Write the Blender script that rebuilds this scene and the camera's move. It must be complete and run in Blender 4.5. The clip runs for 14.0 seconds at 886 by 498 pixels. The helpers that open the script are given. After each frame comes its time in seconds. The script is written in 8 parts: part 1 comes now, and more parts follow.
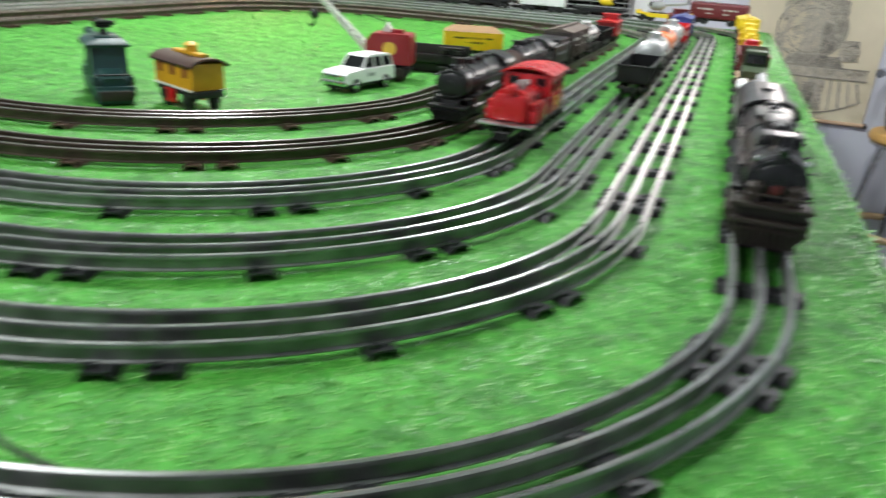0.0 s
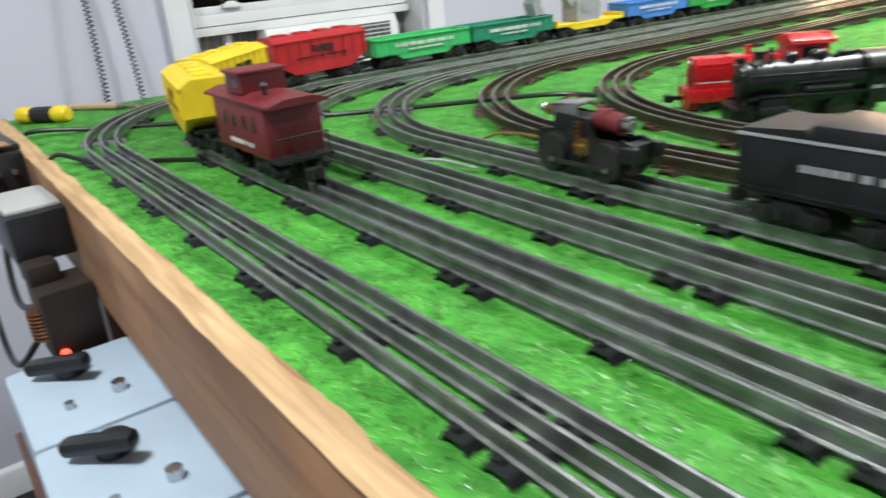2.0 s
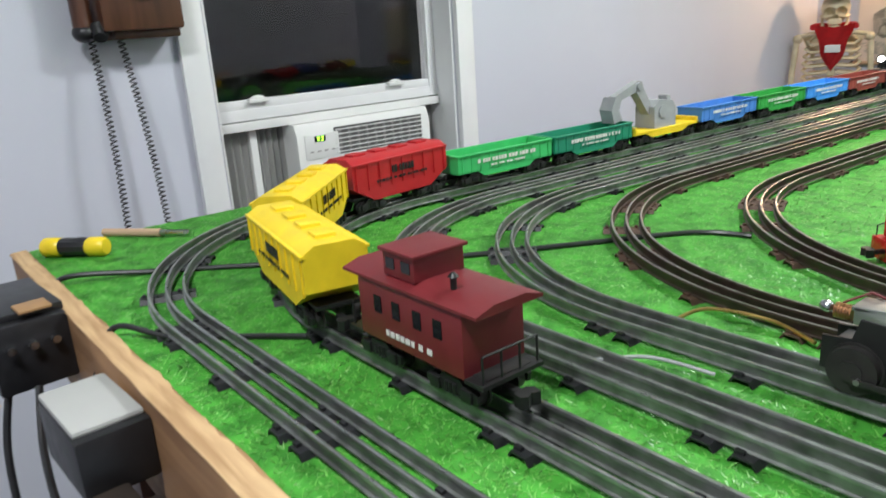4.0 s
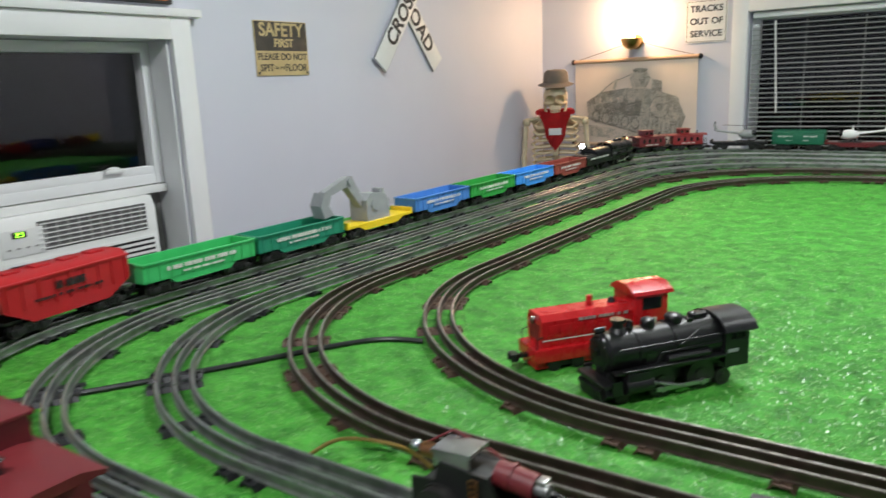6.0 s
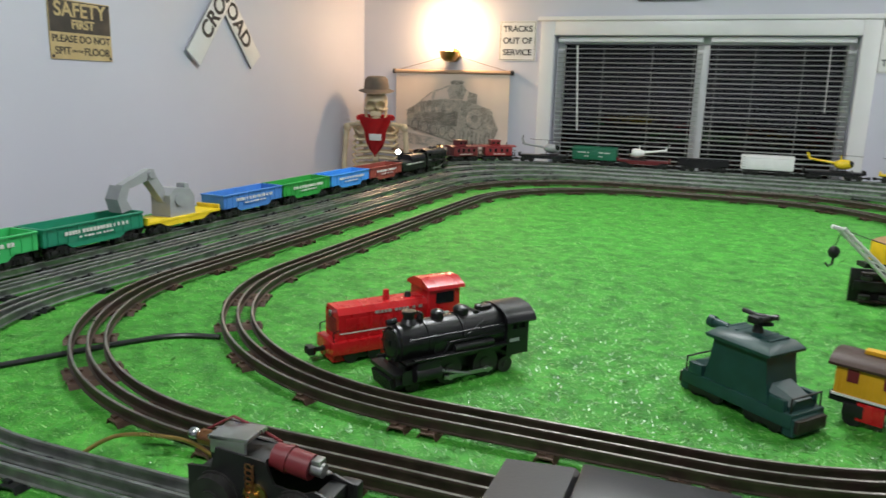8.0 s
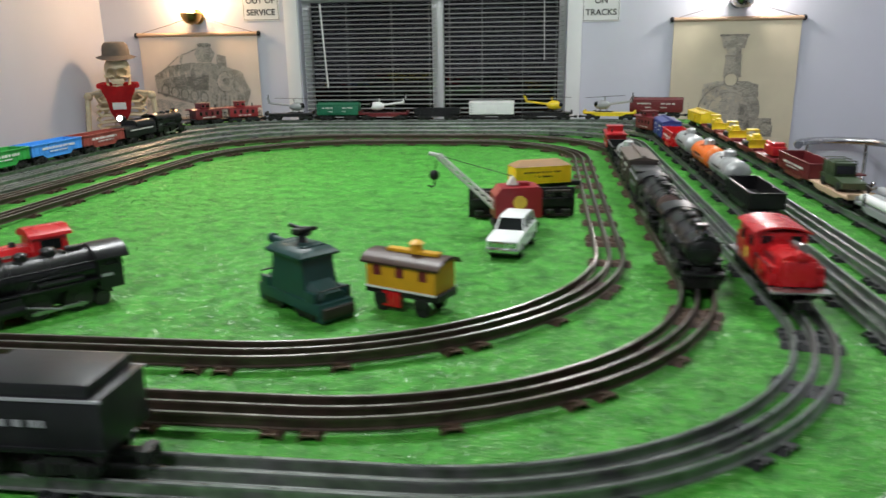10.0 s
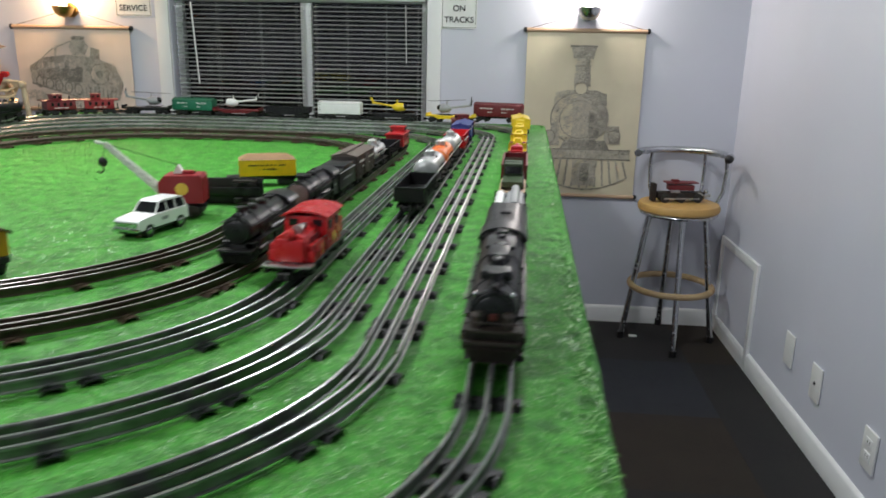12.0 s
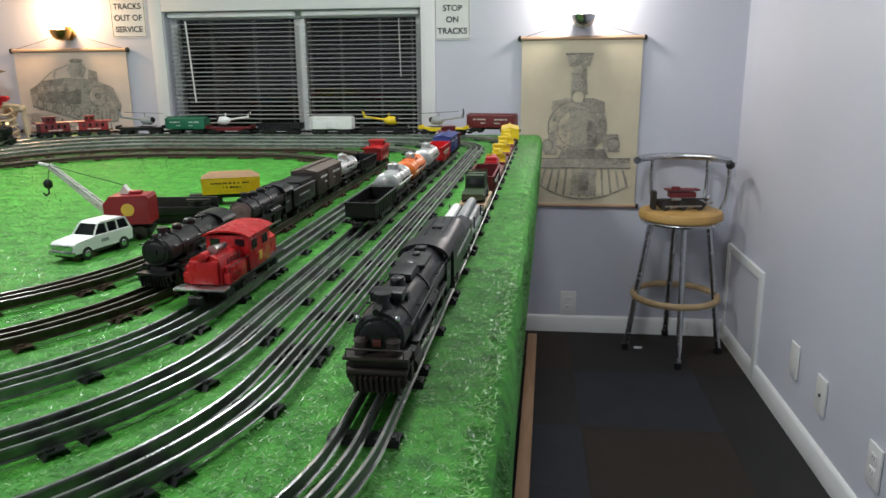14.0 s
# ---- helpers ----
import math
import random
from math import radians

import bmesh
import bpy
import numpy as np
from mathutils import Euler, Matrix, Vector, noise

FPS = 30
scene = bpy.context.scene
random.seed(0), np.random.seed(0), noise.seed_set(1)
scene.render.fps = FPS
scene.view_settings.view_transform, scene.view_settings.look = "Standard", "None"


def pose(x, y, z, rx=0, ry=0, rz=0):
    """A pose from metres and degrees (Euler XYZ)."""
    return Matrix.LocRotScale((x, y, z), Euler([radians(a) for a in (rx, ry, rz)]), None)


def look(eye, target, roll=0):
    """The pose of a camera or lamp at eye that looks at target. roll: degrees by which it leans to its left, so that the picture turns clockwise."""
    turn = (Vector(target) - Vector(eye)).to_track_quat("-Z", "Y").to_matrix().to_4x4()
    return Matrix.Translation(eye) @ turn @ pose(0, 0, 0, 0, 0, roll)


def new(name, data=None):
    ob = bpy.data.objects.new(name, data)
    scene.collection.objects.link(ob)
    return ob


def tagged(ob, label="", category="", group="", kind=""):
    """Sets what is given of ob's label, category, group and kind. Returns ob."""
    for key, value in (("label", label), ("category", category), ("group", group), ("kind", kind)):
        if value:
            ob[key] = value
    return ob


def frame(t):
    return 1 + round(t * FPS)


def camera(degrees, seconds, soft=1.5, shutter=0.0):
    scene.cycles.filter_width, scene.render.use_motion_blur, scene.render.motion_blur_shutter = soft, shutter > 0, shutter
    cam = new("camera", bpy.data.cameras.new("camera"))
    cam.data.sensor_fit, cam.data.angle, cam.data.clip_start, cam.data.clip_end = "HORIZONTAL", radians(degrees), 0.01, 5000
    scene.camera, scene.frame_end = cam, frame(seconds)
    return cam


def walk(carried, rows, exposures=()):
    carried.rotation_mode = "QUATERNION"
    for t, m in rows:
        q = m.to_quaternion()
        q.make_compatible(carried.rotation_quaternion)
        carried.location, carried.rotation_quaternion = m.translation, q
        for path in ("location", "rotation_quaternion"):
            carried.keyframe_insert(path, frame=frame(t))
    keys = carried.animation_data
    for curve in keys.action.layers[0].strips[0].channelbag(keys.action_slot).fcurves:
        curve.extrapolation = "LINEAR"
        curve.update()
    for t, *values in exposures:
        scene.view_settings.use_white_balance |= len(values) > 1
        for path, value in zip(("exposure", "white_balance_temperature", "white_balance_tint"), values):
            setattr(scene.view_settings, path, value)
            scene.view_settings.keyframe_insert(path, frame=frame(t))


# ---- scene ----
cam = camera(62.4, 14.0, 1.5, 0.5)
PATH = [
    (0, (0.315, 0.329, 0.195), (-0.257, 2.093, -0.554), 3.9),
    (0.5, (0.193, 0.269, 0.163), (-0.594, 1.969, -0.537), 1.1),
    (1, (0.061, 0.243, 0.182), (-0.981, 1.764, -0.592), -2.2),
    (1.5, (-0.115, 0.280, 0.198), (-1.428, 1.552, -0.613), -3.9),
    (2, (-0.270, 0.286, 0.191), (-1.793, 1.347, -0.554), -4.8),
    (2.2, (-0.304, 0.266, 0.211), (-1.852, 1.276, -0.552), -5.3),
    (4.3, (-0.543, 0.259, 0.263), (-2.011, 1.504, -0.28), -4.2),
    (4.5, (-0.524, 0.275, 0.272), (-1.928, 1.592, -0.27), -4.2),
    (5, (-0.499, 0.301, 0.281), (-1.765, 1.761, -0.234), -2.9),
    (5.5, (-0.484, 0.326, 0.289), (-1.668, 1.868, -0.181), -2.2),
    (6, (-0.459, 0.375, 0.294), (-1.571, 1.978, -0.149), -2.4),
    (6.5, (-0.438, 0.454, 0.28), (-1.462, 2.122, -0.134), -0.1),
    (7, (-0.422, 0.418, 0.296), (-1.324, 2.159, -0.098), 0.7),
    (7.2, (-0.431, 0.398, 0.294), (-1.29, 2.159, -0.109), 0.9),
    (9.3, (-0.347, 0.356, 0.28), (-0.616, 2.274, -0.217), 0.2),
    (9.5, (-0.305, 0.349, 0.279), (-0.511, 2.267, -0.246), -0.2),
    (10, (-0.139, 0.326, 0.274), (-0.368, 2.243, -0.249), -0.8),
    (10.5, (0.046, 0.322, 0.273), (-0.251, 2.234, -0.233), -1.2),
    (11, (0.159, 0.307, 0.271), (0.001, 2.246, -0.192), -2.5),
    (11.5, (0.258, 0.233, 0.269), (0.208, 2.16, -0.266), 0.8),
    (12, (0.384, 0.266, 0.276), (0.222, 2.191, -0.239), 1.2),
    (12.5, (0.505, 0.343, 0.287), (0.307, 2.278, -0.180), 0.0),
    (13, (0.499, 0.339, 0.278), (0.318, 2.269, -0.213), -1.7),
    (13.5, (0.494, 0.325, 0.272), (0.304, 2.26, -0.195), -0.1),
    (14, (0.495, 0.323, 0.271), (0.265, 2.25, -0.212), -0.5),
]
EXPOSURES = [(0, 0.74), (0.5, 0.68), (1.5, 0.66), (2.2, 0.66), (4.5, 0.50), (5.0, 0.44), (5.5, 0.30), (6.5, 0.10), (7.2, 0.06), (9.5, 0.06), (11.0, 0.16), (12.0, 0.12), (14.0, 0.13)]
walk(cam, [(t, look(eye, target, roll)) for t, eye, target, roll in PATH], EXPOSURES)

# ---- light ----
world = bpy.data.worlds.new("night")
scene.world = world
world.use_nodes = True
world.node_tree.nodes["Background"].inputs[0].default_value = (0.012, 0.016, 0.022, 1)
world.node_tree.nodes["Background"].inputs[1].default_value = 0.12

FLOOR, CEIL = -0.944, 1.40
XL, XR, YF, YB = -2.085, 1.387, 3.615, -1.6


def lamp(name, kind, at, power, colour, size=0.1, aim=None):
    data = bpy.data.lights.new(name, kind)
    data.energy, data.color = power, colour
    if kind == "AREA":
        data.shape, data.size = "DISK", size
    else:
        data.shadow_soft_size = size
    ob = new(name, data)
    ob.location = at
    if aim:
        ob.matrix_world = look(at, aim)
    return ob


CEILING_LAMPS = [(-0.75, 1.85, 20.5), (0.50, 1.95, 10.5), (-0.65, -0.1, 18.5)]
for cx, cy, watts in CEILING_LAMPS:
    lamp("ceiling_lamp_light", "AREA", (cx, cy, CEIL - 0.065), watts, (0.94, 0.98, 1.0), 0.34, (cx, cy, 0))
SCONCES = [(-1.625, 0.435, (1.0, 0.62, 0.33), 8.0), (0.706, 0.462, (1.0, 0.93, 0.86), 8.5)]
for sx, sz, tone, power in SCONCES:
    lamp("sconce_light", "POINT", (sx, YF - 0.075, sz + 0.10), power, tone, 0.035)

# ---- materials ----
def mat(name, colour, rough=0.5, metal=0.0, vary=0.12, scale=30.0, bump=0.0, bscale=200.0, spec=0.5, coat=0.0, dirt=None, dscale=6.0):
    m = bpy.data.materials.new(name)
    m.use_nodes = True
    nt = m.node_tree
    b = nt.nodes["Principled BSDF"]
    tc = nt.nodes.new("ShaderNodeTexCoord")
    n1 = nt.nodes.new("ShaderNodeTexNoise")
    n1.inputs["Scale"].default_value, n1.inputs["Detail"].default_value = scale, 4
    n2 = nt.nodes.new("ShaderNodeTexNoise")
    n2.inputs["Scale"].default_value, n2.inputs["Detail"].default_value = dscale, 3
    nt.links.new(tc.outputs["Object"], n1.inputs["Vector"])
    nt.links.new(tc.outputs["Object"], n2.inputs["Vector"])
    ramp = nt.nodes.new("ShaderNodeValToRGB")
    lo = tuple(max(0.0, c * (1 - vary)) for c in colour)
    hi = tuple(min(1.0, c * (1 + vary)) for c in colour)
    ramp.color_ramp.elements[0].position, ramp.color_ramp.elements[1].position = 0.3, 0.7
    ramp.color_ramp.elements[0].color, ramp.color_ramp.elements[1].color = (*lo, 1), (*hi, 1)
    nt.links.new(n1.outputs["Fac"], ramp.inputs["Fac"])
    mix = nt.nodes.new("ShaderNodeMix")
    mix.data_type = "RGBA"
    d = dirt or tuple(c * (1 - vary) for c in colour)
    mix.inputs["B"].default_value = (*d, 1)
    mr = nt.nodes.new("ShaderNodeMapRange")
    mr.inputs["From Min"].default_value, mr.inputs["From Max"].default_value = 0.45, 0.75
    mr.inputs["To Max"].default_value = 0.6
    nt.links.new(n2.outputs["Fac"], mr.inputs["Value"])
    nt.links.new(mr.outputs["Result"], mix.inputs["Factor"])
    nt.links.new(ramp.outputs["Color"], mix.inputs["A"])
    nt.links.new(mix.outputs["Result"], b.inputs["Base Color"])
    rr = nt.nodes.new("ShaderNodeMapRange")
    rr.inputs["To Min"].default_value, rr.inputs["To Max"].default_value = max(0.02, rough - 0.1), min(1, rough + 0.1)
    nt.links.new(n1.outputs["Fac"], rr.inputs["Value"])
    nt.links.new(rr.outputs["Result"], b.inputs["Roughness"])
    b.inputs["Metallic"].default_value = metal
    b.inputs["Specular IOR Level"].default_value = spec
    b.inputs["Coat Weight"].default_value = coat
    if bump:
        n3 = nt.nodes.new("ShaderNodeTexNoise")
        n3.inputs["Scale"].default_value, n3.inputs["Detail"].default_value = bscale, 3
        nt.links.new(tc.outputs["Object"], n3.inputs["Vector"])
        bp = nt.nodes.new("ShaderNodeBump")
        bp.inputs["Strength"].default_value, bp.inputs["Distance"].default_value = bump, 0.002
        nt.links.new(n3.outputs["Fac"], bp.inputs["Height"])
        nt.links.new(bp.outputs["Normal"], b.inputs["Normal"])
    return m


def glow(name, colour, strength):
    m = bpy.data.materials.new(name)
    m.use_nodes = True
    b = m.node_tree.nodes["Principled BSDF"]
    b.inputs["Base Color"].default_value = (*colour, 1)
    b.inputs["Emission Color"].default_value = (*colour, 1)
    b.inputs["Emission Strength"].default_value = strength
    return m


def grass_mat(name, lo, hi, rough, pale=0.0):
    """Plastic grass: clumps of tone, blade by blade; a few blades coloured pale as painted glints."""
    m = bpy.data.materials.new(name)
    m.use_nodes = True
    nt = m.node_tree
    b = nt.nodes["Principled BSDF"]
    geo = nt.nodes.new("ShaderNodeNewGeometry")
    tc = nt.nodes.new("ShaderNodeTexCoord")
    n = nt.nodes.new("ShaderNodeTexNoise")
    n.inputs["Scale"].default_value, n.inputs["Detail"].default_value = 30.0, 5
    fine = nt.nodes.new("ShaderNodeTexNoise")
    fine.inputs["Scale"].default_value, fine.inputs["Detail"].default_value = 62.0, 3
    for q in (n, fine):
        nt.links.new(tc.outputs["Object"], q.inputs["Vector"])
    both = nt.nodes.new("ShaderNodeMath")
    both.operation = "MULTIPLY_ADD"
    nt.links.new(fine.outputs["Fac"], both.inputs[0])
    both.inputs[1].default_value = 0.9
    nt.links.new(n.outputs["Fac"], both.inputs[2])
    add = nt.nodes.new("ShaderNodeMath")
    add.operation = "MULTIPLY_ADD"
    nt.links.new(geo.outputs["Random Per Island"], add.inputs[0])
    add.inputs[1].default_value = 0.5
    nt.links.new(both.outputs[0], add.inputs[2])
    fit = nt.nodes.new("ShaderNodeMapRange")
    fit.inputs["From Min"].default_value, fit.inputs["From Max"].default_value = 0.86, 1.46
    nt.links.new(add.outputs[0], fit.inputs["Value"])
    ramp = nt.nodes.new("ShaderNodeValToRGB")
    ramp.color_ramp.elements[0].position, ramp.color_ramp.elements[1].position = 0.0, 1.0
    ramp.color_ramp.elements[0].color, ramp.color_ramp.elements[1].color = (*lo, 1), (*hi, 1)
    nt.links.new(fit.outputs["Result"], ramp.inputs["Fac"])
    few = nt.nodes.new("ShaderNodeMapRange")
    few.inputs["From Min"].default_value, few.inputs["From Max"].default_value = 1.0 - pale, 1.0
    few.inputs["To Max"].default_value = 0.85 if pale else 0.0
    nt.links.new(geo.outputs["Random Per Island"], few.inputs["Value"])
    mix = nt.nodes.new("ShaderNodeMix")
    mix.data_type = "RGBA"
    mix.inputs["B"].default_value = (0.34, 0.62, 0.24, 1)
    nt.links.new(few.outputs["Result"], mix.inputs["Factor"])
    nt.links.new(ramp.outputs["Color"], mix.inputs["A"])
    nt.links.new(mix.outputs["Result"], b.inputs["Base Color"])
    b.inputs["Roughness"].default_value = rough
    b.inputs["Specular IOR Level"].default_value = 0.42
    return m


def wood_mat(name, lo, hi, along=0, rough=0.6, scale=14.0):
    m = bpy.data.materials.new(name)
    m.use_nodes = True
    nt = m.node_tree
    b = nt.nodes["Principled BSDF"]
    tc = nt.nodes.new("ShaderNodeTexCoord")
    mp = nt.nodes.new("ShaderNodeMapping")
    s = [scale] * 3
    s[along] = scale * 0.08
    mp.inputs["Scale"].default_value = s
    n = nt.nodes.new("ShaderNodeTexNoise")
    n.inputs["Scale"].default_value, n.inputs["Detail"].default_value, n.inputs["Distortion"].default_value = 3.0, 6, 0.6
    nt.links.new(tc.outputs["Object"], mp.inputs["Vector"])
    nt.links.new(mp.outputs["Vector"], n.inputs["Vector"])
    ramp = nt.nodes.new("ShaderNodeValToRGB")
    ramp.color_ramp.elements[0].position, ramp.color_ramp.elements[1].position = 0.3, 0.72
    ramp.color_ramp.elements[0].color, ramp.color_ramp.elements[1].color = (*lo, 1), (*hi, 1)
    nt.links.new(n.outputs["Fac"], ramp.inputs["Fac"])
    nt.links.new(ramp.outputs["Color"], b.inputs["Base Color"])
    b.inputs["Roughness"].default_value = rough
    bp = nt.nodes.new("ShaderNodeBump")
    bp.inputs["Strength"].default_value, bp.inputs["Distance"].default_value = 0.25, 0.002
    nt.links.new(n.outputs["Fac"], bp.inputs["Height"])
    nt.links.new(bp.outputs["Normal"], b.inputs["Normal"])
    return m


WALL = mat("lavender wall paint", (0.60, 0.615, 0.70), 0.6, vary=0.03, scale=3, bump=0.12, bscale=260, dscale=1.2)
CEILPAINT = mat("white ceiling paint", (0.78, 0.78, 0.77), 0.8, vary=0.03, scale=4, bump=0.1)
TRIM = mat("white trim paint", (0.78, 0.79, 0.80), 0.35, vary=0.03, scale=8, bump=0.03, bscale=60)
PLASTIC_W = mat("white plastic", (0.76, 0.77, 0.76), 0.4, vary=0.03, scale=10)
GREYPANEL = mat("grey folded plastic", (0.36, 0.36, 0.35), 0.55, vary=0.06, scale=12)
CARPET = grass_mat("green carpet backing", (0.012, 0.105, 0.007), (0.062, 0.35, 0.032), 0.7)
BLADE = grass_mat("green carpet fibre", (0.026, 0.165, 0.014), (0.150, 0.44, 0.080), 0.34, 0.10)
PINE = wood_mat("raw pine board", (0.19, 0.095, 0.045), (0.37, 0.205, 0.10), 0)
PINE_Y = wood_mat("pine rail", (0.30, 0.17, 0.09), (0.46, 0.28, 0.16), 1)
PINE_TOP = wood_mat("pale sawn edge", (0.34, 0.20, 0.095), (0.58, 0.39, 0.21), 0, 0.8, 40.0)
DARKWOOD = wood_mat("dark brown wood", (0.05, 0.018, 0.010), (0.11, 0.045, 0.025), 2, 0.35)
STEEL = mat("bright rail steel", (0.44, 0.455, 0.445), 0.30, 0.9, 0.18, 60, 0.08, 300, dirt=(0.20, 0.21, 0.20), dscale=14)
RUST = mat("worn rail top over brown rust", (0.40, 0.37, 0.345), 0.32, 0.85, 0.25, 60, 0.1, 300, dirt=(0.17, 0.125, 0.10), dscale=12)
TIE_B = mat("black tie enamel", (0.022, 0.023, 0.025), 0.45, 0.2, 0.3, 80)
TIE_R = mat("brown rusted tie", (0.10, 0.058, 0.040), 0.55, 0.3, 0.3, 80)
FLOORM = mat("dark brown floor vinyl", (0.020, 0.014, 0.011), 0.5, vary=0.3, scale=18, bump=0.1, bscale=90, dirt=(0.014, 0.011, 0.010), dscale=3)
MATM = mat("dark blue grey mat", (0.020, 0.022, 0.030), 0.8, vary=0.25, scale=60, bump=0.4, bscale=350)
NIGHT = mat("night outside", (0.006, 0.008, 0.010), 0.9, vary=0.5, scale=2)
SLAT = mat("off-white blind slat", (0.40, 0.415, 0.41), 0.4, vary=0.04, scale=8)
BLACKP = mat("black plastic", (0.014, 0.014, 0.016), 0.38, vary=0.25, scale=60)
CHROME = mat("brushed chrome", (0.55, 0.56, 0.58), 0.25, 1.0, 0.08, 60)
BRASS = mat("worn brass", (0.55, 0.36, 0.13), 0.3, 1.0, 0.15, 40)
GLASS = bpy.data.materials.new("window glass")
GLASS.use_nodes = True
gb = GLASS.node_tree.nodes["Principled BSDF"]
gb.inputs["Transmission Weight"].default_value = 1.0
gb.inputs["Roughness"].default_value = 0.02
gb.inputs["IOR"].default_value = 1.45


# ---- mesh helpers ----
def box(bm, c, s, bev=0.0, m=None):
    """A box of size s round c, its edges bevelled by bev, turned by m."""
    r = bmesh.ops.create_cube(bm, size=1.0)
    vs = r["verts"]
    for v in vs:
        v.co = Vector((v.co.x * s[0], v.co.y * s[1], v.co.z * s[2]))
    if bev:
        es = list({e for v in vs for e in v.link_edges})
        out = bmesh.ops.bevel(bm, geom=es, offset=bev, segments=2, affect="EDGES", profile=0.6)
        vs = list({v for f in out["faces"] for v in f.verts} | {v for v in vs if v.is_valid})
    for v in vs:
        v.co = (m @ v.co if m else v.co) + Vector(c)
    return vs


def cyl(bm, a, b, r, seg=16, r2=None, cap=True):
    """A round bar from a to b."""
    a, b = Vector(a), Vector(b)
    q = (b - a).to_track_quat("Z", "Y").to_matrix().to_4x4()
    return bmesh.ops.create_cone(bm, cap_ends=cap, segments=seg, radius1=r, radius2=r if r2 is None else r2, depth=(b - a).length,
                                 matrix=Matrix.Translation((a + b) / 2) @ q)["verts"]


def ball(bm, c, r, s=(1, 1, 1), seg=14, rings=8):
    vs = bmesh.ops.create_uvsphere(bm, u_segments=seg, v_segments=rings, radius=r)["verts"]
    for v in vs:
        v.co = Vector((v.co.x * s[0], v.co.y * s[1], v.co.z * s[2])) + Vector(c)
    return vs


def loft(bm, rings, cap=True, closed=True):
    """Skin over rings of equal length."""
    vv = [[bm.verts.new(p) for p in ring] for ring in rings]
    n = len(rings[0])
    for a, b in zip(vv, vv[1:]):
        for i in range(n if closed else n - 1):
            j = (i + 1) % n
            bm.faces.new((a[i], a[j], b[j], b[i]))
    if cap and closed:
        bm.faces.new(vv[0][::-1])
        bm.faces.new(vv[-1])


def prism(bm, profile, x0, x1, axis="x"):
    """A profile, in the two other axes, drawn out from x0 to x1."""
    put = {"x": lambda u, v, w: (w, u, v), "y": lambda u, v, w: (u, w, v), "z": lambda u, v, w: (u, v, w)}[axis]
    loft(bm, [[put(u, v, w) for u, v in profile] for w in (x0, x1)])


def tube(bm, pts, r, seg=8):
    """A bent round bar through pts."""
    pts = [Vector(p) for p in pts]
    rings, side = [], None
    for i, p in enumerate(pts):
        d = (pts[min(i + 1, len(pts) - 1)] - pts[max(i - 1, 0)]).normalized()
        if side is None:
            side = d.orthogonal().normalized()
        side = (side - d * side.dot(d)).normalized()
        up = d.cross(side)
        rings.append([p + r * (math.cos(a) * side + math.sin(a) * up) for a in (2 * math.pi * k / seg for k in range(seg))])
    loft(bm, rings)


def mesh_of(name, bm, material, smooth=True):
    bmesh.ops.recalc_face_normals(bm, faces=bm.faces)
    me = bpy.data.meshes.new(name)
    bm.to_mesh(me)
    bm.free()
    me.materials.append(material)
    if smooth:
        for p in me.polygons:
            p.use_smooth = True
        me.set_sharp_from_angle(angle=radians(35))
    return me


def part(name, bm, material, parent=None, label=""):
    ob = new(name, mesh_of(name, bm, material))
    if parent:
        ob.parent = parent
    if label:
        ob["label"] = label
    return ob


def thing(name, label, category, group="", kind="", at=None):
    ob = new(name)
    ob.empty_display_size = 0.02
    if at:
        ob.matrix_basis = at
    return tagged(ob, label, category, group, kind)


def one(name, material, label, category, fill, group="", kind="", at=None):
    """A thing of a single mesh; fill builds it."""
    bm = bmesh.new()
    fill(bm)
    ob = part(name, bm, material)
    if at:
        ob.matrix_basis = at
    return tagged(ob, label, category, group, kind)


def sub(name, material, parent, fill, label=""):
    bm = bmesh.new()
    fill(bm)
    return part(name, bm, material, parent, label)


# ---- the room ----
T = 0.12
floor_ = one("floor", FLOORM, "dark brown and blue-grey carpet tile floor", "floor", lambda bm: box(bm, ((XL + XR) / 2, (YF + YB) / 2, FLOOR - 0.05), (XR - XL + 0.5, YF - YB + 0.5, 0.1)), kind="structure")
one("ceiling", CEILPAINT, "plain white painted ceiling", "ceiling", lambda bm: box(bm, ((XL + XR) / 2, (YF + YB) / 2, CEIL + 0.05), (XR - XL + 0.5, YF - YB + 0.5, 0.1)), kind="structure")
one("wall_east", WALL, "pale lavender grey painted wall", "wall", lambda bm: box(bm, (XR + T / 2, (YF + YB) / 2, (FLOOR + CEIL) / 2), (T, YF - YB, CEIL - FLOOR)), kind="structure")
one("wall_south", WALL, "pale lavender grey painted wall", "wall", lambda bm: box(bm, ((XL + XR) / 2, YB - T / 2, (FLOOR + CEIL) / 2), (XR - XL, T, CEIL - FLOOR)), kind="structure")

# openings: north window over x, west window over y
NW = (-1.16, 0.012, -0.32, 0.520)
WW = (0.882, 1.556, -0.40, 0.432)


def wall_with_hole(bm, axis, at, lo, hi, hole):
    a, b, c, d = hole
    for u0, u1, z0, z1 in ((lo, a, FLOOR, CEIL), (b, hi, FLOOR, CEIL), (a, b, FLOOR, c), (a, b, d, CEIL)):
        cu, su, cz, sz = (u0 + u1) / 2, u1 - u0, (z0 + z1) / 2, z1 - z0
        box(bm, (cu, at, cz) if axis == "x" else (at, cu, cz), (su, T, sz) if axis == "x" else (T, su, sz))
    bmesh.ops.remove_doubles(bm, verts=bm.verts, dist=1e-5)


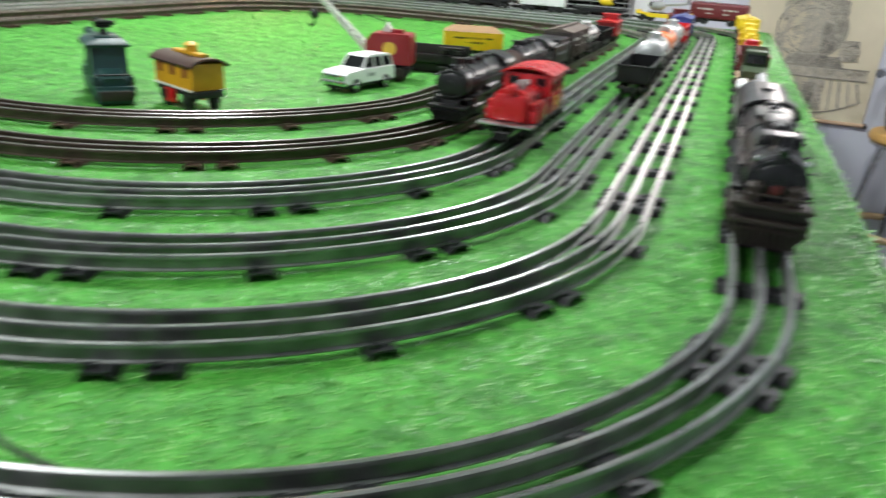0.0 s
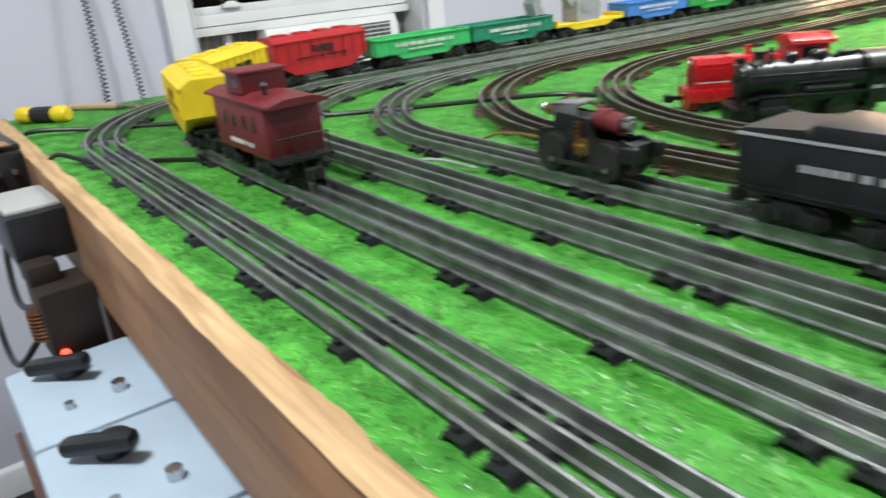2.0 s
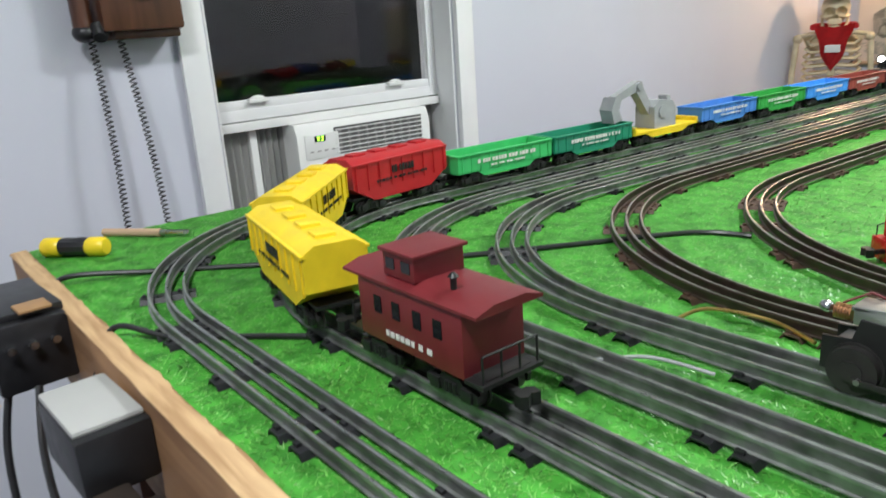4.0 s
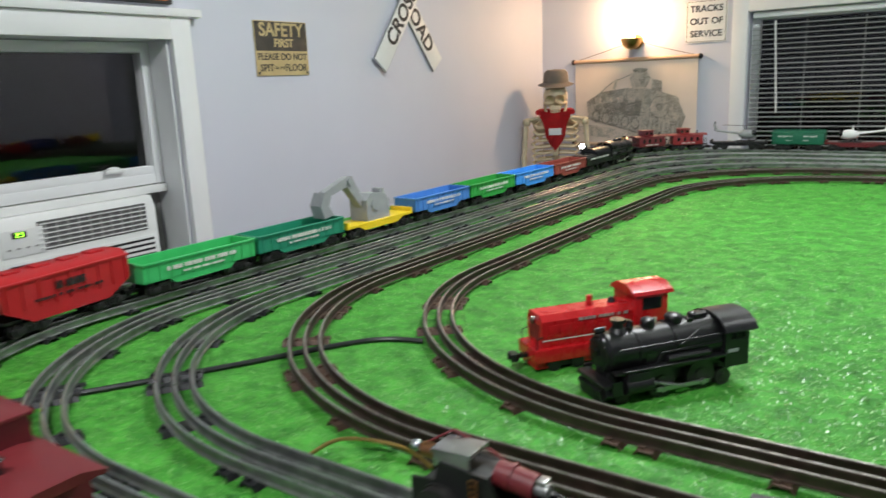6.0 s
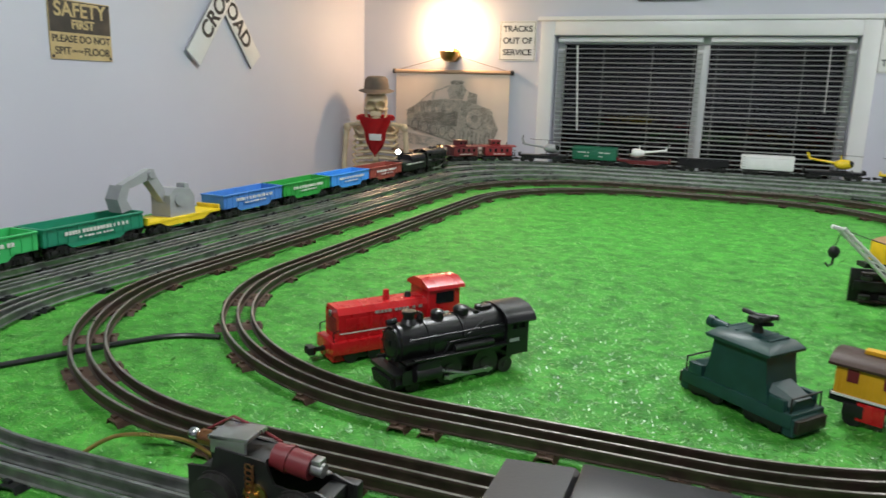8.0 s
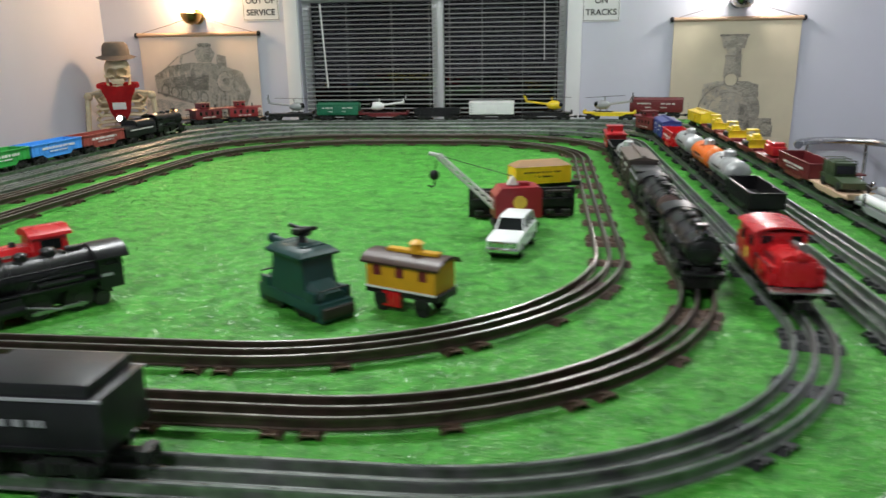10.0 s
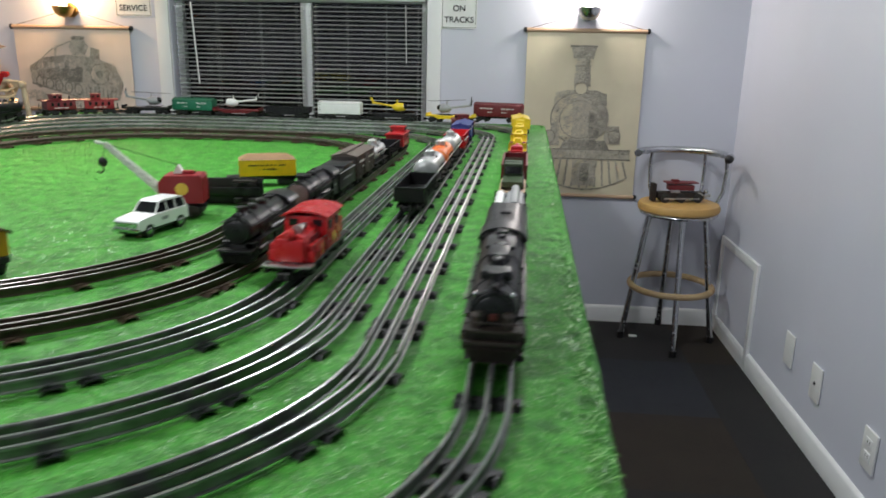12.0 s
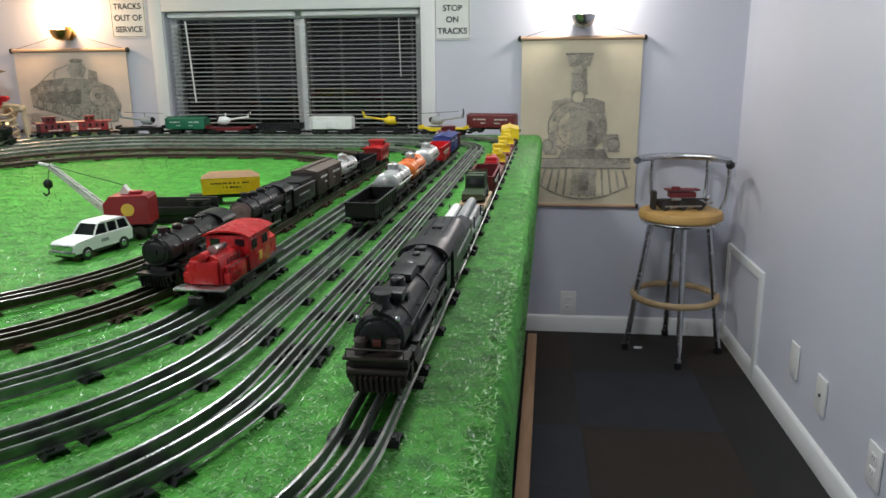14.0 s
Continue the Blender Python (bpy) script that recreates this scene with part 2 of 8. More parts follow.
one("wall_north", WALL, "pale lavender grey wall with a wide window", "wall", lambda bm: wall_with_hole(bm, "x", YF + T / 2, XL - T, XR + T, NW), kind="structure")
one("wall_west", WALL, "pale lavender grey wall with a window", "wall", lambda bm: wall_with_hole(bm, "y", XL - T / 2, YB - T, YF, WW), kind="structure")


def base(bm, a, b, axis, at):
    h = 0.085
    prof = [(0, 0), (0.013, 0), (0.013, h - 0.012), (0.007, h - 0.003), (0, h)]
    sgn = {"n": (-1, YF), "w": (1, XL), "e": (-1, XR), "s": (1, YB)}[at]
    pts = [(sgn[1] + sgn[0] * u, FLOOR + v) for u, v in prof]
    if axis == "x":
        loft(bm, [[(w, u, v) for u, v in pts] for w in (a, b)])
    else:
        loft(bm, [[(u, w, v) for u, v in pts] for w in (a, b)])


one("baseboard_north", TRIM, "white painted baseboard", "baseboard", lambda bm: base(bm, XL, XR, "x", "n"), kind="structure")
one("baseboard_west", TRIM, "white painted baseboard", "baseboard", lambda bm: base(bm, YB, YF - 0.015, "y", "w"), kind="structure")
one("baseboard_east", TRIM, "white painted baseboard", "baseboard", lambda bm: base(bm, YB, YF - 0.015, "y", "e"), kind="structure")

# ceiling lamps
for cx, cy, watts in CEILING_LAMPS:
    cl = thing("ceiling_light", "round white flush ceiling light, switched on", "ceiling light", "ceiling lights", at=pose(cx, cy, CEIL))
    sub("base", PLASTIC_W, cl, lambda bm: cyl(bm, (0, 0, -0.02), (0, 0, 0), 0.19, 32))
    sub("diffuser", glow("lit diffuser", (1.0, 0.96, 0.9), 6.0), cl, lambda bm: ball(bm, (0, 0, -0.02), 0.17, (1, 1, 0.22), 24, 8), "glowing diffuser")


# north window
def rect_frame(bm, a, b, c, d, w, y0, y1, axis="x", sides="lrtb"):
    for s, (u, z, su, sz) in {"l": (a + w / 2, (c + d) / 2, w, d - c), "r": (b - w / 2, (c + d) / 2, w, d - c),
                              "t": ((a + b) / 2, d - w / 2, b - a - 2 * w, w), "b": ((a + b) / 2, c + w / 2, b - a - 2 * w, w)}.items():
        if s in sides:
            if axis == "x":
                box(bm, (u, (y0 + y1) / 2, z), (su, y1 - y0, sz), 0.002)
            else:
                box(bm, ((y0 + y1) / 2, u, z), (y1 - y0, su, sz), 0.002)


a, b, c, d = NW
win = thing("window_1", "wide dark night window in white trim", "window", kind="structure", at=pose(0, 0, 0))
sub("window_trim", TRIM, win, lambda bm: (rect_frame(bm, a - 0.062, b + 0.062, c - 0.06, d + 0.062, 0.06, YF - 0.018, YF - 0.0005),
                                          box(bm, ((a + b) / 2, YF - 0.014, d + 0.070), (b - a + 0.15, 0.028, 0.018), 0.003)))
sub("window_frame", TRIM, win, lambda bm: (rect_frame(bm, a, b, c, d, 0.03, YF + 0.06, YF + 0.1), box(bm, (-0.55, YF + 0.08, (c + d) / 2), (0.05, 0.036, d - c - 0.062), 0.002)))
for x0, x1 in ((a + 0.03, -0.575), (-0.525, b - 0.03)):
    p = sub("pane", GLASS, win, lambda bm: box(bm, ((x0 + x1) / 2, YF + 0.085, (c + d) / 2), (x1 - x0, 0.004, d - c - 0.06)))
    p.visible_shadow = False
for x0, x1 in ((a + 0.012, -0.553), (-0.523, b - 0.012)):
    bl = thing("window_blind", "white horizontal slat blind, lowered and open", "blind", "window blinds", at=pose((x0 + x1) / 2, YF + 0.026, 0))
    w = x1 - x0
    sub("head_rail", TRIM, bl, lambda bm: box(bm, (0, 0, d - 0.013), (w, 0.034, 0.022), 0.003))
    for u in (-w / 2 + 0.03, -w * 0.17, w * 0.17, w / 2 - 0.03):
        sub("ladder_cord", SLAT, bl, lambda bm: (cyl(bm, (u, -0.012, c + 0.02), (u, -0.012, d - 0.04), 0.0007, 5), cyl(bm, (u, 0.012, c + 0.02), (u, 0.012, d - 0.04), 0.0007, 5)))
    sub("tilt_wand" if x0 < -0.8 else "pull_cord", PLASTIC_W, bl, lambda bm: cyl(bm, (-w / 2 + 0.085, -0.022, d - 0.04), (-w / 2 + 0.105, -0.022, d - 0.40), 0.004, 8)
        if x0 < -0.8 else cyl(bm, (w / 2 - 0.085, -0.022, d - 0.04), (w / 2 - 0.080, -0.022, d - 0.29), 0.0022, 6))
    bm = bmesh.new()
    n = 6
    rings = [[(u, 0.0125 * (2 * k / n - 1), 0.0018 * (1 - (2 * k / n - 1) ** 2) - h) for k in range(n + 1)] + [(u, 0.0125 * (1 - 2 * k / n), 0.0018 * (1 - (2 * k / n - 1) ** 2) - 0.0007 - h) for k in range(n + 1)] for u, h in ((-w / 2, 0), (w / 2, 0))]
    loft(bm, rings)
    me = mesh_of("slat", bm, SLAT)
    for k in range(int((d - c - 0.06) / 0.0192)):
        s = new("slat", me)
        s.parent = bl
        s.matrix_basis = pose(0, 0, d - 0.052 - 0.0192 * k, 6 + random.uniform(-2.5, 2.5), random.uniform(-0.12, 0.12), 0)

# west window with its sash and air conditioner
a, b, c, d = WW
win = thing("window_2", "white sash window, dark night outside", "window", kind="structure", at=pose(0, 0, 0))
sub("window_trim", TRIM, win, lambda bm: (rect_frame(bm, a - 0.064, b + 0.058, c - 0.07, d + 0.05, 0.056, XL + 0.0005, XL + 0.018, "y"),
                                          box(bm, (XL + 0.014, (a + b) / 2, d + 0.058), (0.028, b - a + 0.18, 0.020), 0.003)))
sub("jamb", TRIM, win, lambda bm: rect_frame(bm, a + 0.0005, b - 0.0005, c + 0.0005, d - 0.0005, 0.006, XL - 0.115, XL - 0.0005, "y"))
sub("upper_sash", TRIM, win, lambda bm: (rect_frame(bm, a + 0.007, b - 0.007, 0.069, d - 0.008, 0.026, XL - 0.108, XL - 0.072, "y"), box(bm, (XL - 0.090, (a + b) / 2, 0.1045), (0.034, b - a - 0.068, 0.020), 0.002)))
for u in (a + 0.13, b - 0.15):
    sub("sash_lock", PLASTIC_W, win, lambda bm: (box(bm, (XL - 0.070, u, 0.113), (0.02, 0.05, 0.010), 0.003), ball(bm, (XL - 0.070, u, 0.119), 0.011, (0.9, 1.6, 0.5))))
p = sub("pane", GLASS, win, lambda bm: box(bm, (XL - 0.090, (a + b) / 2, (0.11 + d - 0.03) / 2), (0.004, b - a - 0.064, d - 0.03 - 0.11)))
p.visible_shadow = False
one("backdrop_west", NIGHT, "dark night garden outside", "backdrop", lambda bm: box(bm, (XL - 1.6, 1.3, 0.0), (0.02, 6.0, 4.0)), kind="structure")
one("backdrop_north", NIGHT, "dark night outside", "backdrop", lambda bm: box(bm, (-0.5, YF + 1.6, 0.0), (6.0, 0.02, 4.0)), kind="structure")

ac = thing("air_conditioner", "white window air conditioner with a green display", "air conditioner", at=pose(XL - 0.082, 0, 0))
AY0, AY1, AZ0, AZ1 = 1.080, 1.480, -0.30, 0.046


def ac_body(bm):
    prism(bm, [(-0.10, AZ0), (0.045, AZ0), (0.052, AZ0 + 0.02), (0.052, AZ1 - 0.03), (0.040, AZ1), (-0.10, AZ1)], AY0, AY1, "y")


sub("body", PLASTIC_W, ac, ac_body)
sub("top_rail", PLASTIC_W, ac, lambda bm: box(bm, (0.005, (a + b) / 2, 0.0565), (0.03, b - a - 0.02, 0.020), 0.002))
gr = sub("air_outlet", mat("dark vent", (0.10, 0.10, 0.10), 0.6), ac, lambda bm: box(bm, (0.0505, 1.318, -0.004), (0.006, 0.268, 0.066)), "dark louvred air outlet")
for k in range(6):
    sub("louvre", PLASTIC_W, gr, lambda bm: box(bm, (0.0545, 1.318, -0.032 + 0.011 * k), (0.004, 0.268, 0.0024)))
for k in range(10):
    sub("vane", GREYPANEL, gr, lambda bm: box(bm, (0.052, 1.198 + 0.0265 * k, -0.004), (0.006, 0.0025, 0.060)))
gi = sub("intake_grille", PLASTIC_W, ac, lambda bm: box(bm, (0.052, 1.286, -0.172), (0.004, 0.376, 0.24), 0.001))
for k in range(17):
    sub("slot", BLACKP, gi, lambda bm: box(bm, (0.0535, 1.288, -0.062 - 0.0128 * k), (0.003, 0.356, 0.0054)))
cp = sub("control_panel", PLASTIC_W, ac, lambda bm: box(bm, (0.0525, 1.146, -0.010), (0.003, 0.095, 0.06), 0.001))
sub("display", BLACKP, cp, lambda bm: box(bm, (0.0545, 1.140, 0.008), (0.002, 0.030, 0.014)))
sub("digits", glow("green digits", (0.35, 1.0, 0.05), 4.0), cp, lambda bm: [box(bm, (0.0557, 1.135 + u, 0.008 + v), (0.0008, s, h)) for u, v, s, h in ((0, 0.004, 0.006, 0.0015), (0, 0, 0.006, 0.0015), (0, -0.004, 0.006, 0.0015), (0.003, 0.002, 0.0015, 0.005), (0.010, 0.004, 0.006, 0.0015), (0.010, -0.004, 0.006, 0.0015), (0.013, 0, 0.0015, 0.008))])
for k in range(4):
    sub("button", GREYPANEL, cp, lambda bm: box(bm, (0.0545, 1.115 + 0.02 * k, -0.022), (0.0015, 0.009, 0.0035)))


def folds(bm, y0, y1):
    n = 9
    pts = [(-0.03 + (0.012 if k % 2 else 0), y0 + (y1 - y0) * k / n) for k in range(n + 1)]
    loft(bm, [[(x, y, z) for x, y in pts] + [(x - 0.004, y, z) for x, y in reversed(pts)] for z in (AZ0, 0.044)])


sub("side_panel", GREYPANEL, ac, lambda bm: folds(bm, a + 0.012, 0.984), "grey pleated side panel")
sub("side_frame", PLASTIC_W, ac, lambda bm: box(bm, (-0.02, 0.996, -0.128), (0.03, 0.018, 0.342), 0.002))
sub("side_panel", GREYPANEL, ac, lambda bm: folds(bm, 1.007, AY0), "grey pleated side panel")
sub("side_panel", GREYPANEL, ac, lambda bm: folds(bm, AY1, b - 0.012), "grey pleated side panel")

# ---- the table ----
K = 0.025


def warp(x, y):
    return x + K * (y - 1.0), y


TX0, TX1, TY0, TY1 = -1.60, 0.482, 0.408, 3.34
tab = thing("train_table", "large wooden train table under a green carpet", "table", at=pose(0, 0, 0))


def deck(bm):
    n = [warp(TX0, TY0), warp(TX1 - 0.01, TY0), warp(TX1 - 0.01, TY1), warp(TX0, TY1)]
    loft(bm, [[(x, y, z) for x, y in n] for z in (-0.10, -0.006)])


sub("deck", PINE, tab, deck)


def carpet(bm):
    """The sheet, with a rounded fold down the long aisle side."""
    prof = [(TX0, 0.0), (TX1 - 0.03, 0.0), (TX1 - 0.012, -0.002), (TX1 - 0.002, -0.010), (TX1 + 0.003, -0.025), (TX1 + 0.004, -0.06), (TX1 + 0.001, -0.135)]
    ys = np.linspace(TY0 - 0.004, TY1, 60)
    rows = []
    for y in ys:
        row = []
        for k, (x, z) in enumerate(prof):
            x += 0.004 * noise.noise(Vector((0.3, y * 7, 1.0))) if k >= 4 else 0
            wx, wy = warp(x, y)
            row.append((wx, wy, z - (0.01 * noise.noise(Vector((2.0, y * 6, 0))) if k == 6 else 0)))
        rows.append(row)
    loft(bm, rows, closed=False)


sub("carpet", CARPET, tab, carpet, "bright green artificial grass carpet")


def board(bm):
    xs = np.linspace(TX0, TX1 - 0.09, 40)
    rings = []
    for x in xs:
        j = 0.0025 * noise.noise(Vector((x * 20, 0, 0))) + 0.0015 * noise.noise(Vector((x * 60, 3, 0)))
        y1, y0 = TY0 - 0.0045, TY0 - 0.024
        rings.append([(x, y0, -0.098), (x, y1, -0.098), (x, y1 + j, 0.004), (x, y0 + 0.003 + j, 0.0035), (x, y0, 0.0)])
    loft(bm, rings)


sub("front_board", PINE, tab, board, "raw pine front board")
def edge_point(x):
    """Splintered thickness of the sawn edge at x."""
    n = lambda f, q: noise.noise(Vector((x * f, q, 0)))
    far = TY0 - 0.006 + 0.004 * n(18, 5) + 0.0025 * n(70, 2)
    near = TY0 - 0.0255 + 0.0015 * n(25, 1)
    top = 0.0068 + 0.0012 * n(45, 4)
    return [(x, near, 0.0040), (x, far, 0.0046), (x, far - 0.001, top), (x, near + 0.004 + 0.002 * n(60, 7), top - 0.0004), (x, near, 0.0052)]


sub("board_edge", PINE_TOP, tab, lambda bm: loft(bm, [edge_point(x) for x in np.linspace(TX0, TX1 - 0.09, 260)]), "pale splintered top edge")
sub("side_board", DARKWOOD, tab, lambda bm: loft(bm, [[warp(TX1 - 0.03, y) + (z,) for y, z in ((TY0, -0.24), (TY0, -0.1), (TY1, -0.1), (TY1, -0.24))], [warp(TX1 - 0.008, y) + (z,) for y, z in ((TY0, -0.24), (TY0, -0.1), (TY1, -0.1), (TY1, -0.24))]]))
for x in (TX0 + 0.12, TX1 - 0.09):
    for y in (TY0 + 0.08, 1.85, TY1 - 0.1):
        wx, wy = warp(x, y)
        sub("leg", DARKWOOD, tab, lambda bm: box(bm, (wx, wy, (FLOOR - 0.1) / 2), (0.085, 0.085, -0.1 - FLOOR), 0.004), "dark stained leg")
sub("floor_rail", PINE_Y, tab, lambda bm: box(bm, (TX1 + 0.006, 1.95, FLOOR + 0.051), (0.038, 2.75, 0.089), 0.003, Euler((0, 0, -K)).to_matrix()), "pale pine rail on the floor")


# ---- tracks ----
RT = 0.016
LOOPS = [  # left, right, near, far, radii near left, near right, far right, far left
    (-1.035, -0.037, 0.918, 2.52, 0.39, 0.38, 0.36, 0.40),
    (-1.155, 0.050, 0.815, 2.67, 0.395, 0.36, 0.39, 0.42),
    (-1.222, 0.134, 0.724, 2.80, 0.343, 0.343, 0.36, 0.40),
    (-1.300, 0.212, 0.637, 2.93, 0.343, 0.343, 0.36, 0.40),
    (-1.385, 0.280, 0.550, 3.06, 0.343, 0.343, 0.36, 0.40),
    (-1.490, 0.382, 0.455, 3.185, 0.343, 0.343, 0.36, 0.40),
]


def loop_points(x0, x1, y0, y1, rnl, rnr, rfr, rfl, step=0.012):
    """The centre line, from the near side's left end round by the right."""
    pts = []

    def line(a, b):
        n = max(1, int(math.dist(a, b) / 0.03))
        pts.extend((a[0] + (b[0] - a[0]) * k / n, a[1] + (b[1] - a[1]) * k / n) for k in range(n))

    def arc(cx, cy, r, a0):
        n = int(r * math.pi / 2 / step)
        pts.extend((cx + r * math.cos(a0 + math.pi / 2 * k / n), cy + r * math.sin(a0 + math.pi / 2 * k / n)) for k in range(n))

    h = math.pi / 2
    line((x0 + rnl, y0), (x1 - rnr, y0))
    arc(x1 - rnr, y0 + rnr, rnr, -h)
    line((x1, y0 + rnr), (x1, y1 - rfr))
    arc(x1 - rfr, y1 - rfr, rfr, 0)
    line((x1 - rfr, y1), (x0 + rfl, y1))
    arc(x0 + rfl, y1 - rfl, rfl, h)
    line((x0, y1 - rfl), (x0, y0 + rnl))
    arc(x0 + rnl, y0 + rnl, rnl, 2 * h)
    return np.array([warp(*p) for p in pts])


class Line:
    def __init__(self, pts):
        self.p = pts
        nxt = np.roll(pts, -1, 0)
        self.seg = np.linalg.norm(nxt - pts, axis=1)
        self.s = np.r_[0, np.cumsum(self.seg)]
        self.length = self.s[-1]
        self.q = np.vstack([pts, pts[:1]])

    def at(self, s):
        s = s % self.length
        return np.array([np.interp(s, self.s, self.q[:, 0]), np.interp(s, self.s, self.q[:, 1])])

    def way(self, s):
        d = self.at(s + 0.004) - self.at(s - 0.004)
        return math.degrees(math.atan2(d[1], d[0]))

    def near(self, x, y):
        return float(self.s[np.argmin(np.hypot(self.p[:, 0] - x, self.p[:, 1] - y))])


LINES = [Line(loop_points(*r)) for r in LOOPS]

# Grey rails' webs: side shade put into the colour, over mottled tarnish.
WEB = mat("tarnished rail web in shade tone", (0.255, 0.265, 0.255), 0.40, 0.75, 0.3, 70, 0.1, 300, dirt=(0.06, 0.06, 0.056), dscale=15)
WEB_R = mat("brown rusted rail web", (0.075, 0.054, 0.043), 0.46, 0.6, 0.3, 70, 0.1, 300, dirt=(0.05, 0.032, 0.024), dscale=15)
RAIL = [(-0.0028, 0.0052), (0.0028, 0.0052), (0.0028, 0.0059), (0.0008, 0.0066), (0.0008, 0.0112), (0.0014, 0.0122), (0.0018, 0.0138), (0.0013, 0.0154), (0.0, 0.016), (-0.0013, 0.0154), (-0.0018, 0.0138), (-0.0014, 0.0122), (-0.0008, 0.0112), (-0.0008, 0.0066), (-0.0028, 0.0059)]


def tie_mesh(material):
    bm = bmesh.new()
    prism(bm, [(-0.0095, 0.0), (-0.0065, 0.0050), (0.0065, 0.0050), (0.0095, 0.0), (0.008, 0.0), (0.0055, 0.0036), (-0.0055, 0.0036), (-0.008, 0.0)], -0.0275, 0.0275, "y")
    for u in (-0.0172, 0.0172):
        for v in (-0.0065, 0.0065):
            box(bm, (v * 0.55, u + v * 0.9, 0.0062), (0.006, 0.0035, 0.0022))
    return mesh_of("tie", bm, material, False)


TIES = {"r": tie_mesh(TIE_R), "b": tie_mesh(TIE_B)}
TRACK_LABEL = ["browned three-rail toy track loop on green carpet", "browned three-rail toy track loop on green carpet"] + ["grey steel three-rail toy track loop on green carpet"] * 4
for n, ln in enumerate(LINES):
    tr = thing("track_loop", TRACK_LABEL[n], "track", "concentric track loops", at=pose(0, 0, 0))
    p, nn = ln.p, len(ln.p)
    t = np.roll(p, -1, 0) - np.roll(p, 1, 0)
    t /= np.linalg.norm(t, axis=1)[:, None]
    side = np.c_[-t[:, 1], t[:, 0]]
    for off in (-0.0172, 0.0, 0.0172):
        bm = bmesh.new()
        rings = []
        for k in range(nn):
            rings.append([(p[k, 0] + side[k, 0] * (off + u), p[k, 1] + side[k, 1] * (off + u), v) for u, v in RAIL])
        rings.append(rings[0])
        loft(bm, rings, cap=False)
        bmesh.ops.remove_doubles(bm, verts=bm.verts, dist=1e-6)
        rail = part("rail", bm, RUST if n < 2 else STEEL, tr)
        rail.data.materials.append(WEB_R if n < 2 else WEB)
        # Bright caps, dark sides: the grey rails' highlight and shade split by material.
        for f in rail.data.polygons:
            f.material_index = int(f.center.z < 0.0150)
    s, k = 0.0, 0
    sect = 0.226
    count = int(ln.length / sect)
    sect = ln.length / count
    for k in range(count):
        for o in (0.014, sect / 2, sect - 0.014):
            q, w = ln.at(k * sect + o), ln.way(k * sect + o)
            tie = new("tie", TIES["r" if n < 2 else "b"])
            tie.parent = tr
            tie.matrix_basis = pose(q[0], q[1], 0.0005, 0, 0, w + random.uniform(-1.5, 1.5))

# carpet fibres
def fibres():
    rng = np.random.default_rng(4)
    zones = [(TX0, TX1 - 0.006, TY0, 1.0, 150000), (TX0, TX1 - 0.006, 1.0, 1.7, 80000), (TX0, TX1 - 0.006, 1.7, TY1, 30000)]
    base_, nv = [], 0
    for x0, x1, y0, y1, dens in zones:
        m_ = int((x1 - x0) * (y1 - y0) * dens)
        base_.append(np.c_[rng.uniform(x0, x1, m_), rng.uniform(y0, y1, m_), np.full(m_, 1.0 if dens > 90000 else 1.35 if dens > 50000 else 2.0)])
    q = np.vstack(base_)
    x, y = q[:, 0] + K * (q[:, 1] - 1.0), q[:, 1]
    m_ = len(q)
    lean = rng.uniform(0, 2 * np.pi, m_)
    ang = lean + np.pi / 2 + rng.uniform(-0.5, 0.5, m_)
    w, tilt = rng.uniform(0.0006, 0.0011, m_) * q[:, 2], rng.uniform(0.003, 0.0080, m_)
    h = 0.0002 + tilt * rng.uniform(0.04, 0.30, m_)
    dx, dy = np.cos(ang) * w, np.sin(ang) * w
    v = np.empty((m_, 3, 3))
    v[:, 0] = np.c_[x - dx, y - dy, np.full(m_, -0.0005)]
    v[:, 1] = np.c_[x + dx, y + dy, np.full(m_, -0.0005)]
    v[:, 2] = np.c_[x + np.cos(lean) * tilt, y + np.sin(lean) * tilt, h]
    # the hanging side
    mf = 26000
    fy, fz = rng.uniform(TY0, TY1, mf), rng.uniform(-0.128, -0.002, mf)
    fx = TX1 + np.interp(fz, (-0.135, -0.06, -0.025, -0.010, -0.002), (0.001, 0.004, 0.003, -0.002, -0.012)) + K * (fy - 1.0)
    fl = rng.uniform(0, 2 * np.pi, mf)
    fa = fl + np.pi / 2 + rng.uniform(-0.5, 0.5, mf)
    fw, ft, fh = rng.uniform(0.0006, 0.0011, mf), rng.uniform(0.002, 0.006, mf), rng.uniform(0.0008, 0.0022, mf)
    g = np.empty((mf, 3, 3))
    g[:, 0] = np.c_[fx - 0.001, fy - np.cos(fa) * fw, fz - np.sin(fa) * fw]
    g[:, 1] = np.c_[fx - 0.001, fy + np.cos(fa) * fw, fz + np.sin(fa) * fw]
    g[:, 2] = np.c_[fx + fh, fy + np.cos(fl) * ft, fz + np.sin(fl) * ft * 0.6 - 0.003]
    v = np.vstack((v, g))
    m_ += mf
    me = bpy.data.meshes.new("carpet_fibres")
    me.from_pydata(v.reshape(-1, 3), [], np.arange(3 * m_).reshape(-1, 3))
    me.materials.append(BLADE)
    return tagged(new("carpet_fibres", me), "short shiny green artificial grass fibres", "carpet", kind="stuff")


fibres()

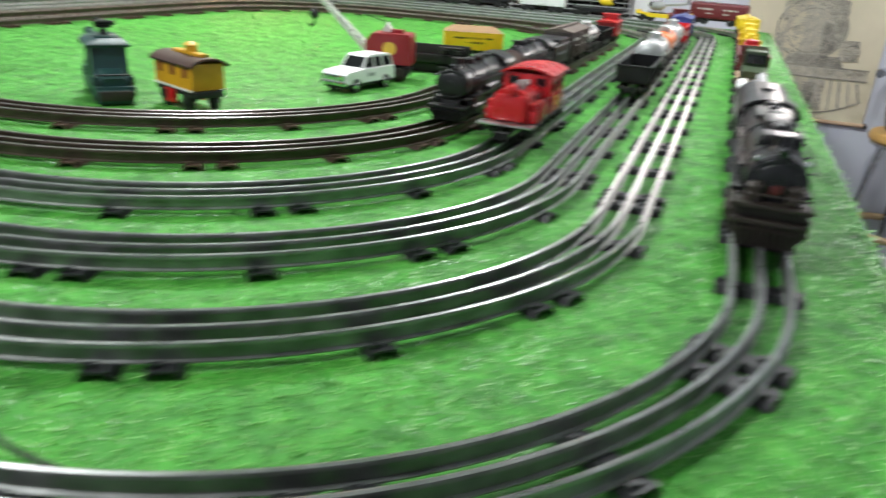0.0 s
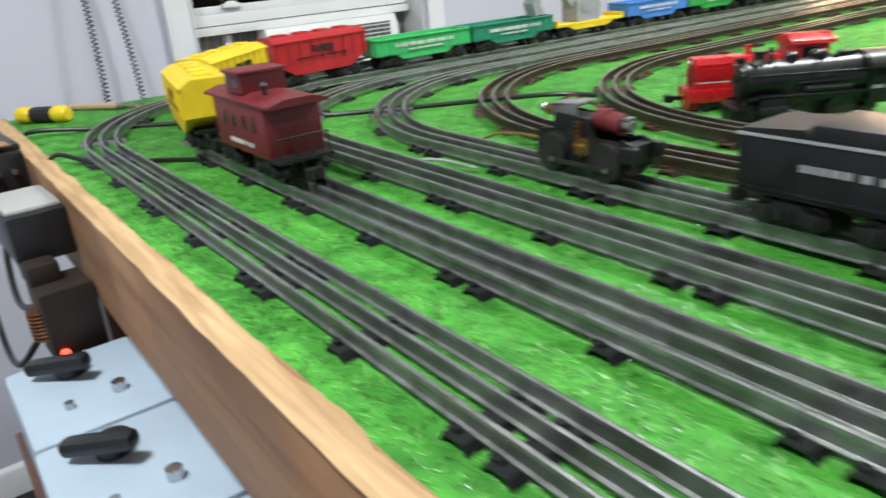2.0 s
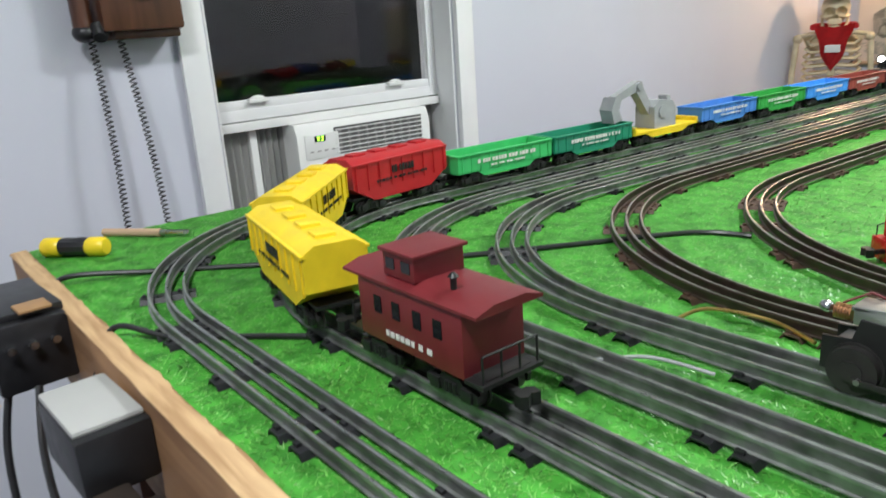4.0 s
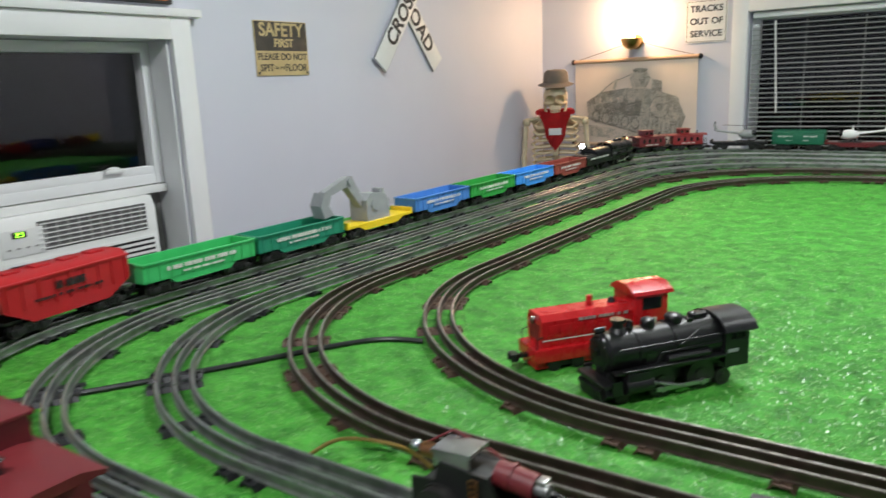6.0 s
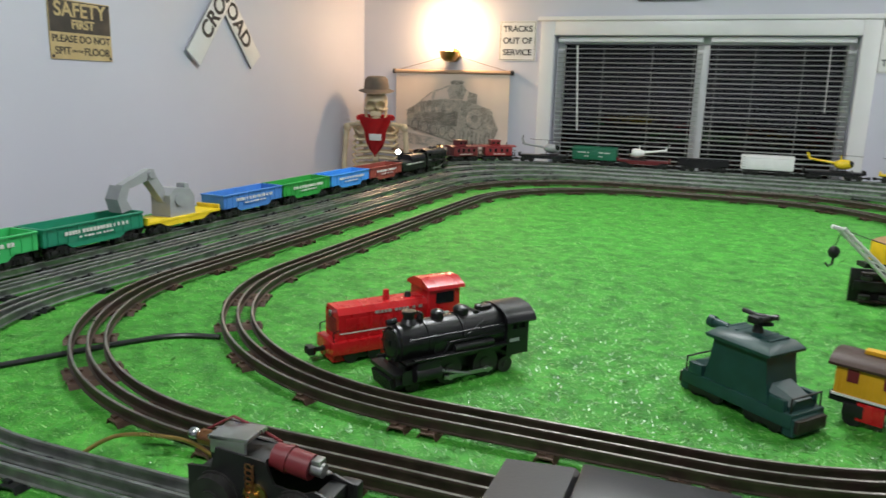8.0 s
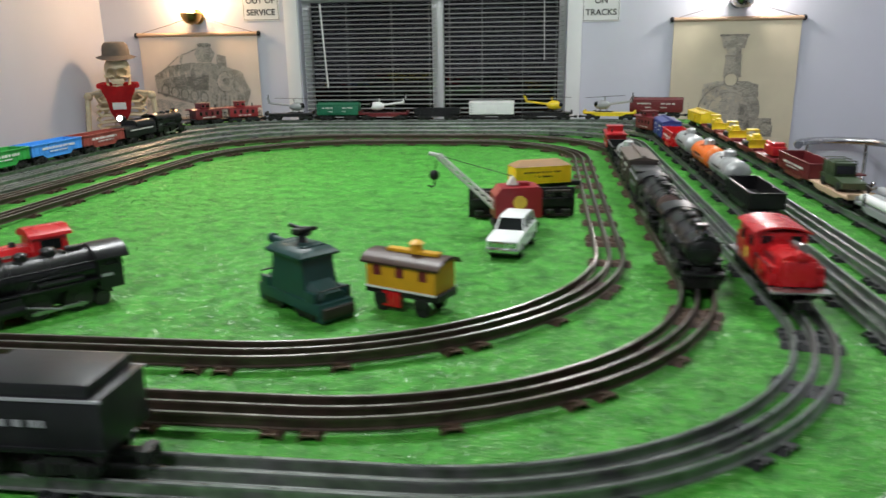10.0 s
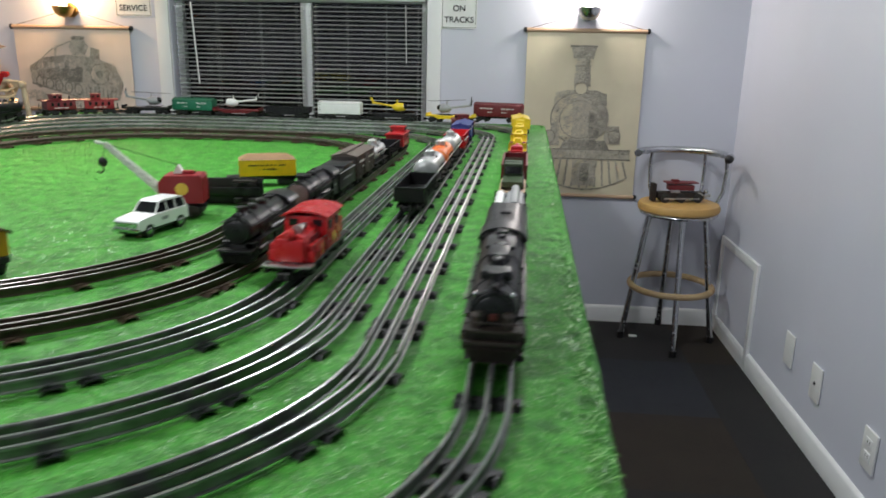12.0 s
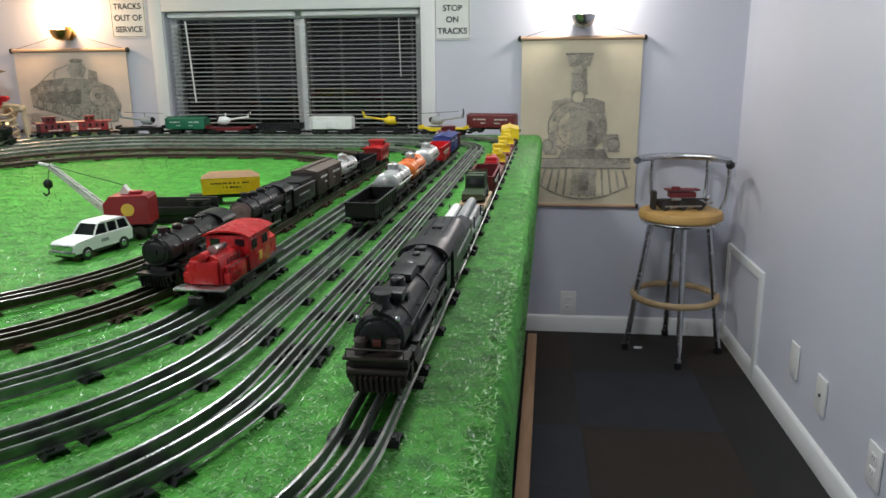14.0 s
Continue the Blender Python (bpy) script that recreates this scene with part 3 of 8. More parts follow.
# carpet tiles of the floor
TILE_B = mat("brown carpet tile", (0.024, 0.017, 0.012), 0.9, vary=0.3, scale=90, bump=0.5, bscale=420, dirt=(0.032, 0.024, 0.018), dscale=5)
TILE_G = mat("charcoal carpet tile", (0.017, 0.016, 0.017), 0.9, vary=0.3, scale=90, bump=0.5, bscale=420, dirt=(0.024, 0.022, 0.022), dscale=5)
TILE_N = mat("blue grey carpet tile", (0.019, 0.021, 0.029), 0.9, vary=0.3, scale=90, bump=0.5, bscale=420, dirt=(0.026, 0.028, 0.034), dscale=5)
rt = random.Random(9)
FIXED = {(0, 0): TILE_N, (0, -1): TILE_B, (1, -1): TILE_G, (1, 0): TILE_G, (1, 1): TILE_B, (0, 1): TILE_G, (-1, 0): TILE_G, (-1, -1): TILE_N, (-1, 1): TILE_B}
TILES = {}
for i in range(-6, 2):
    for j in range(-9, 2):
        x0, x1 = max(XL + 0.014, 0.69 + 0.48 * i), min(XR - 0.014, 0.69 + 0.48 * i + 0.48)
        y0, y1 = max(YB, 2.67 + 0.48 * j), min(YF - 0.014, 2.67 + 0.48 * j + 0.48)
        if x1 - x0 < 0.03 or y1 - y0 < 0.03:
            continue
        m_ = FIXED.get((i, j)) or rt.choice((TILE_B, TILE_G, TILE_N))
        key = (round(x1 - x0, 3), round(y1 - y0, 3), m_.name)
        if key not in TILES:
            bm = bmesh.new()
            box(bm, (0, 0, 0.003), (x1 - x0 - 0.0003, y1 - y0 - 0.0003, 0.006))
            TILES[key] = mesh_of("carpet_tile", bm, m_)
        t_ = new("carpet_tile", TILES[key])
        t_.parent = floor_
        t_.matrix_basis = pose((x0 + x1) / 2, (y0 + y1) / 2, FLOOR + 0.0002)

# ---- rolling stock ----
def paint(name, c, rough=0.4, metal=0.0, **k):
    return mat(name, c, rough, metal, vary=k.pop("vary", 0.10), scale=45, bump=0.05, bscale=400, dscale=20, **k)


LOCO = paint("black loco paint", (0.006, 0.006, 0.007), 0.36, vary=0.3, dirt=(0.022, 0.021, 0.020))
LOCO_G = paint("dull grey black loco paint", (0.009, 0.009, 0.011), 0.40, spec=0.42, vary=0.3, dirt=(0.026, 0.024, 0.025))
FRAME = paint("black truck paint", (0.007, 0.007, 0.007), 0.5, vary=0.3)
SOOT = paint("brown black pilot", (0.024, 0.016, 0.012), 0.6, vary=0.3)
WHEEL = mat("dark wheel steel", (0.05, 0.048, 0.046), 0.42, 0.6, 0.2, 60)
ROD = mat("nickel rod", (0.45, 0.45, 0.44), 0.3, 0.9, 0.15, 60)
RED = paint("bright red plastic", (0.50, 0.012, 0.016), 0.28)
RED2 = paint("red body paint", (0.42, 0.012, 0.016), 0.36)
MAROON = paint("maroon plastic", (0.14, 0.014, 0.018), 0.45)
OXIDE = paint("oxide red plastic", (0.27, 0.055, 0.040), 0.5)
BLUE = paint("bright blue plastic", (0.055, 0.29, 0.74), 0.4)
BLUE2 = paint("mid blue plastic", (0.065, 0.22, 0.58), 0.4)
GREEN = paint("kelly green plastic", (0.030, 0.32, 0.055), 0.4)
LGREEN = paint("light green plastic", (0.045, 0.46, 0.13), 0.4)
TEAL = paint("teal green plastic", (0.015, 0.23, 0.13), 0.4)
YELLOW = paint("yellow plastic", (0.78, 0.56, 0.020), 0.4)
AMBER = paint("amber yellow paint", (0.62, 0.33, 0.015), 0.4)
ORANGE = paint("orange plastic", (0.74, 0.16, 0.020), 0.4)
SILVER = mat("silver tank paint", (0.50, 0.51, 0.51), 0.38, 0.5, 0.12, 40, dirt=(0.25, 0.25, 0.24), dscale=25)
WHITE = paint("white plastic body", (0.78, 0.79, 0.78), 0.32, vary=0.03)
CREAM = paint("white lettering", (0.66, 0.66, 0.62), 0.5)
GREYP = paint("grey plastic", (0.30, 0.31, 0.32), 0.45)
PGREEN = paint("dark pine green paint", (0.009, 0.043, 0.040), 0.45, vary=0.25, dirt=(0.020, 0.065, 0.060))
OLIVE = paint("olive green plastic", (0.035, 0.060, 0.025), 0.5)
TAN = wood_mat("tan load wood", (0.42, 0.27, 0.17), (0.60, 0.42, 0.29), 0)
BROWNROOF = paint("dark brown roof", (0.055, 0.026, 0.018), 0.45)
TANROOF = paint("faded tan roof", (0.30, 0.17, 0.075), 0.6)
GLASSB = mat("black glass", (0.01, 0.011, 0.013), 0.12, vary=0.2, scale=20)
GOLD = paint("yellow crest", (0.75, 0.50, 0.06), 0.5)
COPPER = mat("copper wire", (0.55, 0.26, 0.13), 0.3, 1.0, 0.1, 60)


def wheels_mesh(r, w=0.0065):
    bm = bmesh.new()
    cyl(bm, (0, -w / 2, 0), (0, w / 2, 0), r, 20)
    cyl(bm, (0, w / 2 - 0.0004, 0), (0, w / 2 + 0.0012, 0), r + 0.0016, 20)
    cyl(bm, (0, -w / 2 - 0.0012, 0), (0, -w / 2, 0), r * 0.45, 12)
    return mesh_of("wheel", bm, WHEEL)


WHEELS = {}


def wheel(parent, x, y, z, r):
    if r not in WHEELS:
        WHEELS[r] = wheels_mesh(r)
    w = new("wheel", WHEELS[r])
    w.parent = parent
    w.matrix_basis = pose(x, y, z, 0, 0, 180 if y > 0 else 0)
    return w


BOGIE = {}


def bogie(parent, x, base=RT, wb=0.032, r=0.0085):
    """A four-wheel truck with side frames and springs."""
    if "m" not in BOGIE:
        bm = bmesh.new()
        for s in (-1, 1):
            y = s * 0.0225
            prism(bm, [(-0.025, 0.006), (0.025, 0.006), (0.026, 0.012), (0.012, 0.0145), (0.009, 0.018), (-0.009, 0.018), (-0.012, 0.0145), (-0.026, 0.012)], y - 0.0018, y + 0.0018, "y")
            for u in (-0.016, 0.016):
                box(bm, (u, y + s * 0.0022, 0.0092), (0.010, 0.0032, 0.009), 0.0008)
            for u in (-0.004, 0.0, 0.004):
                cyl(bm, (u, y + s * 0.002, 0.006), (u, y + s * 0.002, 0.0135), 0.0017, 8)
        box(bm, (0, 0, 0.0165), (0.012, 0.046, 0.005))
        cyl(bm, (0, 0, 0.018), (0, 0, 0.022), 0.008, 12)
        BOGIE["m"] = mesh_of("truck", bm, FRAME)
    b = new("truck", BOGIE["m"])
    b.parent = parent
    b.location = (x, 0, base)
    for u in (-wb / 2, wb / 2):
        for y in (-0.0165, 0.0165):
            wheel(b, u, y, r, r)
    return b


COUP = {}


def coupler(parent, x, way=1, z=RT + 0.010):
    if "m" not in COUP:
        bm = bmesh.new()
        box(bm, (0.004, 0, 0), (0.018, 0.006, 0.005), 0.0008)
        prism(bm, [(0.012, -0.008), (0.019, -0.009), (0.022, -0.005), (0.0195, 0.0), (0.022, 0.006), (0.015, 0.008), (0.011, 0.004)], -0.0045, 0.0045, "z")
        COUP["m"] = mesh_of("coupler", bm, FRAME)
    c = new("coupler", COUP["m"])
    c.parent = parent
    c.matrix_basis = pose(x, 0, z, 0, 0, 0 if way > 0 else 180)
    return c


def lettering(parent, L, y, z, material=None, rows=((0.6, 0.0045, 0.0),), seed=0):
    """Bars in the place of words that cannot be read, on both flanks."""
    rng = random.Random(seed)
    for s in (-1, 1):
        bm = bmesh.new()
        for share, h, dz in rows:
            x = -L * share / 2
            while x < L * share / 2:
                w = rng.uniform(0.003, 0.006)
                box(bm, (x + w / 2, s * (y + 0.0003), z + dz), (w, 0.0006, h))
                x += w + rng.choice((0.0016, 0.0016, 0.005))
        part("lettering", bm, material or CREAM, parent, "pale painted lettering")


def under(root, L, deck=RT + 0.020):
    sub("underframe", FRAME, root, lambda bm: (box(bm, (0, 0, deck + 0.001), (L * 0.96, 0.040, 0.004), 0.0008), box(bm, (0, 0, deck - 0.003), (L * 0.35, 0.020, 0.008), 0.001)))
    for s in (-1, 1):
        bogie(root, s * (L / 2 - 0.034))
        coupler(root, s * (L / 2 - 0.004), s)


def gondola(material, label, L=0.196, W=0.056, H=0.028, seed=0, letters=True, name="gondola_car"):
    root = thing(name, label, "train car", "toy train cars")
    under(root, L)
    z0, t = RT + 0.0215, 0.0024

    def body(bm):
        box(bm, (0, 0, z0 + 0.001), (L, W, 0.002))
        for s in (-1, 1):
            # flanks with a deeper middle
            prism(bm, [(-L / 2, z0), (-L * 0.30, z0), (-L * 0.24, z0 - 0.008), (L * 0.24, z0 - 0.008), (L * 0.30, z0), (L / 2, z0), (L / 2, z0 + H), (-L / 2, z0 + H)], s * (W / 2 - t), s * W / 2, "y")
            box(bm, (0, s * (W / 2), z0 + H - 0.001), (L + 0.001, 0.0045, 0.003), 0.0006)
            box(bm, (s * (L / 2 - t / 2), 0, z0 + H / 2), (t, W - 2 * t, H))
            box(bm, (s * (L / 2), 0, z0 + H - 0.001), (0.0045, W, 0.003), 0.0006)

    bd_ = sub("body", material, root, body)
    bm = bmesh.new()
    box(bm, (0, 0, 0), (0.0016, 0.0016, H - 0.004))
    rib = mesh_of("rib", bm, material)
    for s in (-1, 1):
        for k in range(11):
            r_ = new("rib", rib)
            r_.parent = bd_
            r_.matrix_basis = pose(-L / 2 + 0.008 + (L - 0.016) * k / 10, s * (W / 2 + 0.0004), z0 + H / 2 - 0.001)
    sub("brake_wheel", FRAME, root, lambda bm: (cyl(bm, (L / 2 + 0.002, 0.014, z0 + H - 0.004), (L / 2 + 0.0035, 0.014, z0 + H - 0.004), 0.006, 14), cyl(bm, (L / 2 + 0.002, 0.014, z0), (L / 2 + 0.002, 0.014, z0 + H), 0.0008, 6)))
    if letters:
        lettering(root, L, W / 2 + 0.0012, z0 + H * 0.55, rows=((0.62, 0.0058, 0.0), (0.35, 0.0028, -0.0085)), seed=seed)
    return root


def boxcar(material, label, L=0.195, W=0.056, H=0.062, roof=None, seed=0, door=None, name="box_car", letters=True):
    root = thing(name, label, "train car", "toy train cars")
    under(root, L)
    z0 = RT + 0.021
    bd_ = sub("body", material, root, lambda bm: box(bm, (0, 0, z0 + H / 2), (L, W, H), 0.001))
    bm = bmesh.new()
    box(bm, (0, 0, 0), (0.0014, 0.0014, H - 0.004))
    rib = mesh_of("rib", bm, material)
    for s in (-1, 1):
        for k in range(15):
            if abs(k - 7) > 1:
                r_ = new("rib", rib)
                r_.parent = bd_
                r_.matrix_basis = pose(-L / 2 + 0.006 + (L - 0.012) * k / 14, s * W / 2, z0 + H / 2)
    sub("roof", roof or material, root, lambda bm: (prism(bm, [(-W / 2 - 0.0015, z0 + H), (W / 2 + 0.0015, z0 + H), (W / 2 + 0.0015, z0 + H + 0.002), (0, z0 + H + 0.0085), (-W / 2 - 0.0015, z0 + H + 0.002)], -L / 2 - 0.001, L / 2 + 0.001), box(bm, (0, 0, z0 + H + 0.010), (L, 0.008, 0.0016))))
    for s in (-1, 1):
        sub("door", door or material, root, lambda bm: (box(bm, (0, s * (W / 2 + 0.0012), z0 + H / 2), (0.036, 0.002, H - 0.008), 0.0005), [box(bm, (0, s * (W / 2 + 0.0025), z0 + H * q), (0.036, 0.0012, 0.0014)) for q in (0.2, 0.5, 0.8)]))
        sub("ladder", FRAME, root, lambda bm: [box(bm, (s * (L / 2 - 0.008), s * (W / 2 + 0.002), z0 + 0.008 + 0.009 * k), (0.011, 0.001, 0.001)) for k in range(6)])
    if letters:
        lettering(root, L * 0.8, W / 2 + 0.0008, z0 + H * 0.72, rows=((0.9, 0.005, 0), (0.5, 0.0035, -0.014)), seed=seed)
    return root


def tankcar(material, label, L=0.175, R=0.0255, seed=0, dome=None):
    root = thing("tank_car", label, "train car", "toy train cars")
    under(root, L)
    zc = RT + 0.024 + R
    sub("platform", FRAME, root, lambda bm: (box(bm, (0, 0, RT + 0.0235), (L, 0.050, 0.003), 0.0006), [box(bm, (s * L * 0.3, 0, RT + 0.029), (0.010, 0.036, 0.010)) for s in (-1, 1)]))

    def tank(bm):
        xs = [-0.5, -0.495, -0.475, -0.44, 0.44, 0.475, 0.495, 0.5]
        rs = [0.0, 0.45, 0.8, 1.0, 1.0, 0.8, 0.45, 0.0]
        loft(bm, [[(x * L * 0.93, R * max(r, 0.02) * math.cos(a), zc + R * max(r, 0.02) * math.sin(a)) for a in (2 * math.pi * k / 24 for k in range(24))] for x, r in zip(xs, rs)])
        for u in (-0.3, -0.1, 0.1, 0.3):
            cyl(bm, (u * L - 0.001, 0, zc), (u * L + 0.001, 0, zc), R + 0.0007, 24)

    sub("tank", material, root, tank)
    sub("dome", dome or material, root, lambda bm: (cyl(bm, (0, 0, zc + R - 0.004), (0, 0, zc + R + 0.010), 0.0115, 18), ball(bm, (0, 0, zc + R + 0.010), 0.0115, (1, 1, 0.35), 18, 6), cyl(bm, (0, 0, zc + R + 0.012), (0, 0, zc + R + 0.016), 0.004, 10)))
    sub("handrail", ROD, root, lambda bm: [tube(bm, [(-L * 0.44, s * (R + 0.003), zc), (L * 0.44, s * (R + 0.003), zc)], 0.0008, 6) for s in (-1, 1)])
    for s in (-1, 1):
        sub("ladder", FRAME, root, lambda bm: ([tube(bm, [(u, s * (R + 0.004), RT + 0.024), (u, s * 0.014, zc + R)], 0.0008, 6) for u in (-0.006, 0.006)], [tube(bm, [(-0.006, s * (R + 0.004 + q * (0.010 - R)), RT + 0.024 + q * (zc + R - RT - 0.024)), (0.006, s * (R + 0.004 + q * (0.010 - R)), RT + 0.024 + q * (zc + R - RT - 0.024))], 0.0007, 5) for q in (0.2, 0.45, 0.7)]))
    lettering(root, L * 0.5, R + 0.0004, zc + 0.003, FRAME, rows=((0.8, 0.004, 0),), seed=seed)
    return root


def caboose(material, label, L=0.150, W=0.054, H=0.046, seed=0, roof=None):
    root = thing("caboose", label, "train car", "toy train cars")
    under(root, L)
    z0 = RT + 0.021
    B = L * 0.78
    sub("body", material, root, lambda bm: box(bm, (0, 0, z0 + H / 2), (B, W, H), 0.001))
    sub("roof", roof or material, root, lambda bm: prism(bm, [(-W / 2 - 0.002, z0 + H), (W / 2 + 0.002, z0 + H), (W / 2 + 0.002, z0 + H + 0.002), (W * 0.25, z0 + H + 0.0065), (-W * 0.25, z0 + H + 0.0065), (-W / 2 - 0.002, z0 + H + 0.002)], -L / 2, L / 2))
    cu = sub("cupola", material, root, lambda bm: (box(bm, (0.012, 0, z0 + H + 0.014), (0.036, W * 0.82, 0.018), 0.001), box(bm, (0.012, 0, z0 + H + 0.0242), (0.042, W * 0.9, 0.003), 0.001)))
    for s in (-1, 1):
        for u in (0.003, 0.021):
            sub("window", GLASSB, cu, lambda bm: box(bm, (u, s * W * 0.412, z0 + H + 0.015), (0.010, 0.001, 0.008)))
        for u in (-0.034, -0.012, 0.012, 0.034):
            sub("window", GLASSB, root, lambda bm: box(bm, (u, s * W / 2, z0 + H * 0.62), (0.009, 0.001, 0.013)))
        sub("platform", FRAME, root, lambda bm: (box(bm, (s * (L / 2 - 0.008), 0, z0), (0.018, W, 0.003)), [tube(bm, [(s * (L / 2 - 0.002), y, z0), (s * (L / 2 - 0.002), y, z0 + 0.020)], 0.0009, 6) for y in (-0.024, -0.008, 0.008, 0.024)], tube(bm, [(s * (L / 2 - 0.002), -0.024, z0 + 0.020), (s * (L / 2 - 0.002), 0.024, z0 + 0.020)], 0.0009, 6)))
    sub("smoke_jack", FRAME, root, lambda bm: (cyl(bm, (-0.035, 0.012, z0 + H), (-0.035, 0.012, z0 + H + 0.015), 0.0022, 10), cyl(bm, (-0.035, 0.012, z0 + H + 0.015), (-0.035, 0.012, z0 + H + 0.018), 0.004, 10, 0.0015)))
    lettering(root, L * 0.6, W / 2 + 0.0002, z0 + H * 0.2, rows=((0.6, 0.004, 0),), seed=seed)
    return root


def hopper(material, label, L=0.180, W=0.056, H=0.048, seed=0, load=None):
    """A covered hopper with a ribbed, rounded body."""
    root = thing("hopper_car", label, "train car", "toy train cars")
    under(root, L)
    z0 = RT + 0.021

    def body(bm):
        prof = [(-L / 2, z0 + 0.016), (-L * 0.30, z0 - 0.004), (L * 0.30, z0 - 0.004), (L / 2, z0 + 0.016), (L / 2, z0 + H), (-L / 2, z0 + H)]
        prism(bm, prof, -W / 2, W / 2, "y")

    bd_ = sub("body", material, root, body)
    for s in (-1, 1):
        for k in range(9):
            sub("rib", material, bd_, lambda bm: box(bm, (-L / 2 + 0.006 + (L - 0.012) * k / 8, s * (W / 2 + 0.0006), z0 + H * 0.6), (0.0022, 0.0022, H * 0.7)))
        sub("top_rail", material, bd_, lambda bm: box(bm, (0, s * W / 2, z0 + H - 0.001), (L + 0.002, 0.004, 0.003), 0.0006))
    rf = sub("roof", material, root, lambda bm: prism(bm, [(-W / 2, z0 + H), (W / 2, z0 + H), (W * 0.3, z0 + H + 0.007), (-W * 0.3, z0 + H + 0.007)], -L / 2, L / 2))
    for u in (-0.33, -0.11, 0.11, 0.33):
        sub("hatch", material, rf, lambda bm: box(bm, (u * L, 0, z0 + H + 0.008), (0.022, 0.018, 0.004), 0.001))
    lettering(root, L * 0.8, W / 2 + 0.0018, z0 + H * 0.6, FRAME, rows=((0.3, 0.010, 0.004), (0.7, 0.0035, -0.008)), seed=seed)
    return root


def flat_deck(root, material, L=0.192, W=0.054):
    under(root, L)
    sub("deck", material, root, lambda bm: (box(bm, (0, 0, RT + 0.0245), (L, W, 0.005), 0.0008), [prism(bm, [(-L * 0.34, RT + 0.022), (-L * 0.24, RT + 0.014), (L * 0.24, RT + 0.014), (L * 0.34, RT + 0.022)], s * W / 2 - s * 0.003, s * W / 2, "y") for s in (-1, 1)],
                                            [box(bm, (s * (L / 2 - 0.003), 0, RT + 0.030), (0.005, W, 0.010), 0.0008) for s in (-1, 1)]))


def crane_flat():
    root = thing("crane_car", "yellow flatcar carrying a grey plastic crane", "train car", "toy train cars")
    flat_deck(root, YELLOW)
    z = RT + 0.027
    sub("crane_cab", GREYP, root, lambda bm: (prism(bm, [(-0.034, z), (0.030, z), (0.030, z + 0.034), (0.018, z + 0.048), (-0.020, z + 0.052), (-0.034, z + 0.040)], -0.022, 0.022, "y"), cyl(bm, (-0.01, -0.024, z + 0.03), (-0.01, 0.024, z + 0.03), 0.012, 16), box(bm, (0.024, 0.0, z + 0.05), (0.012, 0.02, 0.012), 0.002)))
    sub("crane_boom", GREYP, root, lambda bm: (prism(bm, [(-0.016, z + 0.026), (-0.030, z + 0.020), (-0.070, z + 0.070), (-0.066, z + 0.086), (-0.056, z + 0.084)], -0.009, 0.009, "y"), prism(bm, [(-0.052, z + 0.088), (-0.064, z + 0.090), (-0.128, z + 0.068), (-0.130, z + 0.056), (-0.070, z + 0.070)], -0.007, 0.007, "y"), cyl(bm, (-0.062, -0.011, z + 0.080), (-0.062, 0.011, z + 0.080), 0.007, 14)))
    sub("piston", ROD, root, lambda bm: tube(bm, [(-0.010, 0.011, z + 0.040), (-0.052, 0.011, z + 0.074)], 0.0026, 8))
    sub("bucket", GREYP, root, lambda bm: prism(bm, [(-0.118, z + 0.064), (-0.134, z + 0.068), (-0.146, z + 0.046), (-0.138, z + 0.022), (-0.116, z + 0.026), (-0.126, z + 0.044)], -0.014, 0.014, "y"))
    return root


def heli_flat(body, label, deck=YELLOW, hull=GREYP):
    root = thing("helicopter_flatcar", label, "train car", "toy train cars")
    flat_deck(root, deck)
    z = RT + 0.027
    hc = sub("helicopter", hull, root, lambda bm: (ball(bm, (0.028, 0, z + 0.026), 0.018, (1.7, 0.85, 0.95), 16, 10), tube(bm, [(0.0, 0, z + 0.030), (-0.045, 0, z + 0.036), (-0.075, 0, z + 0.040)], 0.004, 8), prism(bm, [(-0.070, z + 0.038), (-0.080, z + 0.036), (-0.090, z + 0.062), (-0.082, z + 0.062)], -0.0015, 0.0015, "y"), cyl(bm, (0.018, 0, z + 0.04), (0.018, 0, z + 0.056), 0.0028, 8)), "small plastic helicopter")
    sub("rotor", FRAME, hc, lambda bm: (box(bm, (0.018, 0, z + 0.057), (0.150, 0.006, 0.0014), 0, Euler((0, 0.05, 0.3)).to_matrix()), box(bm, (-0.083, 0.003, z + 0.056), (0.004, 0.0012, 0.034))))
    for s in (-1, 1):
        sub("skid", FRAME, hc, lambda bm: (tube(bm, [(-0.012, s * 0.014, z + 0.002), (0.050, s * 0.014, z + 0.002), (0.058, s * 0.014, z + 0.006)], 0.0013, 6), cyl(bm, (0.008, s * 0.014, z + 0.002), (0.014, s * 0.008, z + 0.016), 0.0011, 6), cyl(bm, (0.036, s * 0.014, z + 0.002), (0.034, s * 0.008, z + 0.016), 0.0011, 6)))
    sub("canopy", GLASSB, hc, lambda bm: ball(bm, (0.046, 0, z + 0.028), 0.0125, (1.1, 1.0, 1.0), 12, 8))
    return root


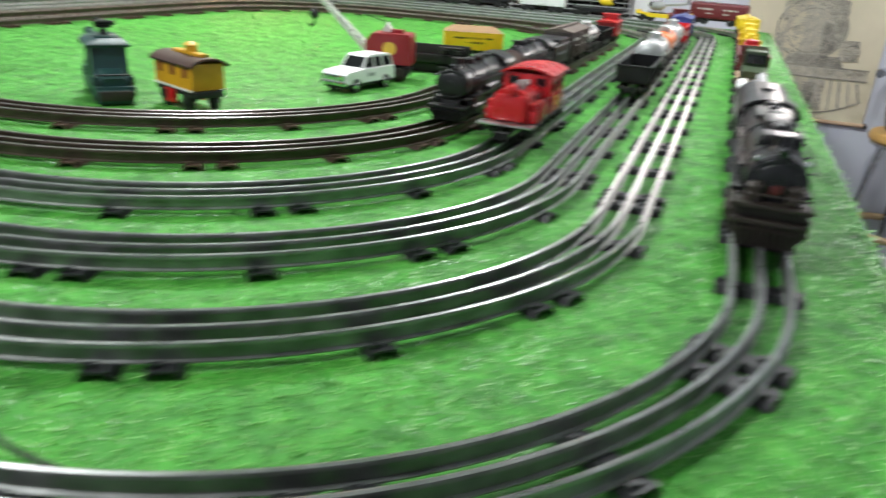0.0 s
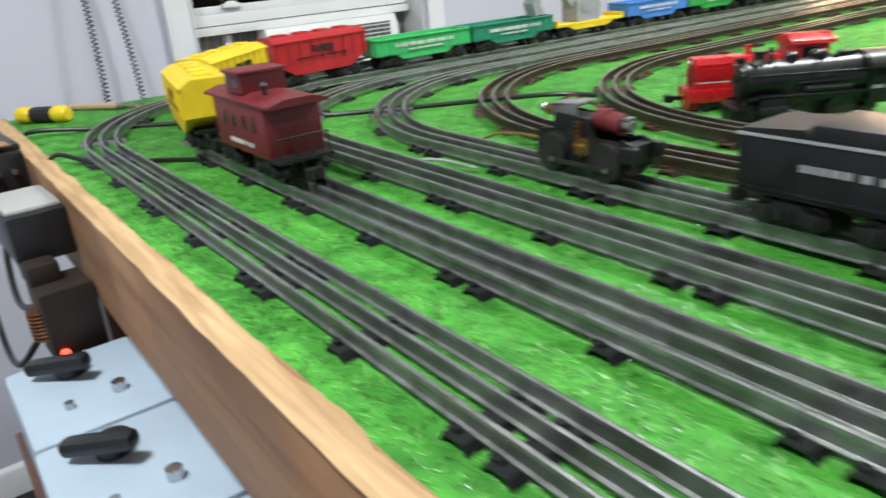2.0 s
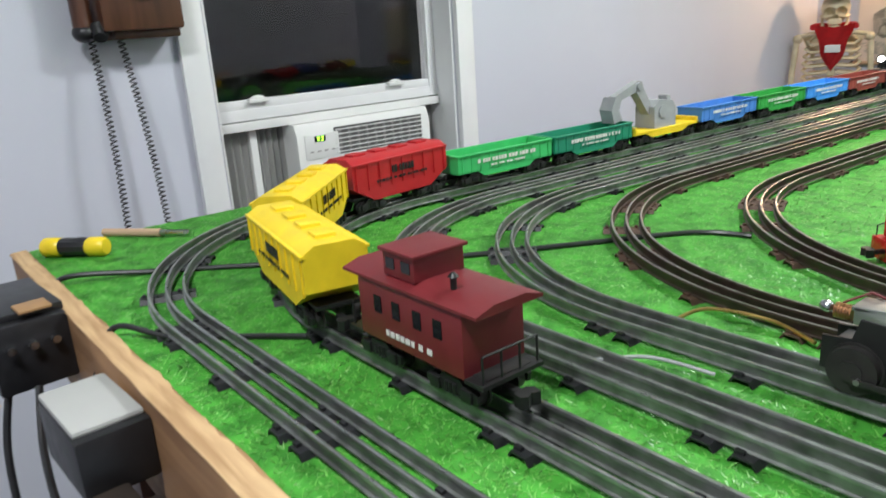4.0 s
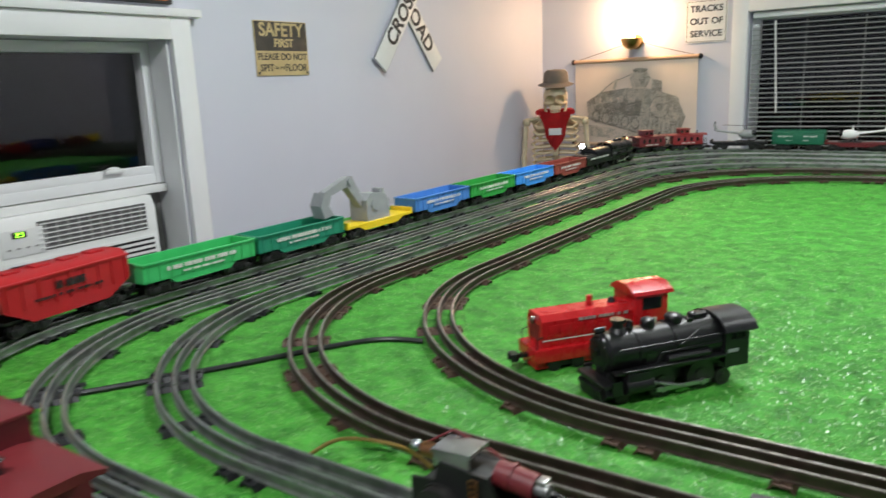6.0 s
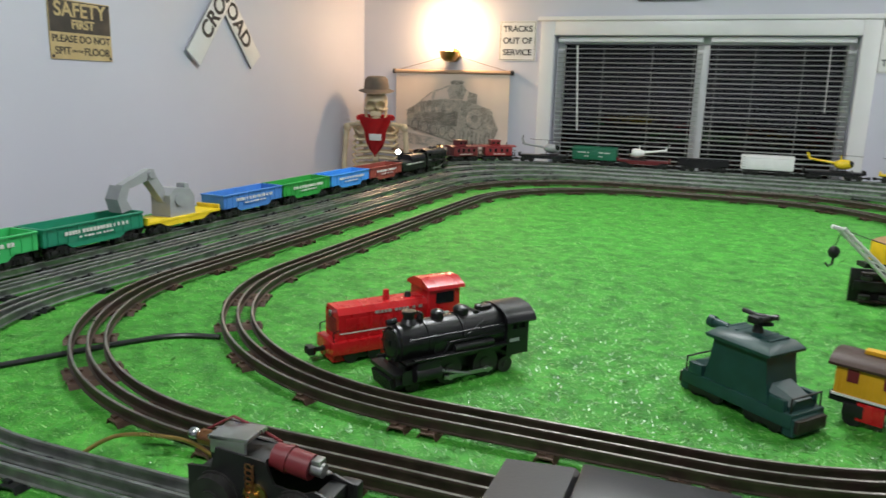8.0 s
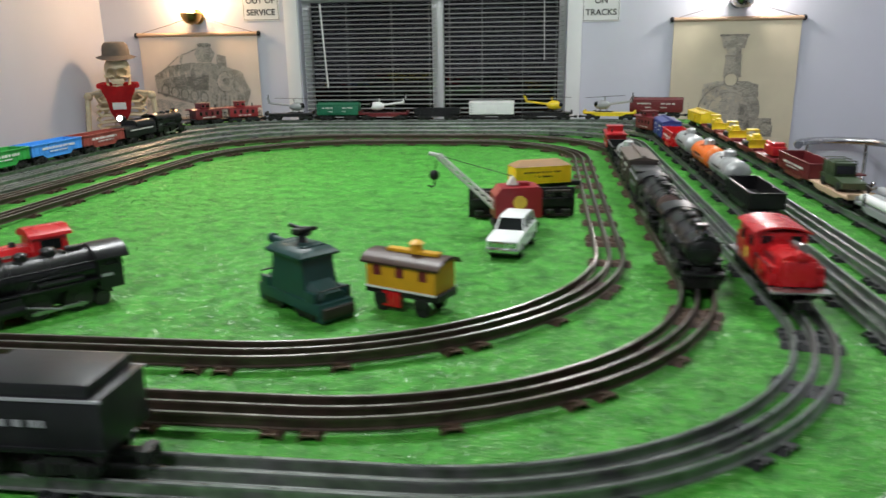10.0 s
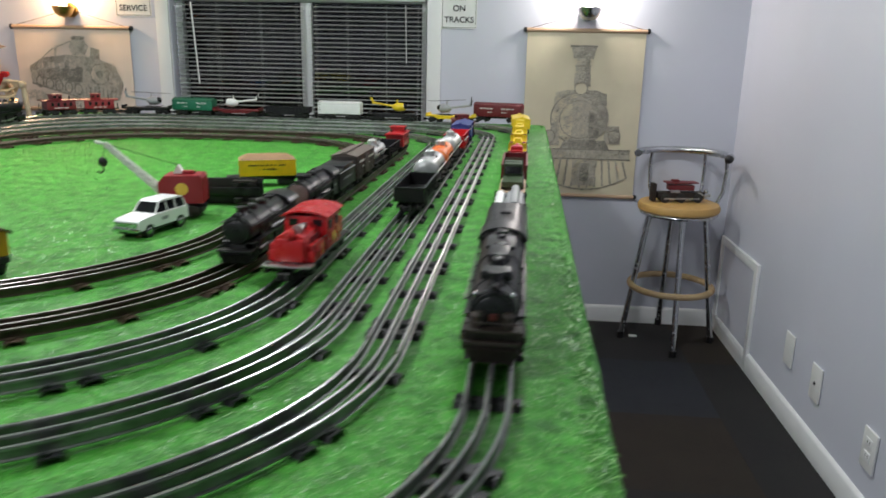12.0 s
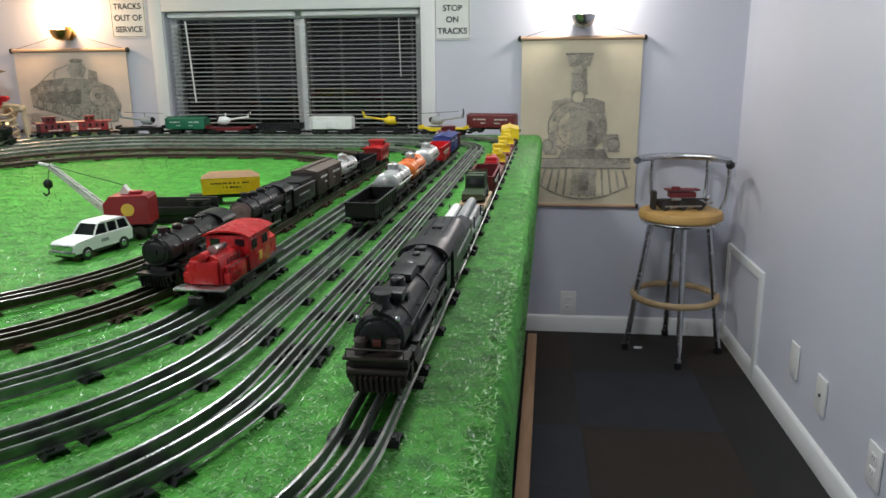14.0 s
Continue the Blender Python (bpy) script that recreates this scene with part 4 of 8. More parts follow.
def steam_loco(label, L=0.20, R=0.0225, base=RT, axles=2, material=None, pilot=None, lit=False, front=None, drive=0.0165, name="steam_locomotive", rise=0.050, cab_len=0.032):
    """A toy steam engine, its nose towards +x, its wheels standing at base."""
    material, pilot = material or LOCO, pilot or LOCO
    root = thing(name, label, "locomotive", "toy steam engines")
    zc = base + rise
    x1, xc = L / 2 - 0.014, -L / 2 + cab_len

    def boiler(bm):
        st = [(x1, 0.80), (x1 - 0.002, 0.94), (x1 - 0.030, 0.95), (x1 - 0.0305, 1.0), (x1 - 0.0335, 1.0), (x1 - 0.034, 0.96), (0.0, 0.98), (0.0, 1.03), (-0.003, 1.03), (-0.0035, 1.0), (xc, 1.10)]
        loft(bm, [[(x, R * r * math.cos(a), zc + R * r * math.sin(a)) for a in (2 * math.pi * k / 28 for k in range(28))] for x, r in st])
        prism(bm, [(-R * 0.98, zc), (R * 0.98, zc), (R * 0.92, base + 0.026), (-R * 0.92, base + 0.026)], xc, x1 - 0.036)

    sub("boiler", material, root, boiler)
    sub("smokebox_door", front or material, root, lambda bm: (cyl(bm, (x1 - 0.002, 0, zc), (x1 + 0.002, 0, zc), R * 0.82, 24), ball(bm, (x1 + 0.002, 0, zc), R * 0.7, (0.12, 1, 1), 20, 8), [cyl(bm, (x1, R * 0.74 * math.cos(a), zc + R * 0.74 * math.sin(a)), (x1 + 0.0035, R * 0.74 * math.cos(a), zc + R * 0.74 * math.sin(a)), 0.0012, 6) for a in (2 * math.pi * k / 10 for k in range(10))], box(bm, (x1 + 0.0045, 0, zc + 0.002), (0.002, 0.007, 0.005))))
    sub("headlight", glow("warm headlamp", (1.0, 0.55, 0.25), 3.0) if lit else GLASSB, root, lambda bm: (cyl(bm, (x1 - 0.004, 0, zc + R + 0.002), (x1 + 0.006, 0, zc + R + 0.001), 0.0030, 14),))
    sub("smokestack", material, root, lambda bm: (cyl(bm, (x1 - 0.018, 0, zc + R * 0.85), (x1 - 0.018, 0, zc + R + 0.008), 0.0062, 16, 0.0055), cyl(bm, (x1 - 0.018, 0, zc + R + 0.007), (x1 - 0.018, 0, zc + R + 0.010), 0.0072, 16), cyl(bm, (x1 - 0.018, 0, zc + R * 0.85), (x1 - 0.018, 0, zc + R + 0.002), 0.009, 16, 0.006)))
    for k, (u, r, h) in enumerate(((0.30, 0.0070, 0.0060), (0.56, 0.0082, 0.0062), (0.76, 0.0042, 0.0060), (0.88, 0.0036, 0.0055))):
        x = x1 - 0.018 - (x1 - 0.018 - xc) * u
        sub("dome" if k < 2 else "valve", material, root, lambda bm: (cyl(bm, (x, 0, zc + R * 0.85), (x, 0, zc + R + h - 0.002), r, 16), ball(bm, (x, 0, zc + R + h - 0.002), r, (1, 1, 0.5), 16, 6)))
    sub("bell", BRASS if lit else material, root, lambda bm: (box(bm, (x1 - 0.030, 0, zc + R + 0.003), (0.002, 0.010, 0.008)), cyl(bm, (x1 - 0.030, 0, zc + R + 0.001), (x1 - 0.030, 0, zc + R + 0.007), 0.004, 12, 0.002)))
    W = 0.051
    top = zc + R + 0.0005

    def cab(bm):
        x0, xx = -L / 2 + 0.006, xc + 0.006
        for s in (-1, 1):
            y = s * (W / 2 - 0.001)
            for a, b, c, d in ((x0, xx, base + 0.020, zc + 0.002), (x0, xx, top - 0.012, top - 0.006), (xx - 0.006, xx, zc, top - 0.01), (x0, x0 + 0.005, zc, top - 0.01), ((x0 + xx) / 2 - 0.001, (x0 + xx) / 2 + 0.001, zc, top - 0.01)):
                box(bm, ((a + b) / 2, y, (c + d) / 2), (b - a, 0.002, d - c))
        box(bm, (xx - 0.001, 0, (base + 0.024 + top - 0.01) / 2), (0.002, W - 0.004, top - 0.01 - base - 0.024))
        box(bm, ((x0 + xx) / 2, 0, base + 0.026), (xx - x0, W - 0.004, 0.003))

    sub("cab", material, root, cab)
    # Black block added inside so that the cab windows read dark.
    sub("cab_dark_block", FRAME, root, lambda bm: box(bm, (-L / 2 + 0.006 + (cab_len + 0.0) / 2, 0, zc - 0.004), (cab_len - 0.004, W - 0.008, R * 1.5)), "black block inside the cab, added to darken its windows")
    sub("cab_roof", material, root, lambda bm: loft(bm, [[(x, (W / 2 + 0.0025) * math.sin(a) * 1.0, top - 0.012 + 0.016 * math.cos(a)) for a in np.linspace(-1.5, 1.5, 13)] + [(x, (W / 2 + 0.0008) * math.sin(a), top - 0.0138 + 0.016 * math.cos(a)) for a in np.linspace(1.5, -1.5, 13)] for x in (-L / 2 - 0.002, xc + 0.008)]))
    fr = sub("chassis", FRAME, root, lambda bm: (box(bm, (0.0, 0, base + 0.020), (L - 0.03, 0.022, 0.018), 0.001), box(bm, (0, 0, base + 0.0305), (L - 0.035, 0.046, 0.0028), 0.0006)))
    span = 0.026 * (axles - 1) if axles > 2 else 0.044
    mid = -0.006
    for k in range(axles):
        x = mid + span * (k / (axles - 1) - 0.5) * (1 if axles > 2 else 1)
        for y in (-0.0165, 0.0165):
            w = wheel(fr, x, y, base + drive, drive)
    for s in (-1, 1):
        y = s * 0.0225
        sub("side_rod", ROD, root, lambda bm: (box(bm, (mid, y, base + drive - 0.006), (span + 0.014, 0.0016, 0.0042), 0.0006), [cyl(bm, (mid + span * (k / (axles - 1) - 0.5), y - s * 0.003, base + drive - 0.006), (mid + span * (k / (axles - 1) - 0.5), y + s * 0.0018, base + drive - 0.006), 0.003, 10) for k in range(axles)]))
        sub("main_rod", ROD, root, lambda bm: tube(bm, [(mid, y + s * 0.002, base + drive - 0.006), (x1 - 0.040, y + s * 0.002, base + 0.019)], 0.0015, 6))
        sub("steam_chest", pilot, root, lambda bm: (box(bm, (x1 - 0.026, s * 0.021, base + 0.022), (0.026, 0.012, 0.019), 0.002), cyl(bm, (x1 - 0.040, s * 0.022, base + 0.018), (x1 - 0.012, s * 0.022, base + 0.018), 0.0075, 14)))
        sub("handrail", material, root, lambda bm: (tube(bm, [(xc, s * (R + 0.003), zc + 0.009), (x1 - 0.006, s * (R + 0.003), zc + 0.009)], 0.0009, 6), [cyl(bm, (x, s * (R - 0.002), zc + 0.009), (x, s * (R + 0.003), zc + 0.009), 0.0008, 6) for x in np.linspace(xc + 0.01, x1 - 0.01, 5)]))
        sub("running_board", material, root, lambda bm: box(bm, (0.004, s * 0.0235, base + 0.0335), (L * 0.66, 0.009, 0.002), 0.0005))
    sub("pilot", pilot, root, lambda bm: (prism(bm, [(-0.022, base + 0.020), (0.022, base + 0.020), (0.024, base + 0.012), (0.016, base + 0.003), (-0.016, base + 0.003), (-0.024, base + 0.012)], x1 - 0.006, x1 + 0.008), [box(bm, (x1 + 0.0095, y, base + 0.010), (0.004, 0.0022, 0.014), 0, Euler((0, 0.25, 0)).to_matrix()) for y in np.linspace(-0.018, 0.018, 9)], box(bm, (x1 + 0.004, 0, base + 0.021), (0.014, 0.050, 0.004), 0.001)))
    for s in (-1, 1):
        sub("side_pipe", material, root, lambda bm: (tube(bm, [(xc + 0.004, s * (R + 0.001), zc + 0.001), (x1 - 0.052, s * (R + 0.001), zc - 0.001), (x1 - 0.046, s * (R + 0.0005), zc - 0.012)], 0.0012, 6), tube(bm, [(xc + 0.030, s * R * 0.80, zc + R * 0.66), (xc + 0.052, s * (R + 0.0008), zc + 0.004)], 0.0010, 6)))
        sub("air_tank", material, root, lambda bm: (cyl(bm, (-0.034, s * 0.0215, base + 0.0375), (0.012, s * 0.0215, base + 0.0375), 0.0042, 10), [cyl(bm, (u, s * 0.0215, base + 0.0375), (u + 0.0016, s * 0.0215, base + 0.0375), 0.0047, 10) for u in (-0.026, 0.002)]))
        sub("step", pilot, root, lambda bm: (box(bm, (x1 - 0.002, s * 0.0235, base + 0.0125), (0.010, 0.006, 0.0016)), box(bm, (x1 - 0.002, s * 0.0262, base + 0.019), (0.010, 0.0012, 0.013))))
    sub("turret", material, root, lambda bm: (box(bm, (xc + 0.020, 0, zc + R + 0.0015), (0.014, 0.012, 0.006), 0.0012), cyl(bm, (xc + 0.033, -0.008, zc + R * 0.93), (xc + 0.033, 0.008, zc + R * 0.93), 0.0034, 10)))
    if axles > 2:
        sub("feedwater_heater", material, root, lambda bm: (box(bm, (x1 - 0.040, 0, zc + R + 0.0020), (0.020, 0.028, 0.009), 0.0025), cyl(bm, (x1 - 0.052, -0.015, zc + R * 0.82), (x1 - 0.052, 0.015, zc + R * 0.82), 0.0050, 12)))
        sub("sand_dome", material, root, lambda bm: box(bm, (0.010, 0, zc + R + 0.0015), (0.040, 0.022, 0.010), 0.004))
        sub("walkway", material, root, lambda bm: box(bm, (-0.040, 0, zc + R + 0.0005), (0.050, 0.030, 0.004), 0.0012))
        sub("number_board", paint("dull red plate", (0.09, 0.014, 0.013), 0.5), root, lambda bm: box(bm, (x1 + 0.0060, 0, zc - 0.002), (0.0016, 0.007, 0.006), 0.0004), "dull red plate on the nose")
        sub("front_rail", pilot, root, lambda bm: tube(bm, [(x1 + 0.016, -0.023, base + 0.0345), (x1 + 0.016, -0.023, base + 0.042), (x1 + 0.016, 0.023, base + 0.042), (x1 + 0.016, 0.023, base + 0.0345)], 0.0008, 6))
        sub("front_plate", pilot, root, lambda bm: (box(bm, (x1 + 0.001, 0, base + 0.0255), (0.010, 0.049, 0.013), 0.0015), box(bm, (x1 + 0.006, 0, base + 0.0335), (0.018, 0.053, 0.003), 0.0008)), "brown-black front deck and plate")
        for s in (-1, 1):
            sub("air_pump", pilot, root, lambda bm: (cyl(bm, (x1 + 0.006, s * 0.013, base + 0.0345), (x1 + 0.006, s * 0.013, base + 0.046), 0.0055, 14), cyl(bm, (x1 + 0.006, s * 0.013, base + 0.046), (x1 + 0.006, s * 0.013, base + 0.0485), 0.0065, 14, 0.004)))
            sub("marker_lamp", CHROME, root, lambda bm: ball(bm, (x1 + 0.002, s * R * 0.72, zc + R * 0.78), 0.0024, (1, 1, 1), 10, 6))
    for s in (-1, 1):
        for x in ((x1 - 0.012), (-L / 2 + 0.030)):
            wheel(fr, x, s * 0.0165, base + 0.0085, 0.0085)
    for s in (-1, 1):
        sub("cab_plate", GREYP, root, lambda bm: box(bm, (-L / 2 + 0.024, s * (W / 2 + 0.0002), zc - 0.009), (0.012, 0.0005, 0.0034)))
    return root


def tender(label, L=0.165, W=0.054, round_top=True, material=None, lamp_on=False, seed=0):
    root = thing("tender", label, "tender", "toy tenders")
    material = material or LOCO
    under(root, L)
    z0, H = RT + 0.021, 0.046
    if round_top:
        def body(bm):
            prof = [(-W / 2, z0)] + [(W / 2 * math.copysign(abs(math.cos(a)) ** 0.6, math.cos(a)), z0 + 0.024 + (H - 0.024) * abs(math.sin(a)) ** 0.8) for a in np.linspace(math.pi, 0, 15)] + [(W / 2, z0)]
            prism(bm, prof, -L * 0.12, L / 2)
            low = [(-W / 2, z0), (-W / 2, z0 + 0.024), (-W / 2 + 0.006, z0 + 0.031), (W / 2 - 0.006, z0 + 0.031), (W / 2, z0 + 0.024), (W / 2, z0)]
            prism(bm, low, -L / 2, -L * 0.12)
    else:
        def body(bm):
            box(bm, (0, 0, z0 + 0.019), (L, W, 0.038), 0.0012)
            box(bm, (-L * 0.14, 0, z0 + 0.042), (L * 0.62, W * 0.94, 0.010), 0.002)
            prism(bm, [(L * 0.16, z0 + 0.038), (L / 2, z0 + 0.038), (L / 2, z0 + 0.040), (L * 0.20, z0 + 0.043)], -W / 2 + 0.002, W / 2 - 0.002, "y")
    bd_ = sub("body", material, root, body)
    if round_top:
        for y in (-0.010, 0, 0.010):
            sub("roof_bead", material, bd_, lambda bm: tube(bm, [(-L * 0.1, y, z0 + H + 0.0004), (L / 2 - 0.004, y, z0 + H + 0.0004)], 0.0008, 5))
        sub("water_hatch", material, bd_, lambda bm: box(bm, (L * 0.2, 0, z0 + H + 0.001), (0.02, 0.012, 0.003), 0.001))
    else:
        for s in (-1, 1):
            for h in (0.037, 0.004):
                # Upper beading is grey: the highlight along the edge, put into its colour.
                sub("beading", GREYP if h > 0.02 else material, bd_, lambda bm: box(bm, (0, s * W / 2, z0 + h), (L + 0.002, 0.0022, 0.0016)))
    lettering(root, L * 0.75, W / 2 + 0.0003, z0 + 0.019, CREAM if round_top else GREYP, rows=((0.95, 0.0042, 0),) if round_top else ((0.6, 0.0045, 0.002),), seed=seed)
    if lamp_on:
        sub("searchlight", LOCO, root, lambda bm: (cyl(bm, (-L * 0.33, 0, z0 + 0.030), (-L * 0.33, 0, z0 + 0.046), 0.004, 10), cyl(bm, (-L * 0.27, 0, z0 + 0.052), (-L * 0.38, 0, z0 + 0.056), 0.009, 18, 0.0125)))
        sub("lens", glow("white searchlight lens", (1.0, 0.93, 0.82), 14.0), root, lambda bm: ball(bm, (-L * 0.38, 0, z0 + 0.056), 0.0085, (0.3, 1, 1), 16, 8), "lit round lens")
    return root


def centre_cab(label):
    """Red two-hooded switcher with an arched cab roof and a horn."""
    root = thing("diesel_switcher", label, "locomotive")
    L, W, z = 0.185, 0.056, RT + 0.020
    sub("footplate", FRAME, root, lambda bm: (box(bm, (0, 0, z), (L + 0.006, 0.058, 0.004), 0.001), box(bm, (0, 0, z - 0.006), (L * 0.4, 0.036, 0.010), 0.002)))
    sub("footboard", ROD, root, lambda bm: box(bm, (L / 2 + 0.003, 0, z + 0.001), (0.018, 0.062, 0.003), 0.001), "worn bare footboard")
    sub("front_hood", RED, root, lambda bm: (prism(bm, [(-0.020, z + 0.002), (0.020, z + 0.002), (0.020, z + 0.030), (0.0165, z + 0.037), (0.009, z + 0.041), (-0.009, z + 0.041), (-0.0165, z + 0.037), (-0.020, z + 0.030)], 0.020, L / 2 - 0.008), box(bm, (L / 2 - 0.008, 0, z + 0.019), (0.010, 0.036, 0.032), 0.004), [box(bm, (0.055, s * 0.0235, z + 0.0135), (0.046, 0.011, 0.023), 0.003) for s in (-1, 1)]))
    sub("rear_hood", RED, root, lambda bm: (prism(bm, [(-0.020, z + 0.002), (0.020, z + 0.002), (0.020, z + 0.026), (0.012, z + 0.031), (-0.012, z + 0.031), (-0.020, z + 0.026)], -L / 2 + 0.004, -0.046)))
    sub("cab", RED, root, lambda bm: box(bm, (-0.014, 0, z + 0.027), (0.068, W, 0.050), 0.001))
    sub("cab_roof", RED, root, lambda bm: loft(bm, [[(x, (W / 2 + 0.003) * math.sin(a) / math.sin(1.2), z + 0.044 + 0.013 * math.cos(a) + 0.003) for a in np.linspace(-1.2, 1.2, 13)] + [(x, (W / 2 + 0.001) * math.sin(a) / math.sin(1.2), z + 0.0428 + 0.012 * math.cos(a) + 0.003) for a in np.linspace(1.2, -1.2, 13)] for x in (-0.054, 0.026)]))
    for s in (-1, 1):
        for u in (-0.030, 0.004):
            sub("window", GLASSB, root, lambda bm: box(bm, (u, s * W / 2, z + 0.037), (0.016, 0.0012, 0.013)))
        sub("window", GLASSB, root, lambda bm: box(bm, (0.0204, s * 0.016, z + 0.042), (0.0012, 0.012, 0.010)))
        sub("crest", GOLD, root, lambda bm: box(bm, (-0.013, s * (W / 2 + 0.0003), z + 0.016), (0.010, 0.0008, 0.013), 0.0003), "faded gold crest")
        bogie(root, s * 0.055)
        coupler(root, s * (L / 2 + 0.002), s)
        sub("handrail", FRAME, root, lambda bm: tube(bm, [(0.024, s * 0.028, z), (0.024, s * 0.028, z + 0.026), (0.080, s * 0.028, z + 0.026), (0.080, s * 0.028, z)], 0.0008, 6))
    sub("horn", ROD, root, lambda bm: (cyl(bm, (0.040, 0.006, z + 0.045), (0.075, 0.006, z + 0.046), 0.003, 10, 0.0065), box(bm, (0.045, 0.006, z + 0.041), (0.006, 0.006, 0.006))), "bare metal horn")
    sub("headlight", RED, root, lambda bm: (cyl(bm, (L / 2 - 0.016, 0, z + 0.040), (L / 2 - 0.002, 0, z + 0.040), 0.0060, 14), ball(bm, (L / 2 - 0.002, 0, z + 0.040), 0.0046, (0.4, 1, 1), 12, 6)))
    for s in (-1, 1):
        sub("side_box", RED, root, lambda bm: box(bm, (L / 2 - 0.026, s * 0.0235, z + 0.0095), (0.030, 0.011, 0.015), 0.002))
        sub("step", FRAME, root, lambda bm: (box(bm, (L / 2 - 0.004, s * 0.027, z - 0.010), (0.014, 0.004, 0.002)), box(bm, (L / 2 - 0.004, s * 0.029, z - 0.005), (0.014, 0.001, 0.010))))
        for k in range(4):
            sub("louvre", MAROON, root, lambda bm: box(bm, (0.034 + 0.010 * k, s * 0.0203, z + 0.0285), (0.006, 0.0008, 0.009)))
    return root


def nw_switcher():
    """Red end-cab diesel, nose towards +x, standing on the carpet."""
    root = thing("diesel_switcher", "glossy red toy diesel switcher parked on green carpet", "locomotive")
    L, W, z = 0.178, 0.050, 0.024
    sub("sill", RED, root, lambda bm: (box(bm, (0, 0, z - 0.004), (L, W, 0.016), 0.0015), box(bm, (0.0, 0, z - 0.014), (0.055, W - 0.006, 0.010), 0.002), [box(bm, (s * (L / 2 - 0.012), 0, z - 0.013), (0.020, W - 0.01, 0.016), 0.001) for s in (-1, 1)]))
    hd = sub("hood", RED, root, lambda bm: prism(bm, [(-0.0195, z + 0.004), (0.0195, z + 0.004), (0.0195, z + 0.035), (0.014, z + 0.042), (-0.014, z + 0.042), (-0.0195, z + 0.035)], -0.040, L / 2 - 0.010))
    sub("grille", MAROON, hd, lambda bm: [box(bm, (L / 2 - 0.0098, 0, z + 0.012 + 0.0034 * k), (0.0014, 0.026, 0.0016)) for k in range(6)])
    sub("stripe", CREAM, hd, lambda bm: [box(bm, (0.02, s * 0.0197, z + 0.0125), (0.115, 0.0006, 0.0012)) for s in (-1, 1)])
    for s in (-1, 1):
        for k in range(7):
            sub("louvre_door", RED, hd, lambda bm: box(bm, (-0.030 + 0.0155 * k, s * 0.0198, z + 0.0225), (0.0125, 0.0012, 0.015), 0.0004))
    sub("headlight", CHROME, root, lambda bm: cyl(bm, (L / 2 - 0.012, 0, z + 0.034), (L / 2 - 0.007, 0, z + 0.034), 0.0044, 14))
    sub("smokestack", RED, root, lambda bm: cyl(bm, (0.008, 0, z + 0.041), (0.008, 0, z + 0.054), 0.0042, 12, 0.0034))
    sub("bell", FRAME, root, lambda bm: (cyl(bm, (-0.022, 0, z + 0.042), (-0.022, 0, z + 0.048), 0.005, 12, 0.003),))
    sub("cab", RED, root, lambda bm: box(bm, (-0.062, 0, z + 0.029), (0.044, W, 0.052), 0.0015))
    sub("cab_roof", RED, root, lambda bm: prism(bm, [(-W / 2 - 0.003, z + 0.053), (W / 2 + 0.003, z + 0.053), (W / 2 + 0.001, z + 0.057), (0.010, z + 0.064), (-0.010, z + 0.064), (-W / 2 - 0.001, z + 0.057)], -0.090, -0.036))
    for s in (-1, 1):
        sub("window", GLASSB, root, lambda bm: box(bm, (-0.062, s * W / 2, z + 0.042), (0.026, 0.0012, 0.014)))
        sub("emblem", CREAM, root, lambda bm: (box(bm, (-0.060, s * (W / 2 + 0.0003), z + 0.018), (0.016, 0.0008, 0.012)),), "white worn emblem")
        lettering(root, 0.07, 0.0205, z + 0.034, rows=((0.9, 0.0035, 0),), seed=5)
        for u in (0.05, -0.05):
            b = sub("truck", FRAME, root, lambda bm: (box(bm, (u, s * 0.020, 0.010), (0.046, 0.004, 0.010), 0.001), [cyl(bm, (u + v, s * 0.0185, 0.009), (u + v, s * 0.0235, 0.009), 0.0088, 18) for v in (-0.015, 0.015)]))
        coupler(root, s * (L / 2 + 0.001), s, 0.016)
        sub("handrail", FRAME, root, lambda bm: tube(bm, [(L / 2 - 0.003, s * 0.021, z), (L / 2 - 0.003, s * 0.021, z + 0.016), (L / 2 - 0.011, s * 0.021, z + 0.018)], 0.0008, 6))
    return root


